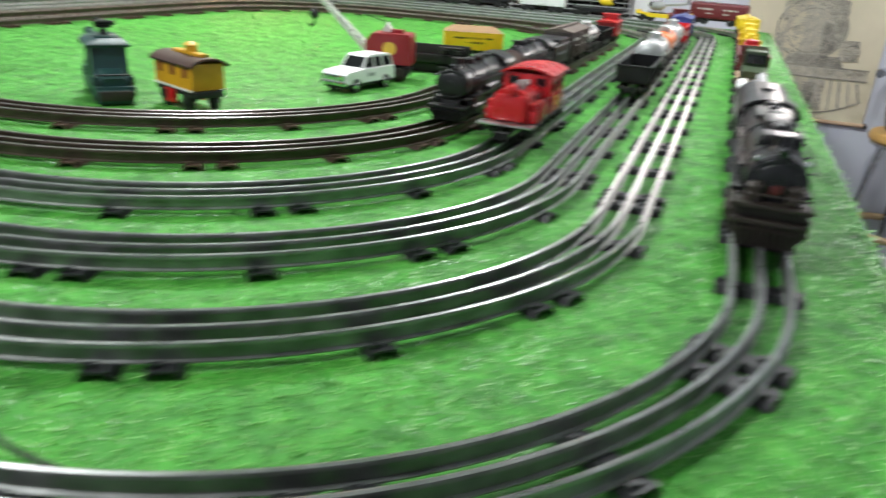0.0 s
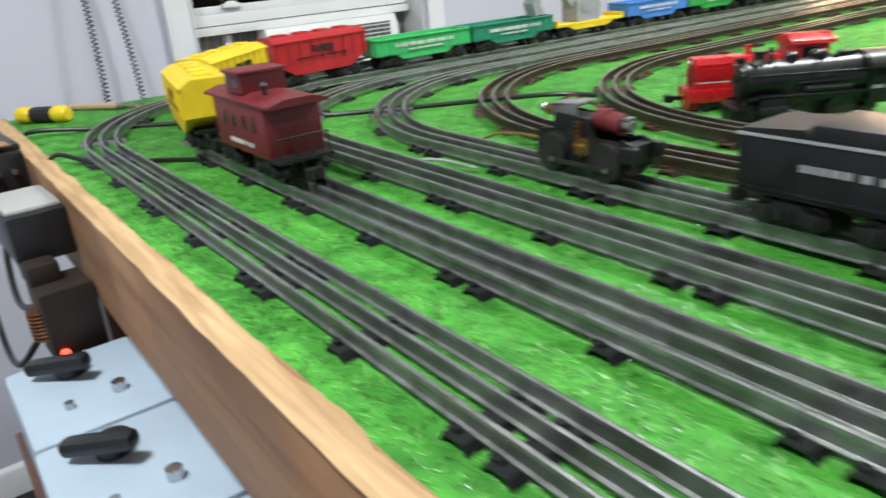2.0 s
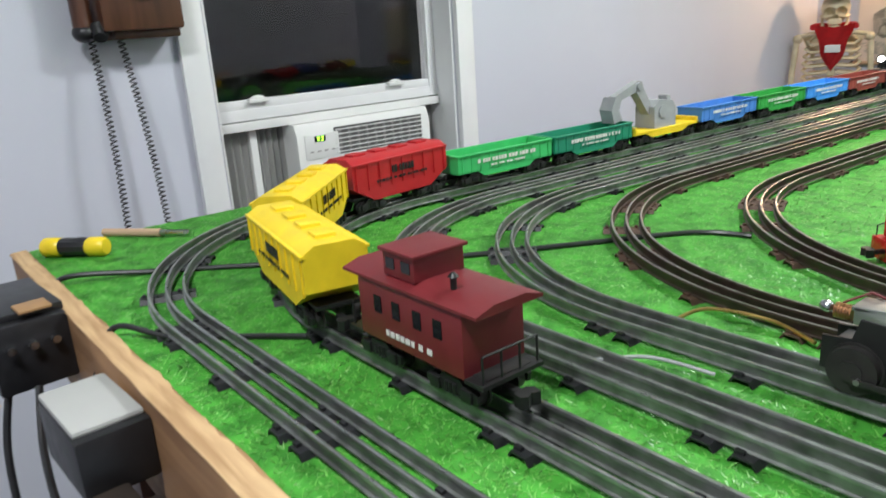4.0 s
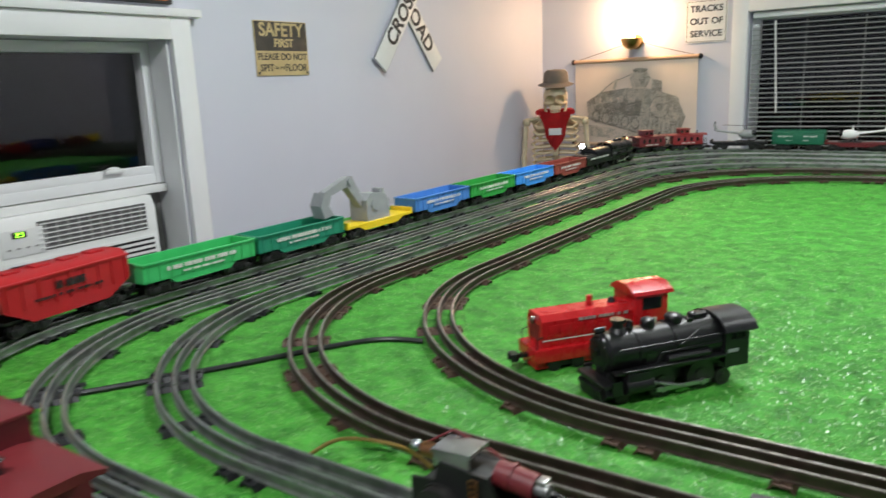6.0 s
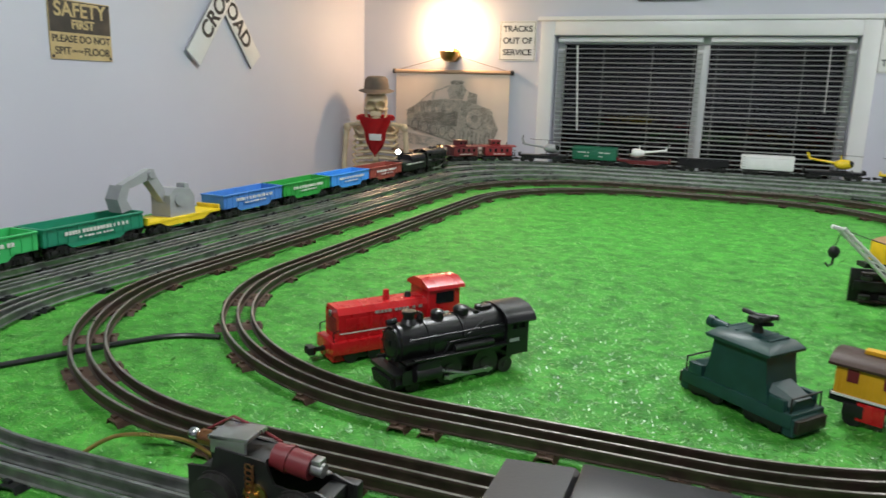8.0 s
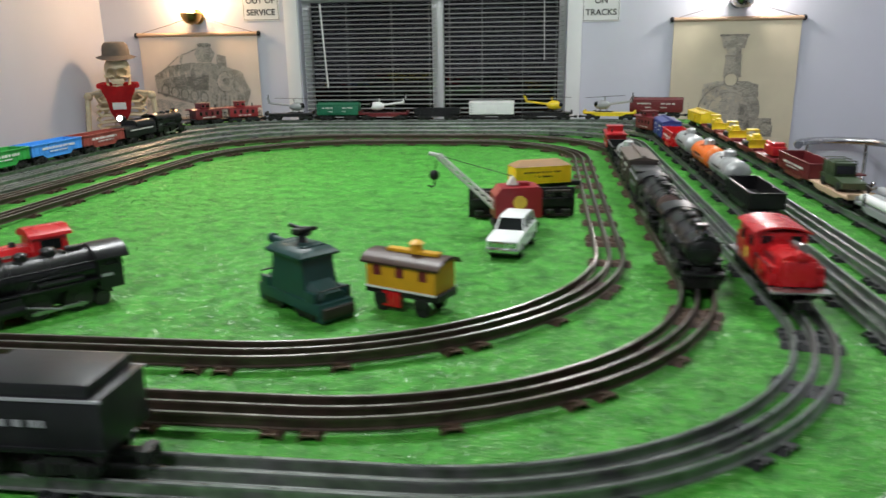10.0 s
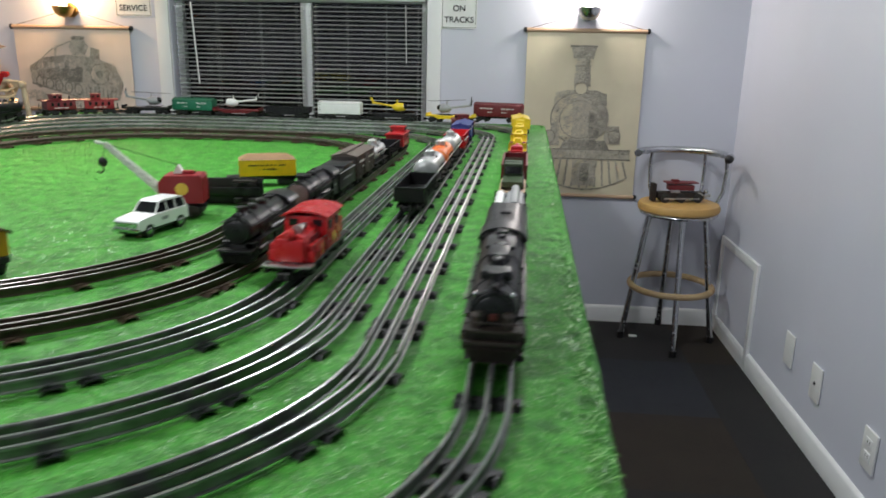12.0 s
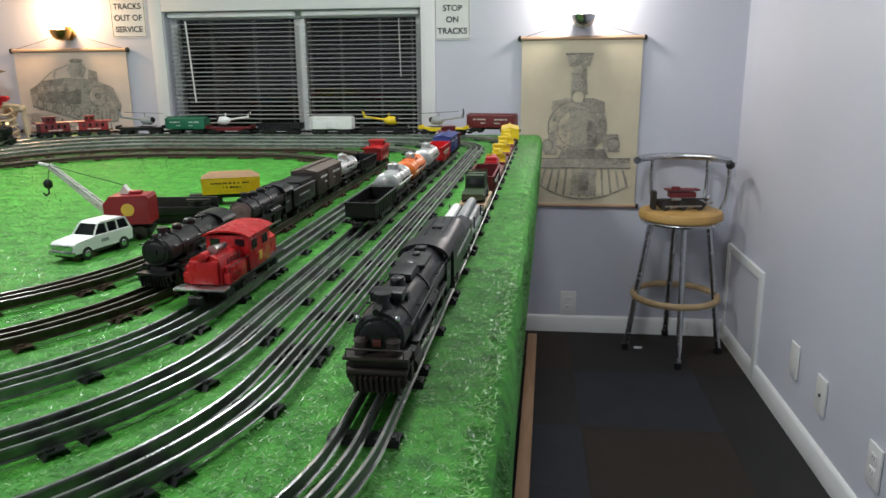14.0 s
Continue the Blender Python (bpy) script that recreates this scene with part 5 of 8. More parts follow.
def steeple_cab():
    root = thing("electric_locomotive", "dark green steeple-cab toy locomotive on green carpet", "locomotive")
    L, W = 0.135, 0.050
    sub("frame", PGREEN, root, lambda bm: (box(bm, (0, 0, 0.017), (L, W, 0.014), 0.0015), [box(bm, (s * (L / 2 - 0.004), 0, 0.011), (0.012, W * 0.92, 0.018), 0.002) for s in (-1, 1)]))
    for s in (-1, 1):
        sub("hood", PGREEN, root, lambda bm: loft(bm, [[(s * x, -w, 0.022), (s * x, w, 0.022), (s * x, w, h - 0.006), (s * x, w - 0.006, h), (s * x, -w + 0.006, h), (s * x, -w, h - 0.006)] for x, w, h in ((0.024, 0.021, 0.047), (0.045, 0.019, 0.039), (0.062, 0.017, 0.033))]))
        sub("bumper", SOOT, root, lambda bm: box(bm, (s * (L / 2 + 0.003), 0, 0.013), (0.006, W * 0.86, 0.012), 0.001))
        for k in (-0.036, 0.036):
            sub("truck_frame", FRAME, root, lambda bm: (box(bm, (k, s * 0.0225, 0.009), (0.044, 0.004, 0.010), 0.001), [cyl(bm, (k + v, s * 0.019, 0.009), (k + v, s * 0.0235, 0.009), 0.0085, 16) for v in (-0.013, 0.013)]))
        sub("window", GLASSB, root, lambda bm: [box(bm, (u, s * 0.0205, 0.059), (0.015, 0.003, 0.014)) for u in (-0.012, 0.012)])
    sub("cab", PGREEN, root, lambda bm: loft(bm, [[(-a, -b, z), (a, -b, z), (a, b, z), (-a, b, z)] for a, b, z in ((0.040, 0.0235, 0.022), (0.034, 0.0225, 0.050), (0.032, 0.022, 0.070))]))
    sub("roof", PGREEN, root, lambda bm: loft(bm, [[(-a, -b, z), (a, -b, z), (a, b, z), (-a, b, z)] for a, b, z in ((0.038, 0.0275, 0.069), (0.039, 0.028, 0.072), (0.031, 0.020, 0.079), (0.022, 0.012, 0.081))]))
    sub("pantograph", FRAME, root, lambda bm: (cyl(bm, (0.002, 0, 0.079), (0.002, 0, 0.090), 0.006, 12, 0.004), box(bm, (0.002, 0, 0.094), (0.014, 0.022, 0.008), 0.003), tube(bm, [(0.002, 0, 0.088), (0.018, 0, 0.093)], 0.002, 6)))
    sub("lamp", PGREEN, root, lambda bm: (cyl(bm, (-0.026, -0.010, 0.078), (-0.044, -0.012, 0.080), 0.0048, 12), cyl(bm, (-0.042, -0.012, 0.080), (-0.048, -0.0125, 0.0805), 0.0062, 12)))
    for u in (-0.024, -0.012, 0.014, 0.026):
        sub("roof_batten", PGREEN, root, lambda bm: box(bm, (u, 0, 0.0795), (0.004, 0.030, 0.004), 0.0008))
    sub("contact_shoe", FRAME, root, lambda bm: (tube(bm, [(-0.014, -0.006, 0.100), (0.002, 0, 0.097), (0.020, 0.005, 0.099)], 0.0024, 8), cyl(bm, (0.012, -0.012, 0.097), (0.012, 0.014, 0.097), 0.0028, 10)))
    for s in (-1, 1):
        sub("handrail", FRAME, root, lambda bm: tube(bm, [(s * 0.064, -0.022, 0.024), (s * 0.064, -0.022, 0.038), (s * 0.064, 0.022, 0.038), (s * 0.064, 0.022, 0.024)], 0.0011, 6))
        sub("sand_box", PGREEN, root, lambda bm: [box(bm, (u, s * 0.0225, 0.029), (0.018, 0.006, 0.012), 0.0012) for u in (-0.050,)])
        sub("sand_box", PGREEN, root, lambda bm: box(bm, (0.050, s * 0.0225, 0.029), (0.018, 0.006, 0.012), 0.0012))
    return root


def bobber():
    root = thing("caboose", "yellow toy caboose with dark brown roof on green carpet", "train car")
    L, W = 0.116, 0.048
    bd_ = sub("body", AMBER, root, lambda bm: box(bm, (0, 0, 0.0445), (L * 0.88, W, 0.032), 0.001))
    bm = bmesh.new()
    box(bm, (0, 0, 0), (0.0012, 0.0008, 0.028))
    rib = mesh_of("batten", bm, AMBER)
    for s in (-1, 1):
        for k in range(21):
            r_ = new("batten", rib)
            r_.parent = bd_
            r_.matrix_basis = pose(-L * 0.42 + L * 0.84 * k / 20, s * W / 2, 0.044)
    sub("roof", BROWNROOF, root, lambda bm: loft(bm, [[(x, (W / 2 + 0.004) * math.sin(a) / math.sin(1.25), 0.0545 + 0.013 * math.cos(a)) for a in np.linspace(-1.25, 1.25, 11)] + [(x, (W / 2 + 0.0035) * math.sin(a) / math.sin(1.25), 0.052 + 0.013 * math.cos(a)) for a in np.linspace(1.25, -1.25, 11)] for x in (-L / 2, -L / 2 + 0.002, L / 2 - 0.002, L / 2)]))
    sub("walkway", AMBER, root, lambda bm: box(bm, (0.006, 0, 0.0692), (0.075, 0.012, 0.004), 0.001))
    sub("cupola", AMBER, root, lambda bm: (cyl(bm, (0.010, 0, 0.068), (0.010, 0, 0.079), 0.008, 12), cyl(bm, (0.010, 0, 0.079), (0.010, 0, 0.083), 0.010, 12, 0.004)))
    for s in (-1, 1):
        for u in (-0.034, 0.0, 0.034):
            sub("window", MAROON, root, lambda bm: (box(bm, (u, s * (W / 2 + 0.0004), 0.049), (0.011, 0.0014, 0.012)),), "dark red window frame")
        sub("sill", CREAM, root, lambda bm: box(bm, (0, s * (W / 2 + 0.0006), 0.0285), (L * 0.9, 0.002, 0.0022)))
        sub("step", RED, root, lambda bm: box(bm, (-0.014, s * 0.0205, 0.016), (0.026, 0.006, 0.018), 0.001), "red toolbox under the floor")
        for u in (-0.030, 0.030):
            sub("wheel_set", FRAME, root, lambda bm: (cyl(bm, (u, s * 0.015, 0.010), (u, s * 0.022, 0.010), 0.010, 18), box(bm, (u, s * 0.022, 0.016), (0.020, 0.004, 0.012), 0.001)))
    sub("underframe", FRAME, root, lambda bm: box(bm, (0, 0, 0.024), (L * 0.95, W * 0.9, 0.008), 0.001))
    return root


def wagon_car():
    """A toy station wagon, its nose towards +x."""
    root = thing("toy_car", "white toy station wagon with dark windows on green carpet", "toy car")
    L, W = 0.150, 0.056
    prof = [(-0.074, 0.016), (0.073, 0.016), (0.0755, 0.020), (0.075, 0.033), (0.070, 0.037), (0.025, 0.041), (0.014, 0.060), (0.006, 0.0625), (-0.062, 0.0615), (-0.071, 0.041), (-0.075, 0.038)]

    def body(bm):
        lower = [(x, min(z, 0.0405)) for x, z in prof]
        low = [(-0.074, 0.016), (0.073, 0.016), (0.0755, 0.020), (0.075, 0.033), (0.070, 0.037), (0.025, 0.0405), (-0.072, 0.0405), (-0.075, 0.036)]
        rings = []
        for y, q in ((-W / 2, 0.97), (-W / 2 + 0.003, 1.0), (W / 2 - 0.003, 1.0), (W / 2, 0.97)):
            rings.append([(x * q, y, 0.016 + (z - 0.016) * q) for x, z in low])
        loft(bm, rings)
        roof = [(0.008, 0.059), (0.002, 0.0625), (-0.058, 0.062), (-0.064, 0.058)]
        loft(bm, [[(x, y, z) for x, z in roof] for y in (-W / 2 + 0.006, W / 2 - 0.006)])
        for s in (-1, 1):
            for a, b in (((0.024, 0.040), (0.007, 0.060)), ((-0.012, 0.040), (-0.012, 0.060)), ((-0.038, 0.040), (-0.038, 0.060)), ((-0.070, 0.040), (-0.062, 0.060))):
                cyl(bm, (a[0], s * (W / 2 - 0.003), a[1]), (b[0], s * (W / 2 - 0.0075), b[1]), 0.0018, 6)

    sub("body", WHITE, root, body)
    sub("glasshouse", GLASSB, root, lambda bm: loft(bm, [[(-0.068 + k * 0.006, s * (W / 2 - 0.005 - k * 0.004), z) for s in (1, -1)] + [(0.021 - k * 0.014, s * (W / 2 - 0.005 - k * 0.004), z) for s in (-1, 1)] for k, z in ((0, 0.0405), (1, 0.0595))]), "dark tinted windows")
    sub("grille", CHROME, root, lambda bm: (box(bm, (0.0755, 0, 0.027), (0.002, W * 0.86, 0.010), 0.0006), [cyl(bm, (0.0755, s * 0.021, 0.028), (0.0775, s * 0.021, 0.028), 0.0042, 12) for s in (-1, 1)]))
    for s in (-1, 1):
        sub("bumper", CHROME if s > 0 else BLACKP, root, lambda bm: box(bm, (s * 0.077, 0, 0.0175), (0.006, W + 0.001, 0.007), 0.0015))
        sub("crest", GREYP, root, lambda bm: box(bm, (0.0, s * (W / 2 + 0.0002), 0.029), (0.018, 0.0008, 0.006)), "faded grey door mark")
        for x in (-0.046, 0.046):
            wl = sub("wheel", BLACKP, root, lambda bm: cyl(bm, (x, s * (W / 2 - 0.009), 0.0125), (x, s * (W / 2 + 0.0008), 0.0125), 0.0125, 20))
            sub("hubcap", CHROME, wl, lambda bm: ball(bm, (x, s * (W / 2 + 0.0008), 0.0125), 0.0068, (1, 0.3, 1), 12, 6))
    sub("underbody", BLACKP, root, lambda bm: box(bm, (0.0, 0, 0.014), (0.146, W - 0.012, 0.010), 0.001))
    return root


def crane_toy():
    """A red crane cab with a pale lattice boom, beside its black flatcar."""
    root = thing("toy_crane", "red toy crane with a pale lattice boom on carpet", "toy crane")
    sub("cab", paint("dark crane red", (0.27, 0.012, 0.018), 0.4), root, lambda bm: (prism(bm, [(-0.034, 0.026), (0.038, 0.026), (0.038, 0.068), (0.034, 0.073), (-0.024, 0.072), (-0.034, 0.060)], -0.024, 0.024, "y"), box(bm, (0.012, 0, 0.075), (0.020, 0.016, 0.006), 0.001)), "red cab")
    for s in (-1, 1):
        sub("crest", GOLD, root, lambda bm: cyl(bm, (0.004, s * 0.0238, 0.050), (0.004, s * 0.0246, 0.050), 0.0105, 20), "yellow round crest")
    sub("roof_frame", CREAM, root, lambda bm: prism(bm, [(-0.012, 0.074), (0.006, 0.074), (-0.004, 0.088)], -0.008, 0.008, "y"))
    sub("turntable", FRAME, root, lambda bm: (cyl(bm, (0, 0, 0.018), (0, 0, 0.027), 0.020, 20), box(bm, (0, 0, 0.014), (0.070, 0.040, 0.009), 0.001)))
    for s in (-1, 1):
        for u in (-0.020, 0.020):
            sub("wheel", SOOT, root, lambda bm: cyl(bm, (u, s * 0.016, 0.011), (u, s * 0.024, 0.011), 0.011, 18))
    a, b = Vector((-0.030, 0.0, 0.040)), Vector((-0.118, 0.0, 0.122))
    up = Vector((0, 0, 1)).cross((b - a).normalized()).cross((b - a).normalized()) * -0.006

    def boom(bm):
        for sy in (-1, 1):
            for su in (-1, 1):
                cyl(bm, a + Vector((0, sy * 0.008, 0)) + up * su, b + Vector((0, sy * 0.003, 0)) + up * su * 0.5, 0.0017, 6)
        n = 9
        for k in range(n):
            p, q = a.lerp(b, k / n), a.lerp(b, (k + 1) / n)
            w0, w1 = 0.008 - 0.005 * k / n, 0.008 - 0.005 * (k + 1) / n
            for sy in (-1, 1):
                cyl(bm, p + Vector((0, sy * w0, 0)) + up, q + Vector((0, sy * w1, 0)) - up, 0.0011, 5)
            for su in (-1, 1):
                cyl(bm, p + Vector((0, w0, 0)) + up * su, q + Vector((0, -w1, 0)) + up * su, 0.0011, 5)
        cyl(bm, b + Vector((0, -0.004, 0)), b + Vector((-0.014, -0.004, 0.004)), 0.003, 8)

    sub("boom", CREAM, root, boom, "pale grey lattice boom")
    hk = sub("hook", FRAME, root, lambda bm: (ball(bm, (-0.124, 0, 0.092), 0.0075, (1, 0.7, 1.1), 12, 8), tube(bm, [(-0.124, 0, 0.085), (-0.124, 0, 0.077), (-0.129, 0, 0.073), (-0.133, 0, 0.077)], 0.0016, 6)))
    sub("cable", FRAME, hk, lambda bm: cyl(bm, (-0.124, 0, 0.096), tuple(b), 0.0006, 5))
    sub("rope", FRAME, root, lambda bm: cyl(bm, tuple(b), (-0.004, 0, 0.087), 0.0006, 5))
    return root


def tipped_flat():
    root = thing("flat_car", "black toy flatcar lying on its side on carpet", "train car")
    sub("bed", FRAME, root, lambda bm: (box(bm, (0, 0, 0.027), (0.200, 0.006, 0.054), 0.001), box(bm, (0, -0.006, 0.027), (0.190, 0.008, 0.016), 0.001)))
    for u in (-0.066, 0.066):
        for z in (0.012, 0.043):
            for v in (-0.015, 0.015):
                sub("wheel", WHEEL, root, lambda bm: cyl(bm, (u + v, -0.018, z - 0.003), (u + v, -0.018, z + 0.003), 0.0085, 16))
        for z in (0.005, 0.050):
            sub("truck", SOOT, root, lambda bm: box(bm, (u, -0.018, z), (0.046, 0.010, 0.004), 0.001))
    return root


def yellow_reefer():
    root = thing("box_car", "yellow toy refrigerator car with a faded tan roof", "train car")
    L, W = 0.130, 0.050
    sub("body", paint("warm yellow plastic", (0.86, 0.50, 0.010), 0.42), root, lambda bm: (box(bm, (0, 0, 0.046), (L, W, 0.040), 0.001), [box(bm, (0, s * W / 2, z), (L + 0.002, 0.002, 0.002)) for s in (-1, 1) for z in (0.028, 0.065)], [box(bm, (u * L / 2, s * W / 2, 0.046), (0.002, 0.002, 0.038)) for u in (-0.99, -0.3, 0.3, 0.99) for s in (-1, 1)]))
    sub("roof", TANROOF, root, lambda bm: loft(bm, [[(-a, -b, z), (a, -b, z), (a, b, z), (-a, b, z)] for a, b, z in ((L / 2 + 0.001, W / 2 + 0.001, 0.066), (L / 2 - 0.004, W / 2 - 0.003, 0.070), (L / 2 - 0.02, 0.010, 0.079))]))
    lettering(root, 0.10, W / 2 + 0.0003, 0.049, FRAME, rows=((0.9, 0.004, 0.004), (0.4, 0.004, -0.006)), seed=9)
    sub("underframe", FRAME, root, lambda bm: (box(bm, (0, 0, 0.021), (L + 0.06, 0.030, 0.010), 0.001), [box(bm, (s * 0.042, 0, 0.010), (0.040, 0.044, 0.014), 0.002) for s in (-1, 1)]))
    return root


def motor_chassis(label):
    """A bare engine mechanism: side plates with wheels, gears, a small motor and its brush plate."""
    root = thing("motor_chassis", label, "locomotive part")
    z = RT
    for y in (-0.0115, 0.0115):
        sub("side_plate", FRAME, root, lambda bm: prism(bm, [(-0.052, z + 0.010), (-0.018, z + 0.007), (0.018, z + 0.007), (0.050, z + 0.012), (0.054, z + 0.030), (0.040, z + 0.034), (0.030, z + 0.030), (0.012, z + 0.032), (0.006, z + 0.046), (-0.030, z + 0.048), (-0.034, z + 0.034), (-0.052, z + 0.032)], y - 0.001, y + 0.001, "y"))
    for u, h, w, t in ((-0.040, 0.022, 0.010, 0.018), (0.044, 0.022, 0.012, 0.016), (-0.012, 0.040, 0.034, 0.012)):
        sub("cross_frame", FRAME, root, lambda bm: box(bm, (u, 0, z + h), (w, 0.023, t), 0.001))
    sub("motor", MAROON, root, lambda bm: (cyl(bm, (0.006, 0, z + 0.045), (0.032, 0, z + 0.042), 0.0082, 18), cyl(bm, (0.014, 0, z + 0.0445), (0.017, 0, z + 0.044), 0.0092, 18)), "dark red motor drum")
    sub("brush_holder", ROD, root, lambda bm: (cyl(bm, (0.031, 0, z + 0.0425), (0.040, 0, z + 0.0415), 0.0046, 12), box(bm, (0.036, 0, z + 0.0475), (0.006, 0.008, 0.003), 0.0006)))
    sub("coil", COPPER, root, lambda bm: [cyl(bm, (-0.050 + 0.0018 * k, 0, z + 0.046), (-0.0485 + 0.0018 * k, 0, z + 0.046), 0.0052, 12) for k in range(6)])
    sub("top_plate", ROD, root, lambda bm: (box(bm, (-0.022, 0, z + 0.0545), (0.030, 0.022, 0.003), 0.0008, Euler((0, -0.08, 0)).to_matrix()), box(bm, (-0.022, -0.010, z + 0.049), (0.026, 0.002, 0.011), 0.0004)), "bare metal top plate")
    sub("bulb", CHROME, root, lambda bm: ball(bm, (-0.056, 0, z + 0.047), 0.0040, (1.2, 1, 1), 12, 8))
    sub("spring", COPPER, root, lambda bm: tube(bm, [(-0.004 + 0.0032 * math.cos(a), -0.0145, z + 0.020 + 0.0006 * k + 0.0032 * math.sin(a)) for k, a in enumerate(np.linspace(0, 12 * math.pi, 40))], 0.0006, 5), "copper spring by the gears")
    for s in (-1, 1):
        for u in (-0.030, 0.028):
            wheel(root, u, s * 0.0165, z + 0.0155, 0.0155)
            sub("crank_pin", ROD, root, lambda bm: cyl(bm, (u + 0.005, s * 0.020, z + 0.011), (u + 0.005, s * 0.0235, z + 0.011), 0.0020, 8))
        sub("side_rod", WHEEL, root, lambda bm: box(bm, (0.004, s * 0.0225, z + 0.011), (0.066, 0.0016, 0.0040), 0.0006))
        sub("gear", BRASS, root, lambda bm: (cyl(bm, (-0.001, s * 0.0125, z + 0.022), (-0.001, s * 0.0140, z + 0.022), 0.0085, 22), cyl(bm, (-0.001, s * 0.0138, z + 0.022), (-0.001, s * 0.0155, z + 0.022), 0.0030, 12)), "small tarnished brass gear")
        sub("axle_box", FRAME, root, lambda bm: box(bm, (0.050, s * 0.015, z + 0.024), (0.014, 0.008, 0.012), 0.0015))
    sub("wire", MAROON, root, lambda bm: tube(bm, [(-0.048, 0.004, z + 0.050), (-0.034, 0.012, z + 0.058), (-0.006, 0.010, z + 0.052), (0.008, 0.004, z + 0.052)], 0.0010, 6))
    return root


def place(root, line, s, flip=False, size=(1.0, 1.0, 1.0)):
    """Stand a piece of stock on a loop; size: its make's scale in length, width and height over the rails."""
    q, w = LINES[line].at(s), LINES[line].way(s)
    root.matrix_basis = pose(q[0], q[1], RT, 0, 0, w + (180 if flip else 0)) @ Matrix.Diagonal((*size, 1.0)) @ Matrix.Translation((0, 0, -RT))
    return root


OLD = (1.0, 0.92, 0.84)  # the older, lower make of the standing trains
LOW = (1.0, 0.90, 0.76)


def right_at(line, y):
    """The length along a loop at which its right side passes y."""
    return LINES[line].near(LOOPS[line][1] + K * (y - 1), y)


# second loop, right side: two engines and their train
place(steam_loco("black toy steam engine on browned track", 0.188, axles=2), 1, right_at(1, 1.200), True, OLD)
place(steam_loco("grey-black toy steam engine with a rusty nose", 0.180, material=LOCO_G, front=paint("pinkish bare nose", (0.20, 0.13, 0.12), 0.5)), 1, right_at(1, 1.440), True, OLD)
place(tender("black slab-sided toy tender with painted grey edge highlights", 0.120, round_top=False, seed=3), 1, right_at(1, 1.605), True, OLD)
place(boxcar(paint("dark brown box car", (0.045, 0.032, 0.026), 0.55), "dark brown toy boxcar on browned track", 0.170, H=0.052, roof=paint("weathered roof", (0.13, 0.10, 0.085), 0.6), seed=1), 1, right_at(1, 1.765), False, OLD)
place(tankcar(SILVER, "silver toy tank car on browned track", 0.150, R=0.021, seed=2), 1, right_at(1, 1.945), False, OLD)
place(gondola(LOCO_G, "black toy gondola on browned track", 0.150, H=0.028, seed=3, letters=False), 1, right_at(1, 2.110), False, OLD)
place(caboose(RED2, "dull red toy caboose on browned track", 0.135, seed=4), 1, right_at(1, 2.265), False, (0.95, 0.88, 0.70))

# third loop: red switcher on the right, tender and bare mechanism on the near side
sw = place(centre_cab("red toy center-cab switcher on grey track"), 2, right_at(2, 1.145), True)
sw.matrix_basis = sw.matrix_basis @ Matrix.Translation((0, 0, 0.0022)) @ Matrix.Diagonal((0.97, 0.97, 0.86, 1.0))
place(tender("flat black plastic toy tender on grey track", 0.134, round_top=False, material=LOCO_G, seed=7), 2, LINES[2].near(-0.462, 0.724), True)
place(motor_chassis("bare toy engine mechanism with a dark red motor"), 2, LINES[2].near(-0.662, 0.724))

# fourth loop: a standing freight train on the right
y = 1.555
for make, step in ((lambda: gondola(LOCO, "black toy gondola, empty, on grey track", 0.165, H=0.029, seed=11, letters=False), 0.185),
                   (lambda: tankcar(SILVER, "silver toy tank car with a dome", 0.160, seed=12), 0.185),
                   (lambda: tankcar(ORANGE, "orange toy tank car with a silver dome", 0.165, seed=13, dome=SILVER), 0.188),
                   (lambda: tankcar(SILVER, "silver toy tank car with a dome", 0.160, seed=14), 0.188),
                   (lambda: gondola(RED, "bright red toy gondola on grey track", 0.170, H=0.040, seed=15), 0.190),
                   (lambda: boxcar(paint("navy plastic", (0.03, 0.05, 0.22), 0.4), "navy blue toy boxcar on grey track", 0.165, H=0.050, seed=16), 0.190)):
    place(make(), 3, right_at(3, y), False, OLD)
    y += step
place(caboose(MAROON, "maroon toy caboose on grey track", 0.150, seed=17), 3, right_at(3, 1.555) + 6 * 0.189, False, LOW)

# fifth loop: the long train along the left side, its tail in the near corner
L5 = LINES[4]
s = L5.near(LOOPS[4][0] + K * 1.65, 2.655)
place(steam_loco("black toy steam engine with a lit orange headlamp", 0.190, lit=True), 4, s, True)
s += 0.192
place(tender("black streamlined toy tender with a lit searchlight", 0.172, lamp_on=True, seed=21), 4, s, True)
s += 0.196
for make in (lambda: gondola(OXIDE, "oxide red toy gondola with white lettering", seed=22), lambda: gondola(BLUE, "bright blue toy gondola with white lettering", seed=23),
             lambda: gondola(GREEN, "kelly green toy gondola with white lettering", seed=24), lambda: gondola(BLUE2, "mid blue toy gondola with white lettering", seed=25),
             crane_flat, lambda: gondola(TEAL, "teal green toy gondola, empty", seed=26), lambda: gondola(LGREEN, "light green toy gondola, empty", seed=27),
             lambda: hopper(RED2, "red toy covered hopper on grey track", seed=28), lambda: hopper(YELLOW, "yellow toy covered hopper on grey track", seed=29),
             lambda: hopper(YELLOW, "yellow toy covered hopper on grey track", seed=30), lambda: caboose(MAROON, "maroon toy caboose at the train's end", seed=31)):
    place(make(), 4, s, True)
    s += 0.205

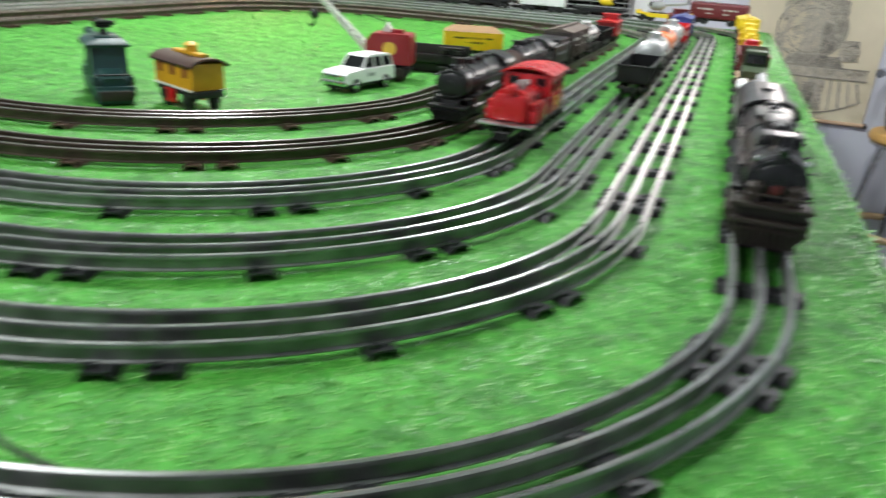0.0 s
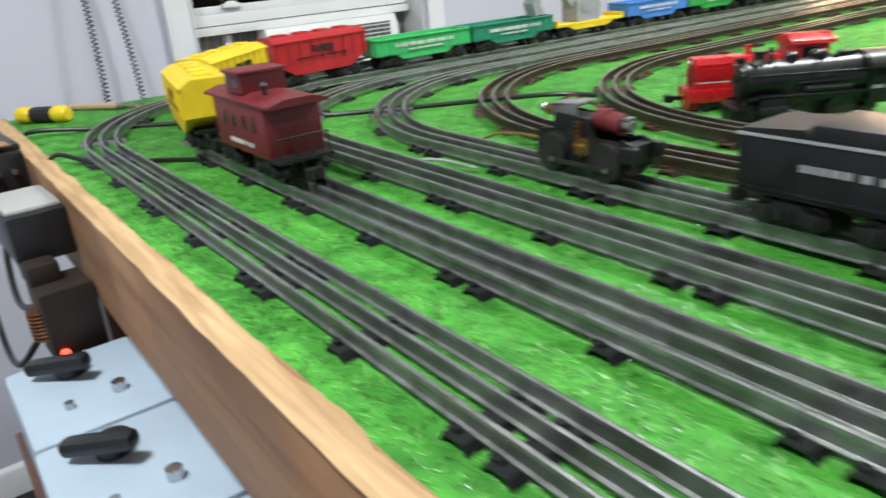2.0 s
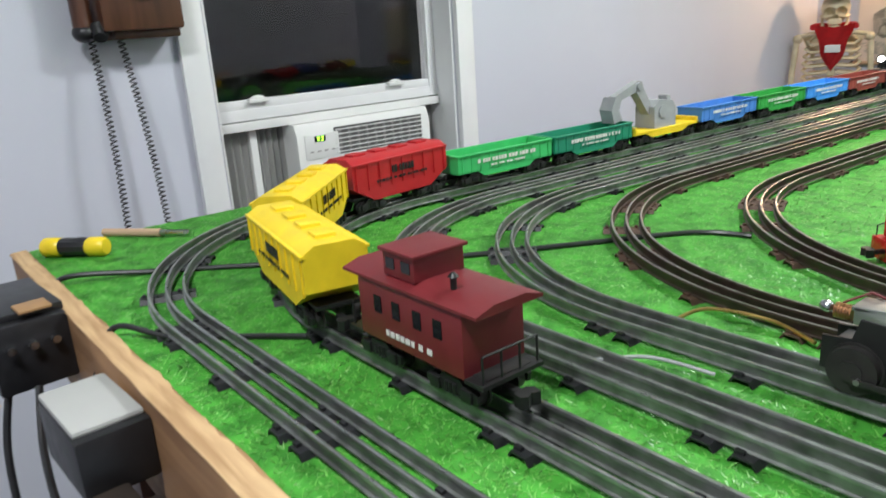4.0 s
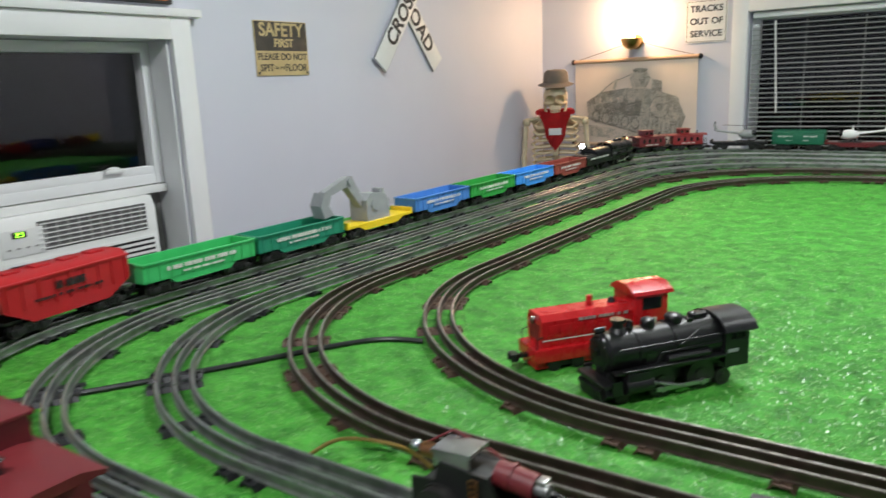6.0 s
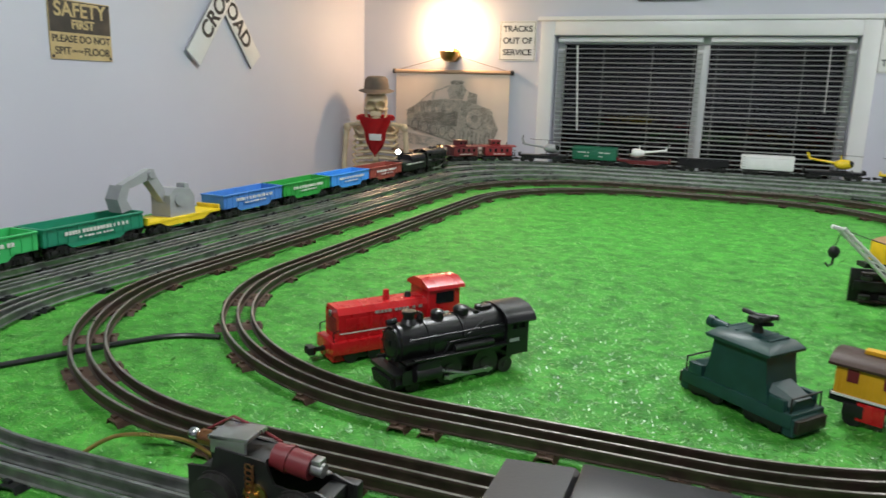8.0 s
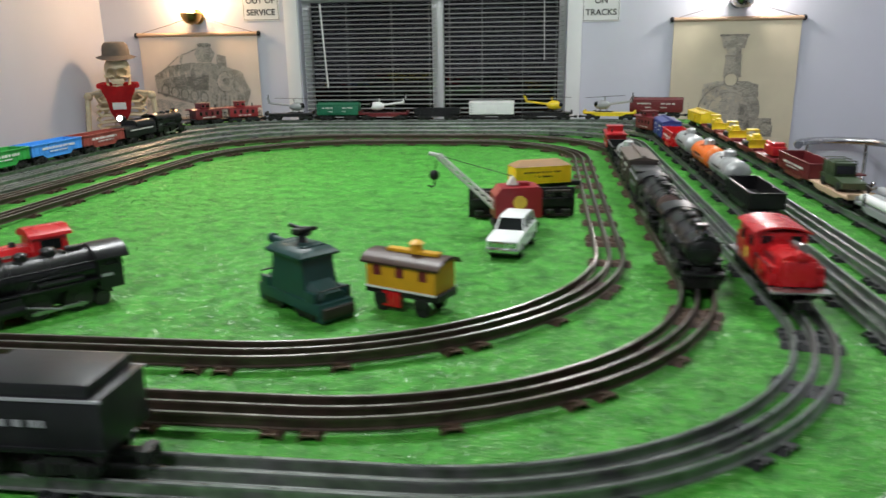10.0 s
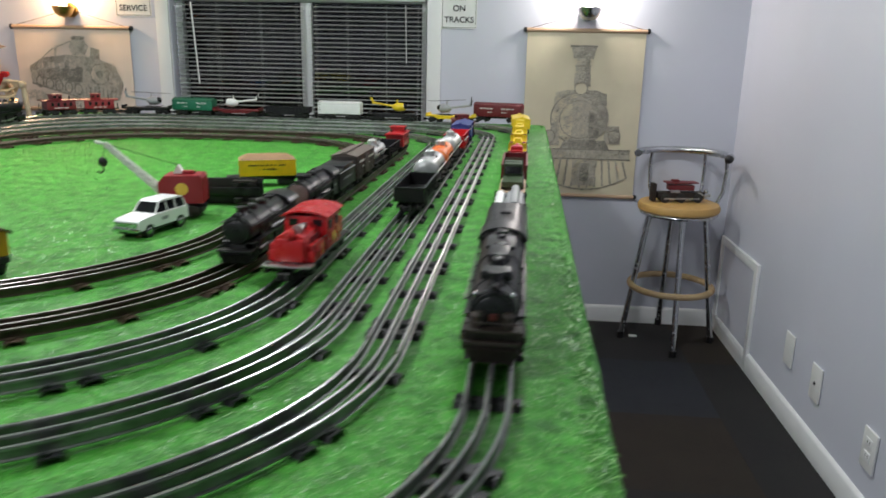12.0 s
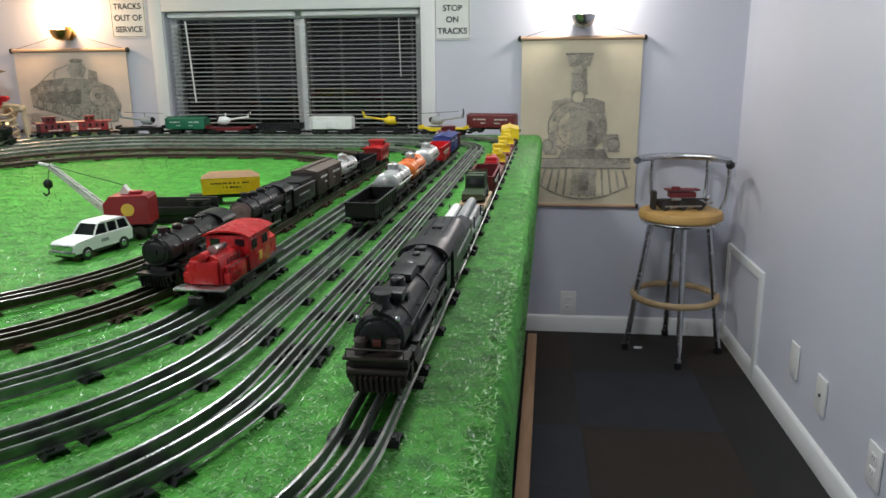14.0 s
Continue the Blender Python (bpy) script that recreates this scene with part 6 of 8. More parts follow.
# sixth loop, right side: the big engine and its train
place(steam_loco("large dull black toy steam engine on grey track", 0.265, R=0.0222, axles=3, material=LOCO_G, pilot=SOOT, drive=0.0165, rise=0.046), 5, right_at(5, 0.978), True)
place(tender("large dull black toy tender with rounded top", 0.200, material=LOCO_G, seed=41), 5, right_at(5, 1.222), True)


def pipe_flat():
    root = thing("pipe_flatcar", "flatcar loaded with grey pipes and a white tube", "train car", "toy train cars")
    flat_deck(root, GREYP, 0.175)
    for k, (yy, zz) in enumerate(((-0.016, 0), (0.0, 0), (-0.008, 0.013))):
        sub("pipe", GREYP, root, lambda bm: (cyl(bm, (-0.075, yy, RT + 0.035 + zz), (0.075, yy, RT + 0.035 + zz), 0.0078, 16)))
    sub("white_tube", WHITE, root, lambda bm: (cyl(bm, (-0.075, 0.019, RT + 0.036), (0.065, 0.019, RT + 0.036), 0.0085, 16), ball(bm, (0.065, 0.019, RT + 0.036), 0.0085, (1.8, 1, 1), 14, 8)))
    for u in (-0.05, 0.05):
        sub("stake", FRAME, root, lambda bm: [box(bm, (u, yy, RT + 0.036), (0.004, 0.002, 0.022)) for yy in (-0.026, 0.0285)])
    return root


def jeep_flat():
    root = thing("jeep_flatcar", "tan flatcar carrying an olive green army vehicle", "train car", "toy train cars")
    flat_deck(root, TAN, 0.190)
    z = RT + 0.027
    jp = sub("vehicle", OLIVE, root, lambda bm: (prism(bm, [(-0.050, z + 0.008), (0.052, z + 0.008), (0.054, z + 0.022), (0.020, z + 0.027), (-0.050, z + 0.027)], -0.021, 0.021, "y"), box(bm, (-0.018, 0, z + 0.042), (0.052, 0.038, 0.030), 0.002)), "olive green toy truck")
    for x in (-0.044, -0.02, 0.008):
        sub("canopy_hoop", OLIVE, jp, lambda bm: tube(bm, [(x, -0.019, z + 0.026), (x, -0.019, z + 0.062), (x, 0.019, z + 0.062), (x, 0.019, z + 0.026)], 0.0015, 6))
    sub("windscreen", GLASSB, jp, lambda bm: box(bm, (0.0095, 0, z + 0.042), (0.002, 0.032, 0.018)))
    for s in (-1, 1):
        for u in (-0.034, 0.034):
            sub("wheel", BLACKP, jp, lambda bm: cyl(bm, (u, s * 0.015, z + 0.010), (u, s * 0.023, z + 0.010), 0.010, 16))
    return root


def dozer_flat(label, m=0):
    root = thing("bulldozer_flatcar", label, "train car", "toy train cars")
    flat_deck(root, OXIDE if m else MAROON, 0.190)
    z = RT + 0.027
    dz = sub("machine", YELLOW, root, lambda bm: (box(bm, (0.004, 0, z + 0.022), (0.060, 0.026, 0.022), 0.002), box(bm, (-0.016, 0, z + 0.050), (0.026, 0.030, 0.004), 0.001), box(bm, (0.022, 0, z + 0.036), (0.024, 0.018, 0.012), 0.002)), "yellow toy earth mover")
    for x, yy in ((-0.027, -0.013), (-0.027, 0.013), (-0.005, -0.013), (-0.005, 0.013)):
        sub("cab_post", YELLOW, dz, lambda bm: cyl(bm, (x, yy, z + 0.03), (x, yy, z + 0.050), 0.0016, 6))
    sub("blade", YELLOW, dz, lambda bm: prism(bm, [(0.052, z + 0.002), (0.056, z + 0.002), (0.053, z + 0.014), (0.057, z + 0.028), (0.053, z + 0.028), (0.049, z + 0.014)], -0.026, 0.026, "y"))
    for s in (-1, 1):
        sub("track", BLACKP, dz, lambda bm: (box(bm, (0, s * 0.018, z + 0.009), (0.056, 0.009, 0.017), 0.004), [cyl(bm, (u, s * 0.0225, z + 0.009), (u, s * 0.0235, z + 0.009), 0.006, 12) for u in (-0.018, 0, 0.018)]))
    return root


place(pipe_flat(), 5, right_at(5, 1.425), False, OLD)
place(jeep_flat(), 5, right_at(5, 1.630), True, LOW)
place(gondola(MAROON, "maroon toy gondola on grey track", 0.190, H=0.042, seed=42), 5, right_at(5, 1.835), False, LOW)


def load_red():
    root = thing("machine_flatcar", "maroon flatcar with a red toy machine", "train car", "toy train cars")
    flat_deck(root, MAROON, 0.18)
    sub("machine", RED2, root, lambda bm: (box(bm, (0, 0, RT + 0.045), (0.07, 0.034, 0.026), 0.003), box(bm, (-0.015, 0, RT + 0.062), (0.03, 0.03, 0.014), 0.003), cyl(bm, (0.03, 0, RT + 0.055), (0.06, 0, RT + 0.06), 0.006, 10)), "red toy machine")
    return root


place(load_red(), 5, right_at(5, 2.035), False, LOW)
place(dozer_flat("flatcar carrying a yellow toy bulldozer"), 5, right_at(5, 2.235), True, LOW)
place(dozer_flat("oxide flatcar carrying a yellow toy bulldozer", 1), 5, right_at(5, 2.440), True, LOW)
place(dozer_flat("flatcar carrying a yellow toy bulldozer"), 5, right_at(5, 2.645), True, LOW)
L6 = LINES[5]
tw = right_at(5, 2.645)
place(boxcar(YELLOW, "yellow toy boxcar on grey track", 0.170, H=0.030, seed=45, letters=False), 5, tw + 0.205)
box_ = boxcar(MAROON, "deep red toy boxcar by the far corner", 0.195, H=0.044, seed=46)
box_.matrix_basis = pose(0.345, 3.262, 0.0, 0, 0, -14)


# sixth loop, far side
def far_at(x):
    return L6.near(x, LOOPS[5][3])


for make, x, fl in ((lambda: heli_flat(YELLOW, "yellow flatcar carrying a grey toy helicopter"), 0.165, False),
                    (lambda: heli_flat(YELLOW, "dark flatcar carrying a yellow toy helicopter", LOCO_G, YELLOW), -0.075, True),
                    (lambda: boxcar(WHITE, "white toy boxcar on grey track", 0.170, H=0.040, seed=51, letters=False), -0.275, False),
                    (lambda: gondola(LOCO_G, "black toy gondola on grey track", 0.175, H=0.022, seed=52, letters=False), -0.480, False),
                    (lambda: heli_flat(MAROON, "maroon flatcar carrying a white toy helicopter", MAROON, WHITE), -0.690, False),
                    (lambda: boxcar(paint("dark green plastic", (0.012, 0.14, 0.075), 0.45), "dark green toy boxcar on grey track", 0.165, H=0.038, seed=53), -0.885, False),
                    (lambda: heli_flat(LOCO_G, "black flatcar carrying a grey toy helicopter", LOCO_G, GREYP), -1.090, True)):
    place(make(), 5, far_at(x), fl)
place(caboose(paint("deep red plastic", (0.24, 0.018, 0.022), 0.45), "deep red toy caboose on the far straight", 0.138, H=0.033, seed=54), 5, L6.near(-1.275, 3.16))
place(caboose(MAROON, "maroon toy caboose on the far curve", 0.138, H=0.033, seed=55), 5, L6.near(-1.42, 3.075))

# loose on the carpet inside the first loop
nw_switcher().matrix_basis = pose(-0.752, 1.076, 0, 0, 0, 232) @ Matrix.Scale(0.89, 4)
steam_loco("black toy steam engine parked on green carpet", 0.166, R=0.0205, base=0.0, drive=0.0150, rise=0.045, cab_len=0.027).matrix_basis = pose(-0.664, 1.033, 0, 0, 0, 233)
steeple_cab().matrix_basis = pose(-0.383, 1.072, 0, 0, 0, -40) @ Matrix.Diagonal((0.90, 0.90, 0.94, 1.0))
bobber().matrix_basis = pose(-0.265, 1.078, 0, 0, 0, -24) @ Matrix.Diagonal((0.86, 0.88, 0.96, 1.0))
wagon = wagon_car()
wagon.matrix_basis = pose(-0.160, 1.335, 0, 0, 0, 258) @ Matrix.Scale(0.80, 4)
crane_toy().matrix_basis = pose(-0.160, 1.445, 0, 0, 0, 12)
tipped_flat().matrix_basis = pose(-0.150, 1.555, 0, 0, 0, 8) @ Matrix.Scale(0.9, 4)
yellow_reefer().matrix_basis = pose(-0.118, 1.765, 0, 0, 0, 22) @ Matrix.Diagonal((0.88, 0.85, 0.84, 1.0))

# ---- things on the walls ----
INK = mat("black sign ink", (0.02, 0.02, 0.022), 0.6, vary=0.2)
SIGNW = mat("white enamel sign", (0.76, 0.77, 0.76), 0.4, vary=0.03)
SIGNC = mat("aged cream sign", (0.56, 0.44, 0.22), 0.5, vary=0.12, scale=14, dirt=(0.40, 0.27, 0.12), dscale=10)
SIGNB = mat("worn dark sign field", (0.045, 0.040, 0.034), 0.5, vary=0.3, scale=30, dirt=(0.12, 0.09, 0.06), dscale=18)
CANVAS = mat("aged tan canvas", (0.66, 0.59, 0.44), 0.85, vary=0.08, scale=5, bump=0.08, bscale=500, dirt=(0.57, 0.50, 0.36), dscale=3)
CANVAS_P = mat("pinkish aged canvas", (0.74, 0.63, 0.54), 0.85, vary=0.08, scale=5, bump=0.08, bscale=500, dirt=(0.66, 0.54, 0.45), dscale=3)
PRINT = [mat("faded engraving ink %s" % k, (v, v * 0.92, v * 0.78), 0.9, vary=0.2, scale=60, dirt=(v * 1.3, v * 1.2, v * 1.02), dscale=30) for k, v in (("dark", 0.20), ("mid", 0.31), ("pale", 0.44))]


def text(s, size, at, material, parent, name="text", bold=0.0, spin=0.0):
    """Words as a flat mesh in the plane x-z, facing -y."""
    cu = bpy.data.curves.new(name, "FONT")
    cu.body, cu.size, cu.align_x, cu.align_y, cu.extrude, cu.offset = s, size, "CENTER", "CENTER", 0.0004, bold
    tmp = new(name, cu)
    me = bpy.data.meshes.new_from_object(tmp.evaluated_get(bpy.context.evaluated_depsgraph_get()))
    bpy.data.objects.remove(tmp)
    bpy.data.curves.remove(cu)
    me.materials.clear()
    me.materials.append(material)
    ob = new(name, me)
    ob.parent = parent
    ob.matrix_basis = pose(*at, 90, 0, 0) @ pose(0, 0, 0, 0, 0, spin)
    return ob


def plate(bm, w, h, t=0.003, r=0.008):
    pts = []
    for cx, cz, a0 in ((w / 2 - r, h / 2 - r, 0), (-w / 2 + r, h / 2 - r, 90), (-w / 2 + r, -h / 2 + r, 180), (w / 2 - r, -h / 2 + r, 270)):
        pts += [(cx + r * math.cos(radians(a0 + k * 22.5)), cz + r * math.sin(radians(a0 + k * 22.5))) for k in range(5)]
    prism(bm, pts, -t, 0, "y")


def border(bm, w, h, t, y):
    for u, v, a, b in ((0, h / 2, w, t), (0, -h / 2, w, t), (w / 2, 0, t, h + t), (-w / 2, 0, t, h + t)):
        box(bm, (u, y, v), (a, 0.0006, b))


def wall_sign(words, x, z, w, h, size):
    root = thing("wall_sign", "white enamel sign with black capital letters", "sign", "railroad signs", at=pose(x, YF - 0.001, z))
    sub("plate", SIGNW, root, lambda bm: plate(bm, w, h))
    sub("border", INK, root, lambda bm: border(bm, w - 0.010, h - 0.010, 0.0016, -0.0034))
    n = len(words)
    for k, s in enumerate(words):
        text(s, size, (0, -0.0036, h * (0.5 - (k + 0.5) / n) * 0.88), INK, root, "lettering", 0.0006)
    return root


wall_sign(("TRACKS", "OUT OF", "SERVICE"), -1.329, 0.498, 0.168, 0.170, 0.036)
wall_sign(("DO NOT", "STOP", "ON", "TRACKS"), 0.152, 0.492, 0.156, 0.215, 0.035)

saf = thing("wall_sign", "aged cream and black painted safety sign on the wall", "sign", at=pose(XL + 0.001, 1.937, 0.410, 0, 0, 90))
W_, H_ = 0.205, 0.152
sub("plate", SIGNC, saf, lambda bm: plate(bm, W_, H_, 0.003, 0.002))
sub("dark_field", SIGNB, saf, lambda bm: box(bm, (0, -0.0034, H_ * 0.22), (W_ - 0.004, 0.0008, H_ * 0.53)))
text("SAFETY", 0.052, (0, -0.0044, 0.050), SIGNC, saf, "lettering", 0.001)
text("FIRST", 0.032, (0.006, -0.0044, 0.014), SIGNC, saf, "lettering", 0.001)
text("PLEASE DO NOT", 0.026, (0, -0.0036, -0.024), INK, saf, "lettering", 0.0004)
text("SPIT", 0.028, (-0.064, -0.0036, -0.055), INK, saf, "lettering", 0.0004)
text("ON THE", 0.010, (-0.016, -0.0036, -0.055), INK, saf, "lettering", 0.0002)
text("FLOOR", 0.028, (0.050, -0.0036, -0.055), INK, saf, "lettering", 0.0004)
for u in (-1, 1):
    for v in (-1, 1):
        sub("screw", INK, saf, lambda bm: cyl(bm, (u * (W_ / 2 - 0.007), -0.005, v * (H_ / 2 - 0.007)), (u * (W_ / 2 - 0.007), -0.003, v * (H_ / 2 - 0.007)), 0.004, 10))

cb = thing("crossing_sign", "white crossed boards with black stencilled letters", "sign", at=pose(XL + 0.001, 2.545, 0.578, 0, 0, 90))
for k, (ang, words) in enumerate(((-51, ("RAIL  ROAD", 0)), (51, ("CROSSING", 0)))):
    m = Euler((0, -radians(ang), 0)).to_matrix()
    bd = sub("board", SIGNW, cb, lambda bm: box(bm, (0, -0.006 - 0.008 * k, 0), (0.56, 0.008, 0.074), 0.001, m))
    sub("edge", GREYP, bd, lambda bm: (box(bm, Vector((0, -0.006 - 0.008 * k, 0)) + m @ Vector((0, 0, 0.0375)), (0.56, 0.006, 0.0015), 0, m), box(bm, Vector((0, -0.006 - 0.008 * k, 0)) + m @ Vector((0, 0, -0.0375)), (0.56, 0.006, 0.0015), 0, m)))
    text(words[0], 0.078, (0, -0.0108 - 0.008 * k, 0), INK, cb, "lettering", 0.002, ang)

fr = thing("picture_frame", "dark framed notice above the window trim", "sign", at=pose(-0.70, YF - 0.001, 0.735))
sub("frame", INK, fr, lambda bm: rect_frame(bm, -0.125, 0.125, -0.075, 0.075, 0.014, -0.016, 0.0))
sub("print", SIGNW, fr, lambda bm: box(bm, (0, -0.005, 0), (0.222, 0.004, 0.122)))
sub("dark_band", SIGNB, fr, lambda bm: box(bm, (0, -0.0078, 0.018), (0.220, 0.001, 0.080)))
fr = thing("picture_frame", "dark sign with orange edge above the side window", "sign", at=pose(XL + 0.001, 1.36, 0.560, 0, 0, 90))
sub("frame", INK, fr, lambda bm: box(bm, (0, -0.008, 0), (0.42, 0.016, 0.10), 0.002))
sub("stripe", ORANGE, fr, lambda bm: box(bm, (0, -0.0168, -0.040), (0.39, 0.001, 0.006)))


# ---- hanging banners ----
def banner(x0, x1, z1, z0, cloth, label, rod_wood):
    root = thing("wall_banner", label, "wall hanging", "printed canvas banners", at=pose((x0 + x1) / 2, YF - 0.012, 0))
    w = x1 - x0

    def sheet(bm):
        n, mrow = 24, 14
        cols = []
        for k in range(n + 1):
            x = w * (k / n - 0.5) * 0.985
            f = [(x, 0.0016 * math.sin(k * 0.7 + i * 0.25) * (i / mrow), z1 - (z1 - z0) * i / mrow) for i in range(mrow + 1)]
            cols.append(f + [(p, q + 0.001, r) for p, q, r in reversed(f)])
        loft(bm, cols)

    sub("canvas", cloth, root, sheet)
    for z, r in ((z1, 0.009), (z0, 0.008)):
        rd = sub("rod", rod_wood, root, lambda bm: cyl(bm, (-w / 2, 0, z), (w / 2, 0, z), r, 14))
        for s in (-1, 1):
            sub("end_cap", BLACKP, rd, lambda bm: (cyl(bm, (s * w / 2, 0, z), (s * (w / 2 + 0.008), 0, z), r + 0.0025, 12), ball(bm, (s * (w / 2 + 0.008), 0, z), r + 0.0015, (0.6, 1, 1), 12, 6)))
    sub("cord", BROWNROOF, root, lambda bm: [tube(bm, [(s * w * 0.46, -0.002, z1 + 0.008), (s * w * 0.24, -0.001, z1 + 0.040), (0, 0.004, z1 + 0.080)], 0.0012, 6) for s in (-1, 1)])
    return root


class Engraving:
    """A faded print: tones laid down shape by shape, then drawn as short ink strokes on the cloth."""

    def __init__(self, x0, x1, z0, z1, seed, cell=0.0028):
        self.x = np.arange(x0, x1, cell)
        self.z = np.arange(z0, z1, cell)
        self.X, self.Z = np.meshgrid(self.x, self.z)
        self.tone = np.zeros_like(self.X)
        self.cell, self.rng = cell, np.random.default_rng(seed)

    def lay(self, inside, tone):
        self.tone = np.where(inside, tone, self.tone)

    def poly(self, pts, tone, slant=0.0):
        inside = np.zeros(self.X.shape, bool)
        for (xa, za), (xb, zb) in zip(pts, pts[1:] + pts[:1]):
            if za != zb:
                inside ^= ((za > self.Z) != (zb > self.Z)) & (self.X < (xb - xa) * (self.Z - za) / (zb - za) + xa)
        u = (self.X - min(p[0] for p in pts)) / max(1e-6, max(p[0] for p in pts) - min(p[0] for p in pts))
        self.lay(inside, tone + slant * (u - 0.5))

    def oval(self, x, z, rx, rz, tone, slant=0.0, rim=0.0):
        d = np.hypot((self.X - x) / rx, (self.Z - z) / rz)
        self.lay(d < 1, tone + slant * (self.X - x) / rx)
        if rim:
            self.lay((d < 1) & (d > 1 - 0.005 / min(rx, rz)), rim)

    def bar(self, xa, za, xb, zb, wide, tone):
        dx, dz = xb - xa, zb - za
        n = math.hypot(dx, dz)
        u = ((self.X - xa) * dx + (self.Z - za) * dz) / n
        v = np.abs((self.X - xa) * dz - (self.Z - za) * dx) / n
        self.lay((u > 0) & (u < n) & (v < wide / 2), tone)

    def strokes(self, parent, y):
        grain = self.rng.normal(0, 0.11, self.tone.shape)
        for _ in range(3):
            grain = 0.5 * grain + 0.25 * (np.roll(grain, 1, 1) + np.roll(grain, -1, 1))
        soft = self.rng.normal(0, 1, self.tone.shape)
        for _ in range(40):
            soft = 0.4 * soft + 0.15 * (np.roll(soft, 1, 0) + np.roll(soft, -1, 0) + np.roll(soft, 1, 1) + np.roll(soft, -1, 1))
        t = self.tone + (self.tone > 0.02) * (1.2 * grain + 0.7 * soft)
        for k, (lo, hi) in enumerate(((0.68, 9), (0.42, 0.68), (0.16, 0.42))):
            verts = []
            for i, row in enumerate((t > lo) & (t <= hi) & (self.tone > 0.02)):
                edge = np.flatnonzero(np.diff(np.r_[0, row.astype(int), 0]))
                for a, b in zip(edge[::2], edge[1::2]):
                    xa, xb, za = self.x[0] + a * self.cell, self.x[0] + b * self.cell, self.z[i]
                    h = self.cell * (0.98, 0.90, 0.78)[k]
                    yy = y - 0.0002 * (2 - k)
                    verts += [(xa, yy, za), (xb, yy, za), (xb, yy, za + h), (xa, yy, za + h)]
            me = bpy.data.meshes.new("print")
            me.from_pydata(verts, [], np.arange(len(verts)).reshape(-1, 4))
            me.materials.append(PRINT[k])
            ob = new("print", me)
            ob.parent = parent
            tagged(ob, "faded engraved locomotive print", kind="stuff")


b2 = banner(0.449, 0.965, 0.386, -0.336, CANVAS, "tall tan canvas banner with a steam engine print", TAN)
# front view of an old engine: chimney, lamp, smokebox, cylinders, beam and slatted pilot
e = Engraving(-0.20, 0.25, -0.322, 0.33, 3)
e.poly([(-0.062, 0.318), (0.046, 0.318), (0.036, 0.268), (-0.050, 0.268)], 0.50, 0.25)
e.bar(-0.066, 0.320, 0.050, 0.320, 0.008, 0.75)
e.poly([(-0.036, 0.268), (0.022, 0.268), (0.030, 0.150), (-0.044, 0.150)], 0.40, 0.45)
e.bar(-0.042, 0.236, 0.028, 0.236, 0.006, 0.6)
e.poly([(-0.120, 0.122), (-0.070, 0.132), (0.060, 0.132), (0.104, 0.118), (0.106, 0.070), (-0.124, 0.070)], 0.38, 0.3)
e.oval(-0.010, 0.010, 0.128, 0.115, 0.30, 0.22, 0.55)
e.oval(-0.010, 0.005, 0.088, 0.085, 0.22, 0.18, 0.45)
for k in range(9):
    a_ = 2 * math.pi * k / 9
    e.oval(-0.010 + 0.104 * math.cos(a_), 0.008 + 0.098 * math.sin(a_), 0.006, 0.006, 0.6)
e.poly([(-0.040, 0.060), (-0.016, 0.060), (-0.016, -0.060), (-0.040, -0.060)], 0.34)
e.poly([(0.030, 0.045), (0.070, 0.030), (0.082, -0.070), (0.036, -0.080)], 0.62, 0.1)
e.poly([(0.040, 0.030), (0.056, 0.026), (0.056, -0.006), (0.040, -0.006)], 0.85)
e.poly([(0.104, -0.020), (0.168, -0.020), (0.176, -0.100), (0.104, -0.100)], 0.46, 0.25)
e.oval(0.150, -0.066, 0.028, 0.030, 0.36, 0.2, 0.65)
e.poly([(-0.128, -0.010), (-0.100, -0.010), (-0.092, -0.110), (-0.150, -0.110)], 0.34, -0.2)
e.oval(-0.136, -0.072, 0.026, 0.030, 0.26, 0.1, 0.5)
e.poly([(-0.070, -0.085), (0.110, -0.085), (0.130, -0.125), (-0.090, -0.125)], 0.62, 0.25)
e.poly([(-0.165, -0.128), (0.220, -0.128), (0.226, -0.168), (-0.170, -0.168)], 0.32, 0.1)
e.bar(-0.170, -0.128, 0.224, -0.128, 0.006, 0.65)
e.bar(-0.172, -0.170, 0.228, -0.170, 0.006, 0.7)
for k in range(12):
    u = (k - 5.5) / 5.5
    e.bar(0.026 + 0.168 * u, -0.176, 0.026 + 0.190 * u, -0.300 + 0.050 * u * u, 0.009, 0.42 + 0.10 * (k % 2))
e.poly([(-0.030, -0.176), (0.082, -0.176), (0.074, -0.290), (-0.022, -0.290)], 0.30, 0.15)
e.poly([(0.004, -0.190), (0.050, -0.190), (0.046, -0.270), (0.008, -0.270)], 0.62)
for k in range(24):
    u0, u1 = (k - 12) / 12, (k - 11) / 12
    e.bar(0.026 + 0.196 * u0, -0.308 + 0.062 * u0 * u0, 0.026 + 0.196 * u1, -0.308 + 0.062 * u1 * u1, 0.006, 0.6)
e.oval(-0.010, 0.140, 0.030, 0.030, 0.0, 0.0, 0.55)
e.strokes(b2, -0.0042)

b1 = banner(-1.914, -1.349, 0.360, -0.012, CANVAS_P, "pinkish canvas banner with a steam engine print", TAN)
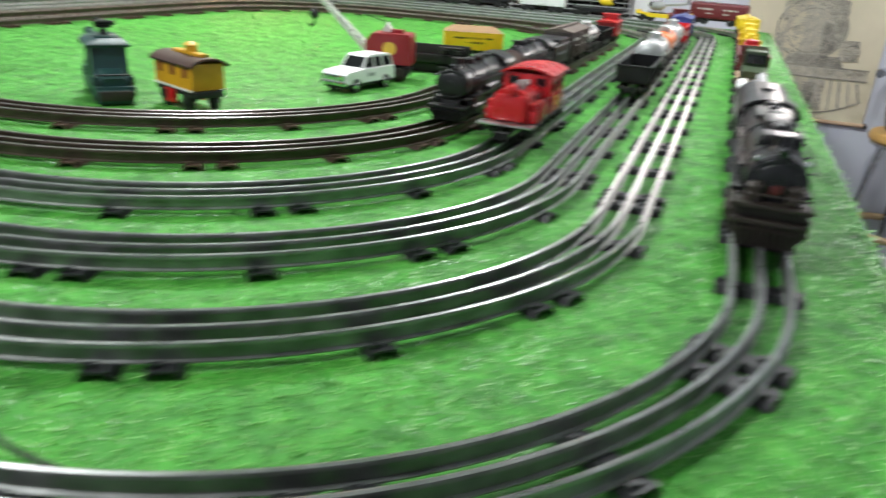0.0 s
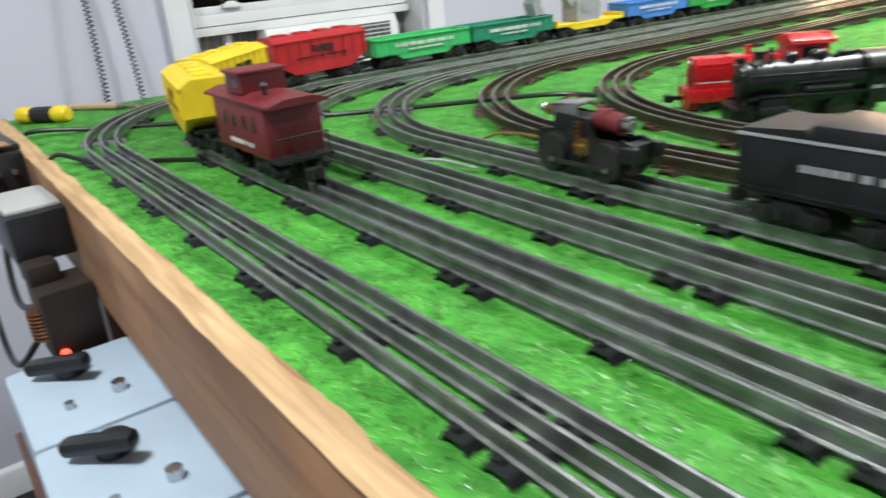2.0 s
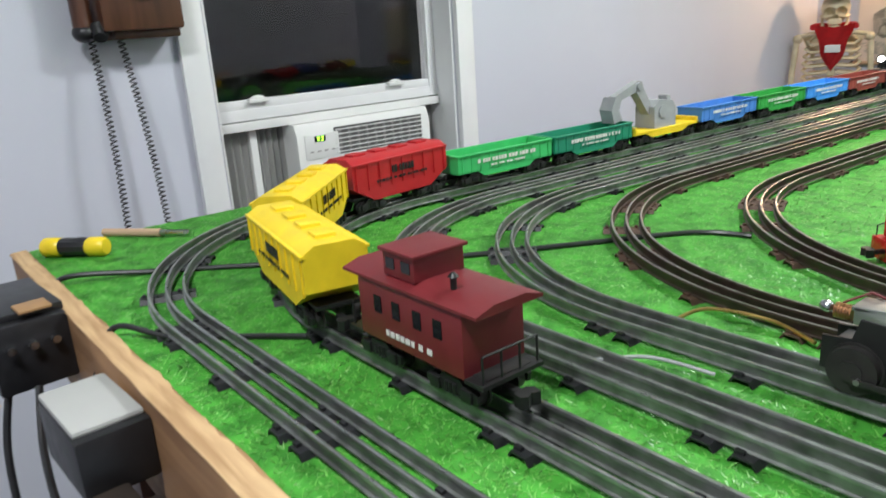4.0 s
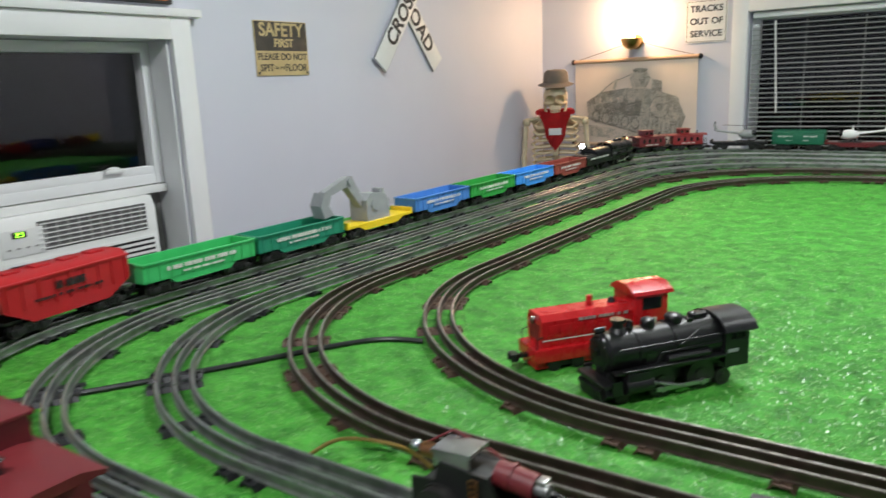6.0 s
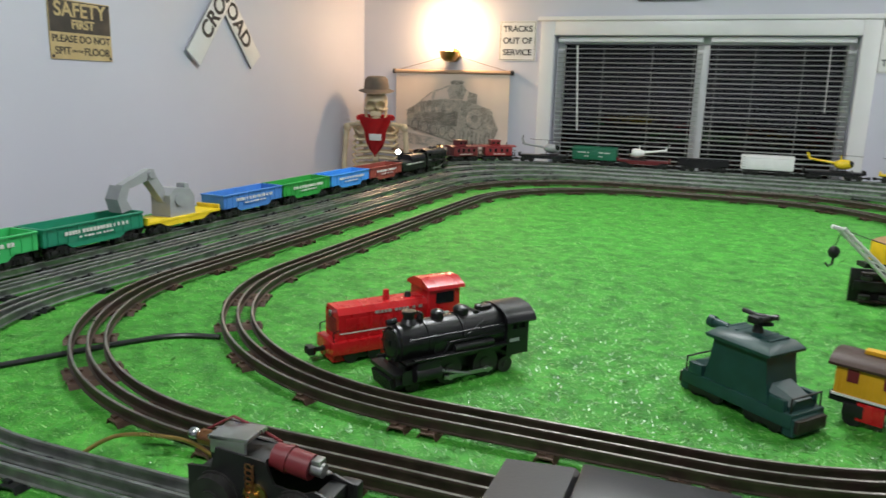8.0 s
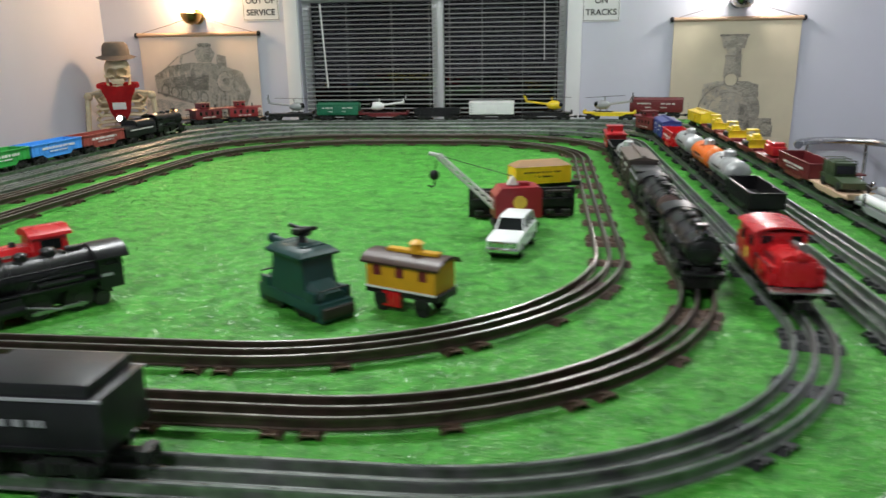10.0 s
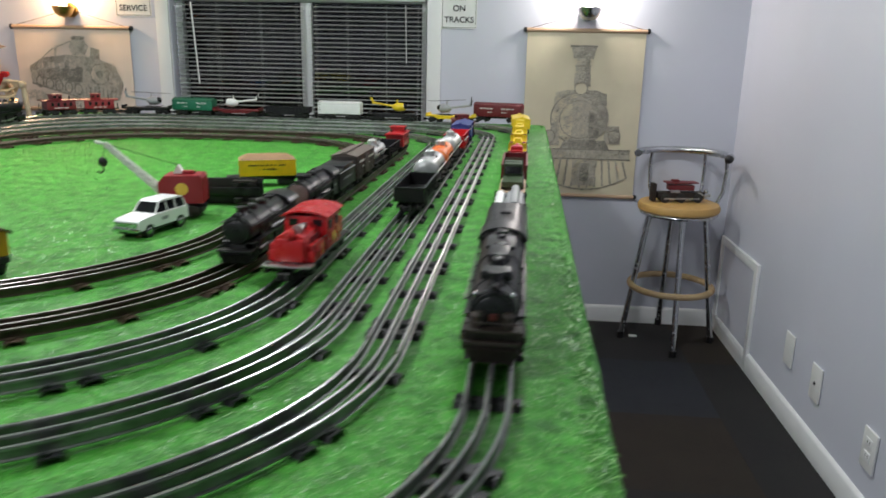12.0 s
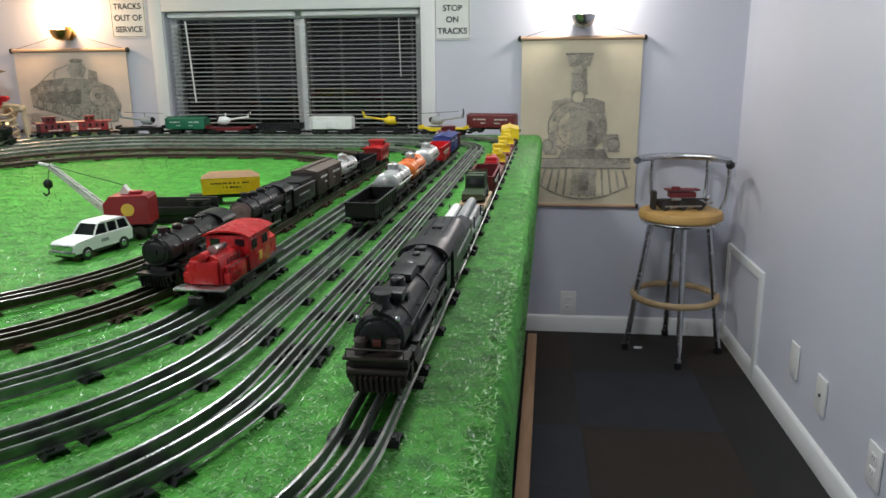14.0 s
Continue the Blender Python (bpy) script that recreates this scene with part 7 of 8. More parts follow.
# slanting view of an old engine: long side, ornate chimney and lamp, nose and pilot
e = Engraving(-0.27, 0.26, 0.0, 0.345, 8)
e.poly([(-0.270, 0.070), (-0.200, 0.075), (0.160, 0.015), (0.060, 0.001), (-0.270, 0.030)], 0.20, 0.08)
e.poly([(-0.222, 0.180), (-0.150, 0.222), (-0.040, 0.236), (0.070, 0.232), (0.190, 0.196), (0.212, 0.150), (0.232, 0.110), (0.205, 0.032), (0.060, 0.022), (-0.215, 0.108)], 0.40, 0.10)
e.poly([(-0.222, 0.180), (-0.150, 0.222), (-0.040, 0.236), (-0.050, 0.206), (-0.212, 0.160)], 0.60)
e.poly([(-0.190, 0.160), (-0.060, 0.186), (0.040, 0.180), (0.030, 0.112), (-0.180, 0.122)], 0.66, 0.12)
e.poly([(0.040, 0.226), (0.200, 0.188), (0.212, 0.120), (0.050, 0.120)], 0.44, 0.10)
e.poly([(0.046, 0.112), (0.214, 0.108), (0.196, 0.040), (0.060, 0.030)], 0.34, 0.12)
for k in range(5):
    e.oval(-0.176 + 0.046 * k, 0.112 - 0.008 * k, 0.020, 0.027, 0.30, 0.1, 0.72)
for k in range(4):
    e.poly([(-0.180 + 0.052 * k, 0.196), (-0.150 + 0.052 * k, 0.200), (-0.150 + 0.052 * k, 0.176), (-0.180 + 0.052 * k, 0.172)], 0.22)
e.oval(0.118, 0.150, 0.046, 0.048, 0.30, 0.15, 0.66)
e.oval(0.118, 0.150, 0.016, 0.016, 0.62)
for k in range(7):
    e.bar(0.070 + 0.020 * k, 0.096 - 0.003 * k, 0.062 + 0.021 * k, 0.034, 0.007, 0.60)
e.poly([(-0.006, 0.236), (0.056, 0.236), (0.076, 0.276), (0.056, 0.306), (0.000, 0.306), (-0.020, 0.276)], 0.34, 0.3)
e.oval(0.028, 0.312, 0.034, 0.010, 0.62)
e.poly([(0.080, 0.226), (0.126, 0.214), (0.126, 0.262), (0.084, 0.272)], 0.55, 0.15)
e.bar(-0.200, 0.186, -0.100, 0.262, 0.005, 0.50)
e.bar(-0.100, 0.262, 0.000, 0.300, 0.005, 0.42)
e.bar(-0.090, 0.232, -0.080, 0.276, 0.012, 0.42)
e.bar(-0.215, 0.106, 0.070, 0.026, 0.008, 0.70)
e.strokes(b1, -0.0042)

# ---- sconces ----
for k, (sx, sz, tone, power) in enumerate(SCONCES):
    metal = BRASS if k == 0 else CHROME
    sc = thing("wall_sconce", "brass wall sconce, lit" if k == 0 else "chrome wall sconce, lit", "wall lamp", "wall sconces", at=pose(sx, YF, sz) @ Matrix.Scale(1.06 if k == 0 else 1.22, 4))
    sc["label"] = "brass half-bowl wall sconce, switched on" if k == 0 else "chrome half-bowl wall sconce, switched on"
    sub("wall_plate", metal, sc, lambda bm: cyl(bm, (0, -0.001, 0.0), (0, -0.012, 0.0), 0.030, 24))

    def bowl(bm):
        rings = []
        for r, z in ((0.006, -0.030), (0.020, -0.028), (0.033, -0.018), (0.041, -0.002), (0.044, 0.012), (0.042, 0.012), (0.038, -0.002), (0.030, -0.015), (0.018, -0.024), (0.005, -0.026)):
            rings.append([(r * math.cos(a), -0.062 + r * math.sin(a), z) for a in (2 * math.pi * q / 24 for q in range(24))])
        loft(bm, rings)

    sub("bowl", metal, sc, bowl)
    sub("arm", metal, sc, lambda bm: tube(bm, [(0, -0.010, 0), (0, -0.03, -0.022), (0, -0.062, -0.028)], 0.006, 10))
    sub("bulb", glow("lit bulb warm" if k == 0 else "lit bulb white", tone, 12.0), sc, lambda bm: ball(bm, (0, -0.062, 0.012), 0.016, (1, 1, 1.3), 16, 10), "glowing bulb")

# ---- wall plates on the east and north walls ----
def plate_thing(x, y, z, rz, kind_):
    root = thing("wall_outlet" if kind_ == "outlet" else "wall_plate", "white plastic wall outlet" if kind_ == "outlet" else "white plastic cable wall plate", "outlet", "wall plates", at=pose(x, y, z, 0, 0, rz))
    root["label"] = "white plastic electrical outlet on the wall" if kind_ == "outlet" else "blank white plastic plate on the wall"
    sub("cover", PLASTIC_W, root, lambda bm: box(bm, (0, -0.004, 0), (0.072, 0.006, 0.115), 0.002))
    if kind_ == "outlet":
        for v in (-0.020, 0.020):
            so = sub("socket", TRIM, root, lambda bm: box(bm, (0, -0.0075, v), (0.033, 0.003, 0.028), 0.001))
            sub("slot", INK, so, lambda bm: [box(bm, (u, -0.0092, v + 0.003), (0.002, 0.0008, 0.008)) for u in (-0.006, 0.006)])
    elif kind_ == "jack":
        sub("jack", INK, root, lambda bm: cyl(bm, (0, -0.007, 0), (0, -0.011, 0), 0.005, 10))


plate_thing(XR - 0.001, 2.710, -0.683, -90, "plain")
plate_thing(XR - 0.001, 2.476, -0.700, -90, "jack")
plate_thing(XR - 0.001, 2.112, -0.724, -90, "outlet")
plate_thing(0.686, YF - 0.001, -0.800, 0, "outlet")

ap = thing("access_panel", "white framed access panel low on the wall", "access panel", at=pose(XR, 0, 0))
sub("frame", TRIM, ap, lambda bm: rect_frame(bm, 3.09, 3.59, -0.915, -0.492, 0.035, -0.014, -0.0005, "y"))
sub("panel", WALL, ap, lambda bm: box(bm, (-0.003, 3.34, -0.703), (0.006, 0.43, 0.355)))

one("paper_scrap", PLASTIC_W, "small crumpled white paper scrap on the floor", "litter", lambda bm: box(bm, (0.985, 3.42, FLOOR + 0.0095), (0.035, 0.02, 0.006), 0.002))

# ---- bar stool ----
SEATW = mat("honey seat vinyl", (0.52, 0.31, 0.10), 0.5, vary=0.1, scale=20, bump=0.1, bscale=120)
RINGW = wood_mat("pale bent wood", (0.36, 0.25, 0.13), (0.52, 0.38, 0.22), 0)
SX, SY, SZ = 1.122, 3.400, -0.350
st = thing("bar_stool", "metal bar stool with a honey-coloured round seat", "stool", at=pose(SX, SY, 0))
sub("seat", SEATW, st, lambda bm: loft(bm, [[(r * math.cos(a), r * math.sin(a), SZ + z) for a in (2 * math.pi * q / 32 for q in range(32))] for r, z in ((0.02, 0.0), (0.155, 0.0), (0.168, 0.008), (0.170, 0.022), (0.163, 0.036), (0.14, 0.043), (0.02, 0.044))]), "honey-coloured padded seat")
sub("seat_rim", CHROME, st, lambda bm: loft(bm, [[(r * math.cos(a), r * math.sin(a), SZ + z) for a in (2 * math.pi * q / 32 for q in range(32))] for r, z in ((0.06, -0.012), (0.158, -0.012), (0.162, -0.004), (0.158, 0.002), (0.06, 0.001))]))
H0 = FLOOR + 0.0095
for ang in (-92, -2, 88, 178):
    ca, sa = math.cos(radians(ang)), math.sin(radians(ang))
    lg = sub("leg", CHROME, st, lambda bm: tube(bm, [(0.115 * ca, 0.115 * sa, SZ - 0.010), (0.155 * ca, 0.155 * sa, (SZ + H0) / 2), (0.195 * ca, 0.195 * sa, H0 + 0.006)], 0.0125, 12))
    sub("foot", BLACKP, lg, lambda bm: cyl(bm, (0.195 * ca, 0.195 * sa, H0 - 0.003), (0.195 * ca, 0.195 * sa, H0 + 0.025), 0.015, 12))
sub("foot_ring", RINGW, st, lambda bm: [tube(bm, [(0.172 * math.cos(a), 0.172 * math.sin(a), -0.682) for a in (2 * math.pi * q / 40 for q in range(41))], 0.014, 10)], "pale wooden foot ring")
arc_ = [(0.185 * math.cos(a), 0.185 * math.sin(a), 0.238 + SZ) for a in np.linspace(radians(-32), radians(172), 26)]
sub("back_rail", CHROME, st, lambda bm: tube(bm, arc_, 0.0155, 12), "curved metal back rail")
for a in (8, 48, 122):
    ca, sa = math.cos(radians(a)), math.sin(radians(a))
    sub("back_post", CHROME, st, lambda bm: tube(bm, [(0.15 * ca, 0.15 * sa, SZ), (0.185 * ca, 0.185 * sa, SZ + 0.08), (0.192 * ca, 0.192 * sa, SZ + 0.17), (0.185 * ca, 0.185 * sa, SZ + 0.234)], 0.008, 10))
sub("end_cap", BLACKP, st, lambda bm: ball(bm, arc_[0], 0.018, (1, 1, 1), 12, 8))

mc = thing("motor_chassis", "dark bare toy engine chassis lying on the stool", "locomotive part", at=pose(SX - 0.005, SY - 0.02, SZ + 0.0435, 0, 0, 8))
sub("frame", SOOT, mc, lambda bm: (box(bm, (0, 0, 0.030), (0.20, 0.045, 0.026), 0.003), box(bm, (-0.115, 0, 0.042), (0.018, 0.04, 0.075), 0.004)))
sub("top_plate", MAROON, mc, lambda bm: (box(bm, (0.0, 0, 0.062), (0.105, 0.048, 0.022), 0.003), box(bm, (0.0, 0, 0.083), (0.135, 0.050, 0.006), 0.001), box(bm, (-0.025, 0, 0.090), (0.03, 0.02, 0.010), 0.002)), "dark maroon top block")
sub("lamp", CHROME, mc, lambda bm: ball(bm, (0.105, -0.015, 0.048), 0.010))
for s in (-1, 1):
    for u in (-0.07, 0.0, 0.07):
        sub("wheel", WHEEL, mc, lambda bm: cyl(bm, (u, s * 0.020, 0.020), (u, s * 0.028, 0.020), 0.020, 20))
sub("linkage", ROD, mc, lambda bm: (box(bm, (0.0, -0.031, 0.018), (0.15, 0.003, 0.006)), box(bm, (-0.03, -0.026, 0.048), (0.04, 0.01, 0.012), 0.002), tube(bm, [(0.07, -0.02, 0.04), (0.10, -0.025, 0.028), (0.125, -0.01, 0.03)], 0.006, 8)))

# ---- decoration figure in the corner: one plain mesh ----
BONE = mat("aged bone plastic", (0.62, 0.53, 0.36), 0.55, vary=0.12, scale=25, bump=0.1, bscale=80, dirt=(0.40, 0.31, 0.19), dscale=14)


def figure(bm):
    # torso of bars, bent rods for ribs, two arms, a rounded head
    for k in range(9):
        z = 0.135 - 0.028 * k
        w = 0.082 + 0.022 * math.sin(math.pi * (k + 1.5) / 11)
        for s in (-1, 1):
            tube(bm, [(0, 0.050, z + 0.020), (s * w * 0.75, 0.040, z + 0.016), (s * w, 0.0, z), (s * w * 0.8, -0.045, z - 0.012), (s * 0.016, -0.062, z - 0.006)], 0.0058, 7)
    tube(bm, [(0, 0.05, 0.22), (0, 0.055, 0.05), (0, 0.045, -0.16), (0, 0.05, -0.36)], 0.012, 8)
    box(bm, (0, -0.062, 0.075), (0.026, 0.010, 0.14), 0.004)
    for s in (-1, 1):
        tube(bm, [(s * 0.012, -0.055, 0.150), (s * 0.075, -0.035, 0.168), (s * 0.122, 0.0, 0.158)], 0.0085, 8)
        ball(bm, (s * 0.128, 0.0, 0.148), 0.019, (1, 1, 1), 12, 8)
        tube(bm, [(s * 0.131, 0, 0.145), (s * 0.143, 0.0, 0.0), (s * 0.140, -0.010, -0.13)], 0.0115, 8)
        tube(bm, [(s * 0.140, -0.010, -0.13), (s * 0.112, -0.05, -0.26)], 0.009, 8)
        prism(bm, [(s * 0.02, 0.17), (s * 0.115, 0.155), (s * 0.07, 0.06)], 0.040, 0.047, "y")
        tube(bm, [(s * 0.05, 0.02, -0.40), (s * 0.07, 0.0, -0.60), (s * 0.06, 0.0, FLOOR + 0.02)], 0.013, 8)
        box(bm, (s * 0.06, -0.03, FLOOR + 0.012), (0.045, 0.12, 0.024), 0.008)
    box(bm, (0, 0.02, -0.37), (0.15, 0.08, 0.07), 0.02)
    cyl(bm, (0, 0.03, 0.15), (0, 0.02, 0.195), 0.014, 10)
    for v in ball(bm, (0, 0.005, 0.262), 0.058, (0.90, 1.06, 1.0), 48, 36):
        for s in (-1, 1):
            d = math.hypot((v.co.x - s * 0.0205) / 1.1, v.co.z - 0.247)
            if v.co.y < 0 and d < 0.0165:
                v.co.y += 0.040 * (1 - (d / 0.0165) ** 2) ** 0.5
        d = math.hypot(v.co.x / 0.7, v.co.z - 0.226)
        if v.co.y < 0 and d < 0.011:
            v.co.y += 0.022 * (1 - (d / 0.011) ** 2) ** 0.5
    box(bm, (0, -0.030, 0.212), (0.052, 0.044, 0.020), 0.008)
    for k in range(-3, 4):
        box(bm, (0.0066 * k, -0.052 + 0.0006 * k * k, 0.2045), (0.0054, 0.006, 0.010), 0.0015)
        box(bm, (0.0062 * k, -0.051 + 0.0006 * k * k, 0.1915), (0.0050, 0.006, 0.010), 0.0015)
    box(bm, (0, -0.030, 0.180), (0.044, 0.040, 0.018), 0.007)
    for s in (-1, 1):
        tube(bm, [(s * 0.030, -0.034, 0.180), (s * 0.043, -0.004, 0.196), (s * 0.046, 0.004, 0.232)], 0.0060, 7)
        tube(bm, [(s * 0.012, -0.052, 0.233), (s * 0.036, -0.040, 0.228), (s * 0.050, -0.008, 0.234)], 0.0055, 7)


FX, FY = -1.915, 3.40
fig = one("skeleton_figure", BONE, "life-size plastic skeleton decoration standing in the corner", "decoration", figure, at=pose(FX, FY, -0.045, 0, 0, 24))
HATM = mat("grey brown felt", (0.14, 0.115, 0.095), 0.9, vary=0.15, scale=30, bump=0.3, bscale=200)


def hat(bm):
    rings = []
    for r, z in ((0.030, 0.0), (0.062, 0.0), (0.090, -0.012), (0.096, -0.010), (0.066, 0.008), (0.064, 0.034), (0.060, 0.062), (0.046, 0.078), (0.01, 0.074)):
        rings.append([(r * 0.92 * math.cos(a), r * 1.05 * math.sin(a), z + 0.006 * math.cos(2 * a) * (r > 0.08)) for a in (2 * math.pi * q / 28 for q in range(28))])
    loft(bm, rings)


one("cowboy_hat", HATM, "grey-brown felt hat with a curled brim", "hat", hat, at=pose(FX, FY + 0.004, 0.270, 4, 0, 24) @ Matrix.Diagonal((0.93, 0.93, 0.76, 1.0)))
SCARF = mat("red cotton bandana", (0.48, 0.012, 0.016), 0.8, vary=0.15, scale=40, bump=0.3, bscale=150)


def bandana(bm):
    n = 14
    rows = []
    for i in range(n + 1):
        v = i / n
        w = 0.062 * (1 + 0.10 * math.sin(9 * v + 1)) * (1 - v ** 2.2) ** 0.7 * (1 - 0.25 * v) + 0.004
        rows.append([(w * (2 * k / 10 - 1), -0.064 - 0.012 * math.sin(math.pi * k / 10) - 0.004 * math.sin(7 * v + k), 0.190 - 0.170 * v + 0.012 * abs(2 * k / 10 - 1)) for k in range(11)])
    loft(bm, rows, closed=False)
    bmesh.ops.solidify(bm, geom=bm.faces[:], thickness=0.002)
    tube(bm, [(-0.075, -0.05, 0.193), (-0.07, 0.02, 0.195), (0, 0.062, 0.193), (0.07, 0.02, 0.195), (0.075, -0.05, 0.193)], 0.012, 8)


bd = one("bandana", SCARF, "red cotton bandana tied round the neck", "bandana", bandana, at=pose(FX, FY, -0.045, 0, 0, 24))
one("name_badge", PLASTIC_W, "small pale badge on the red bandana", "badge", lambda bm: box(bm, (0, 0, 0), (0.055, 0.004, 0.030), 0.002), at=pose(FX, FY, -0.045, 0, 0, 24) @ pose(0.0, -0.084, 0.110, 12, 0, -6))

# ---- near left corner: wall telephone and its cords ----
ph = thing("wall_telephone", "brown wooden wall telephone with a rotary dial", "telephone", at=pose(XL, 0.735, 0.375, 0, 0, 90))
sub("case", DARKWOOD, ph, lambda bm: (box(bm, (0, -0.045, 0), (0.150, 0.088, 0.190), 0.006), box(bm, (0.010, -0.035, -0.102), (0.125, 0.066, 0.016), 0.004)))
dl = sub("dial", CREAM, ph, lambda bm: cyl(bm, (0.006, -0.089, 0.005), (0.006, -0.096, 0.005), 0.046, 32), "cream rotary dial")
sub("finger_wheel", GREYP, dl, lambda bm: [cyl(bm, (0.006 + 0.033 * math.cos(a), -0.0955, 0.005 + 0.033 * math.sin(a)), (0.006 + 0.033 * math.cos(a), -0.0972, 0.005 + 0.033 * math.sin(a)), 0.0062, 10) for a in (math.pi * 0.16 * q for q in range(10))])
sub("dial_centre", GREYP, dl, lambda bm: (cyl(bm, (0.006, -0.095, 0.005), (0.006, -0.098, 0.005), 0.020, 24)))
sub("receiver", DARKWOOD, ph, lambda bm: (cyl(bm, (-0.100, -0.05, -0.085), (-0.100, -0.05, 0.06), 0.018, 16), cyl(bm, (-0.100, -0.05, 0.06), (-0.100, -0.05, 0.085), 0.024, 16, 0.030)))
sub("hook", CHROME, ph, lambda bm: (tube(bm, [(-0.07, -0.05, 0.055), (-0.10, -0.075, 0.052), (-0.125, -0.05, 0.055)], 0.004, 8),))
sub("mouthpiece", BLACKP, ph, lambda bm: (cyl(bm, (-0.075, -0.06, -0.09), (-0.080, -0.075, -0.105), 0.020, 14, 0.012), ball(bm, (-0.100, -0.05, -0.095), 0.022, (1, 1, 0.8), 12, 8)))


def coil(bm, a, b, r, turns, wire):
    a, b = Vector(a), Vector(b)
    n = turns * 8
    pts = []
    for k in range(n + 1):
        p = a.lerp(b, k / n) + Vector((0.02 * math.sin(math.pi * k / n), 0, 0))
        ang = 2 * math.pi * k / 8
        pts.append(p + Vector((r * math.cos(ang), r * math.sin(ang), 0)))
    tube(bm, pts, wire, 4)


for y0, y1 in ((0.648, 0.640), (0.700, 0.722)):
    one("phone_cord", BLACKP, "black coiled telephone cord hanging on the wall", "cord", lambda bm: coil(bm, (XL + 0.035, y0, 0.268), (XL + 0.06, y1, -0.14), 0.006, 44, 0.0016), "coiled cords")

# ---- near left corner of the table ----
sd = thing("screwdriver", "yellow and black stubby screwdriver on the carpet", "screwdriver", at=pose(-1.535, 0.448, 0.0125, 0, 0, 42))
for u in (-1, 1):
    sub("handle_end", YELLOW, sd, lambda bm: loft(bm, [[(u * x, r * math.cos(a), r * math.sin(a)) for a in (2 * math.pi * q / 18 for q in range(18))] for x, r in ((0.018, 0.010), (0.022, 0.0125), (0.040, 0.0125), (0.044, 0.010), (0.0445, 0.004))]))
sub("grip", BLACKP, sd, lambda bm: loft(bm, [[(x, (r + 0.0006 * (q % 2)) * math.cos(a), (r + 0.0006 * (q % 2)) * math.sin(a)) for q in range(24) for a in (2 * math.pi * q / 24,)] for x, r in ((-0.0185, 0.0105), (-0.012, 0.0118), (0.0, 0.0112), (0.012, 0.0118), (0.0185, 0.0105))]))
bl_ = thing("paint_brush", "thin tool with a wooden handle on the carpet", "tool", at=pose(-1.555, 0.545, 0.006, 0, 0, 38))
sub("handle", TAN, bl_, lambda bm: tube(bm, [(-0.070, 0, 0), (0.0, 0, 0), (0.02, 0, 0)], 0.0055, 10))
sub("ferrule", CHROME, bl_, lambda bm: tube(bm, [(0.02, 0, 0), (0.065, 0, 0)], 0.0042, 10))


def wire(name, label, pts, r=0.0026, material=None):
    pts = [Vector(p) for p in pts]
    out = []
    for k in range(len(pts) - 1):
        p0, p1, p2, p3 = pts[max(k - 1, 0)], pts[k], pts[k + 1], pts[min(k + 2, len(pts) - 1)]
        for q in range(8):
            t_ = q / 8
            out.append(0.5 * ((2 * p1) + (p2 - p0) * t_ + (2 * p0 - 5 * p1 + 4 * p2 - p3) * t_ ** 2 + (3 * p1 - p0 - 3 * p2 + p3) * t_ ** 3))
    out.append(pts[-1])
    return one(name, material or BLACKP, label, "cable", lambda bm: tube(bm, out, r, 8), "feeder cables")


wire("cable", "black feeder cable running under the tracks", [(-1.44, 0.392, -0.02), (-1.42, 0.410, 0.008), (-1.37, 0.50, 0.003), (-1.27, 0.62, 0.003), (-1.17, 0.72, 0.003), (-1.08, 0.86, 0.003), (-1.0, 0.99, 0.003), (-0.94, 1.02, 0.003)], 0.0032)
wire("cable", "black feeder cable running under the tracks", [(-1.235, 0.385, -0.04), (-1.21, 0.404, 0.010), (-1.16, 0.44, 0.003), (-1.10, 0.50, 0.003), (-1.0, 0.585, 0.003), (-0.93, 0.640, 0.003)], 0.0028)
wire("cable", "thin brown wire lying between the tracks", [(-0.86, 0.745, 0.006), (-0.845, 0.775, 0.014), (-0.80, 0.795, 0.010), (-0.76, 0.785, 0.006)], 0.0017, BRASS)
wire("cable", "thin pale wire lying between the tracks", [(-0.865, 0.645, 0.006), (-0.83, 0.675, 0.010), (-0.785, 0.69, 0.006)], 0.0015, GREYP)
wire("cable", "thin dark wire on the carpet by the rails", [(0.045, 0.515, 0.004), (0.085, 0.500, 0.005), (0.135, 0.497, 0.004)], 0.0013)

# ---- controls hung on the front board ----
tr_ = thing("transformer", "black toy train transformer hung on the front board", "transformer", at=pose(-1.355, 0.345, -0.028, 0, 0, 4))
sub("case", BLACKP, tr_, lambda bm: (box(bm, (0, 0, 0), (0.105, 0.072, 0.070), 0.004), box(bm, (-0.02, 0, 0.038), (0.12, 0.074, 0.008), 0.002)))
sub("side_cover", GREYP, tr_, lambda bm: box(bm, (-0.062, 0, -0.002), (0.022, 0.070, 0.066), 0.006), "grey side cover")
sub("label_tag", TANROOF, tr_, lambda bm: box(bm, (0.036, 0.01, 0.0435), (0.03, 0.03, 0.003), 0.001))
for k in range(3):
    sub("terminal", CHROME, tr_, lambda bm: (cyl(bm, (0.052, -0.02 + 0.02 * k, 0.012), (0.062, -0.02 + 0.02 * k, 0.012), 0.004, 10),))
t2 = thing("transformer", "small grey-black power adapter on the front board", "transformer", at=pose(-1.105, 0.354, -0.036, 0, 0, 3))
sub("case", BLACKP, t2, lambda bm: box(bm, (0, 0, 0), (0.095, 0.056, 0.050), 0.004))
sub("cover", GREYPANEL, t2, lambda bm: box(bm, (-0.006, 0, 0.027), (0.090, 0.052, 0.006), 0.003))
t3 = thing("relay_box", "bare relay with a small red lamp under the table edge", "relay", at=pose(-1.030, 0.352, -0.112, 0, 0, 3))
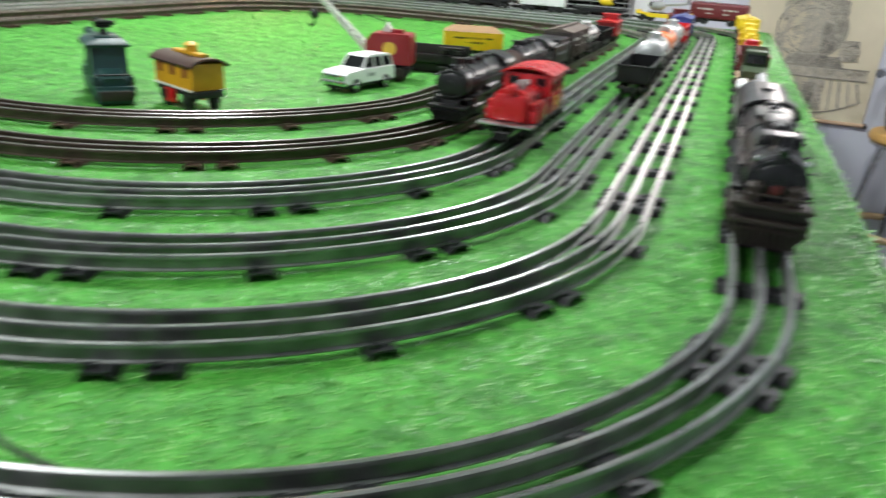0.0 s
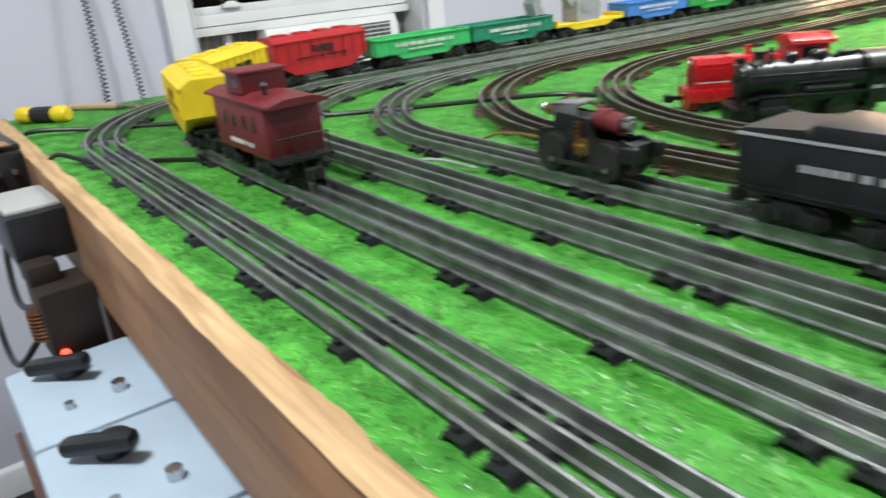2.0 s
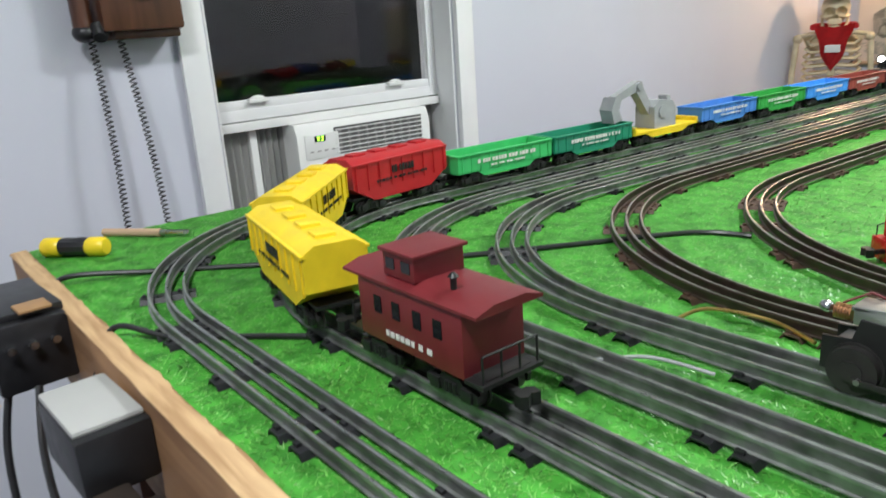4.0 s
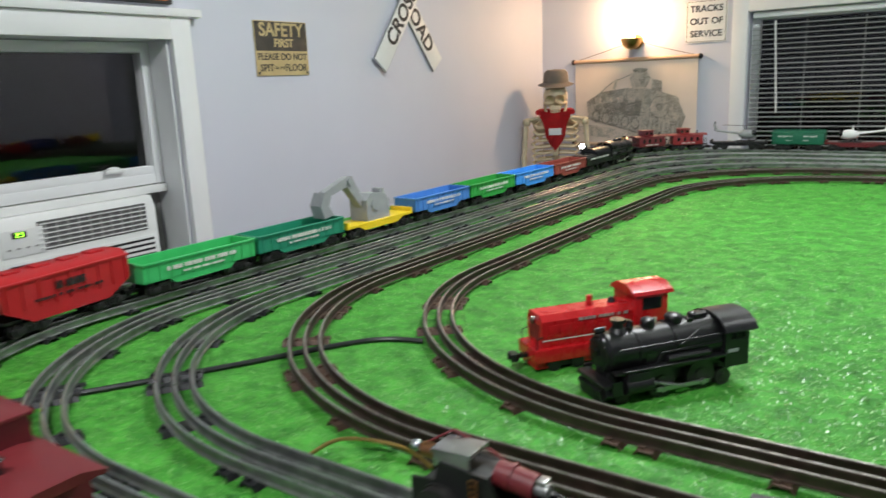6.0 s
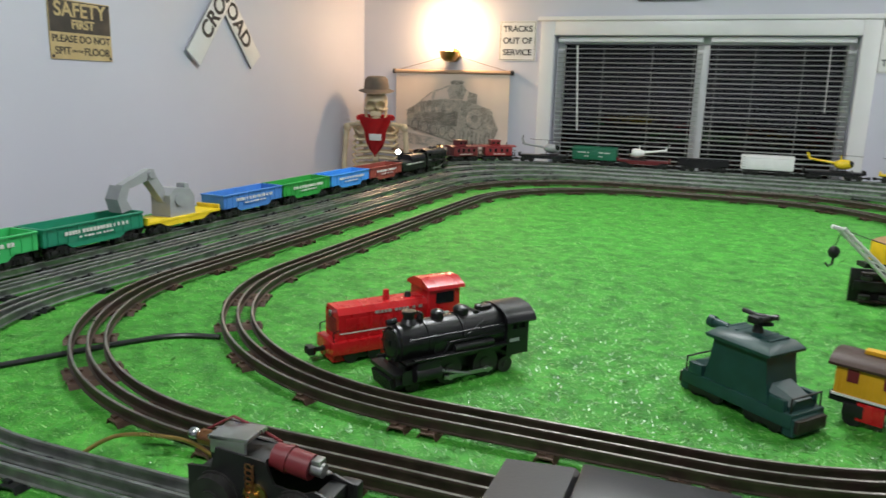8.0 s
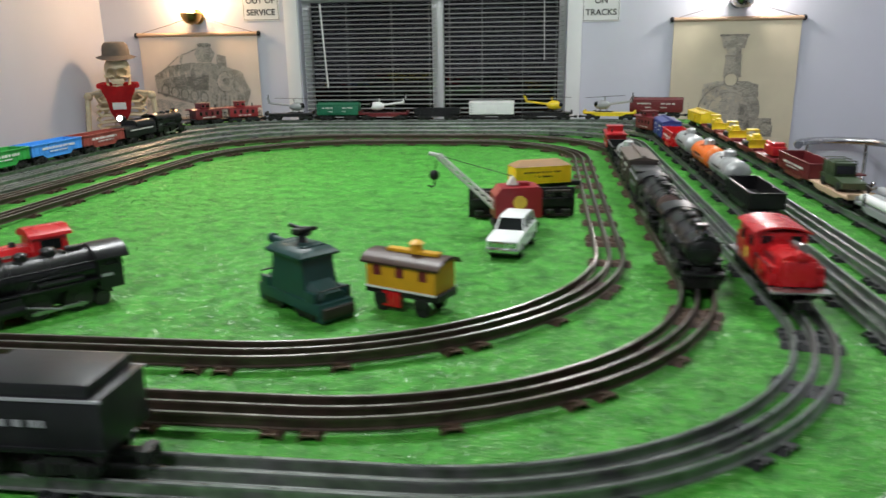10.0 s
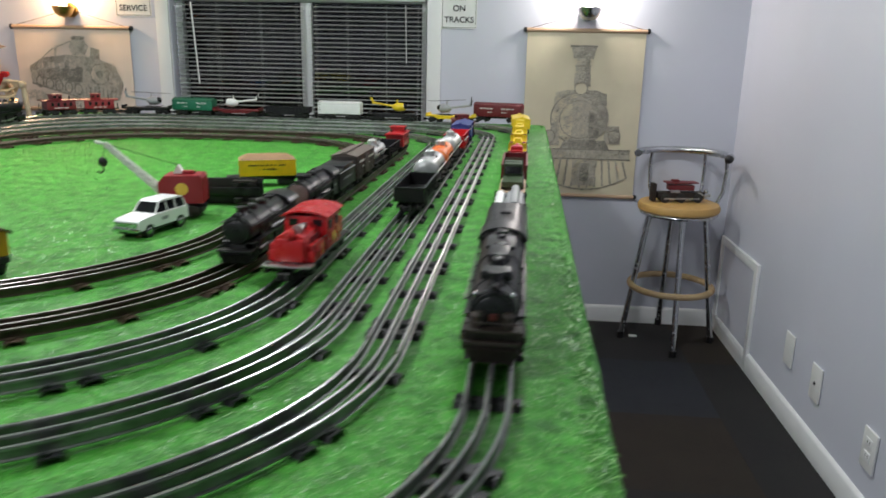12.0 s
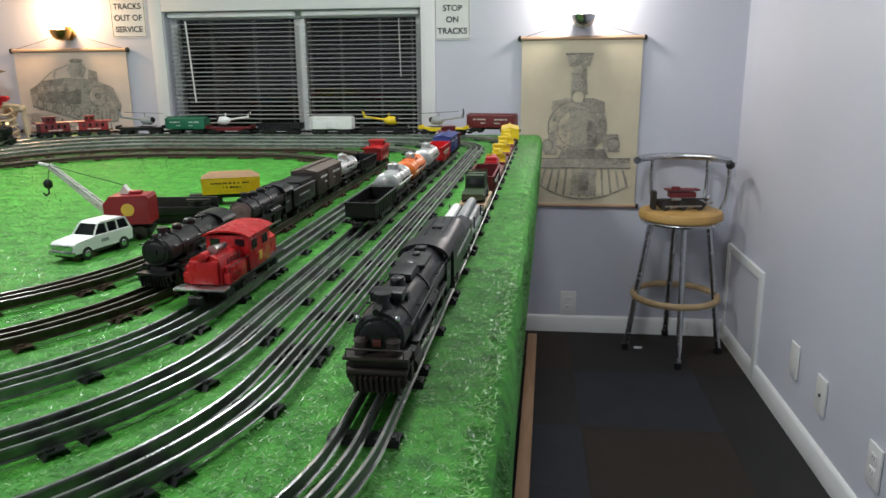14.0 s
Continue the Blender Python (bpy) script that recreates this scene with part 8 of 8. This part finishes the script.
sub("frame", SOOT, t3, lambda bm: (box(bm, (0, 0.004, 0), (0.055, 0.050, 0.075), 0.003), box(bm, (-0.02, -0.006, 0.046), (0.04, 0.03, 0.022), 0.004)))
sub("coil", COPPER, t3, lambda bm: [cyl(bm, (0.008, -0.022, -0.012 + 0.004 * k), (0.008, -0.022, -0.0095 + 0.004 * k), 0.011, 14) for k in range(8)])
sub("pilot_lamp", glow("red pilot lamp", (1.0, 0.05, 0.03), 3.0), t3, lambda bm: ball(bm, (0.028, -0.012, -0.026), 0.0045))
for pts in ([(-1.310, 0.320, -0.06), (-1.295, 0.305, -0.12), (-1.25, 0.300, -0.20), (-1.16, 0.305, -0.205), (-1.09, 0.330, -0.15), (-1.055, 0.340, -0.12)],
            [(-1.30, 0.345, -0.06), (-1.25, 0.330, -0.11), (-1.16, 0.325, -0.135), (-1.06, 0.340, -0.105)],
            [(-1.07, 0.345, -0.06), (-1.055, 0.338, -0.075), (-1.045, 0.343, -0.09)]):
    wire("power_cable", "black power cable drooping below the transformers", pts, 0.0036)

PALEB = mat("pale blue grey enamel", (0.42, 0.52, 0.62), 0.35, vary=0.06, scale=12, dirt=(0.34, 0.42, 0.50), dscale=5)
for k, x in enumerate((-0.910, -0.758, -0.606)):
    cbx = thing("controller", "pale blue metal train controller with a black lever", "controller", "train controllers", at=pose(x, 0.343, -0.168, 0, 0, 1 - k))
    sub("case", PALEB, cbx, lambda bm: box(bm, (0, 0, 0), (0.149, 0.112, 0.072), 0.006))
    lv = sub("lever", BLACKP, cbx, lambda bm: (cyl(bm, (-0.035, -0.005, 0.035), (-0.035, -0.005, 0.048), 0.014, 16), box(bm, (-0.026, -0.015, 0.052), (0.060, 0.015, 0.013), 0.005, Euler((0, -0.15, 0.8)).to_matrix())), "black throttle lever")
    sub("knob", CHROME, cbx, lambda bm: cyl(bm, (0.030, 0.02, 0.035), (0.030, 0.02, 0.045), 0.006, 14))
    sub("terminal", CHROME, cbx, lambda bm: cyl(bm, (0.030, -0.02, 0.035), (0.030, -0.02, 0.042), 0.004, 10))
sh = thing("control_shelf", "dark wooden shelf below the table's front edge", "shelf", at=pose(0, 0, 0))
sub("board", DARKWOOD, sh, lambda bm: box(bm, (-0.758, 0.345, -0.2145), (0.50, 0.13, 0.020), 0.002))
for x in (-0.97, -0.55):
    sub("bracket", FRAME, sh, lambda bm: (box(bm, (x, 0.350, -0.232), (0.02, 0.14, 0.014), 0.002), box(bm, (x, 0.428, -0.170), (0.02, 0.012, 0.138), 0.002)))
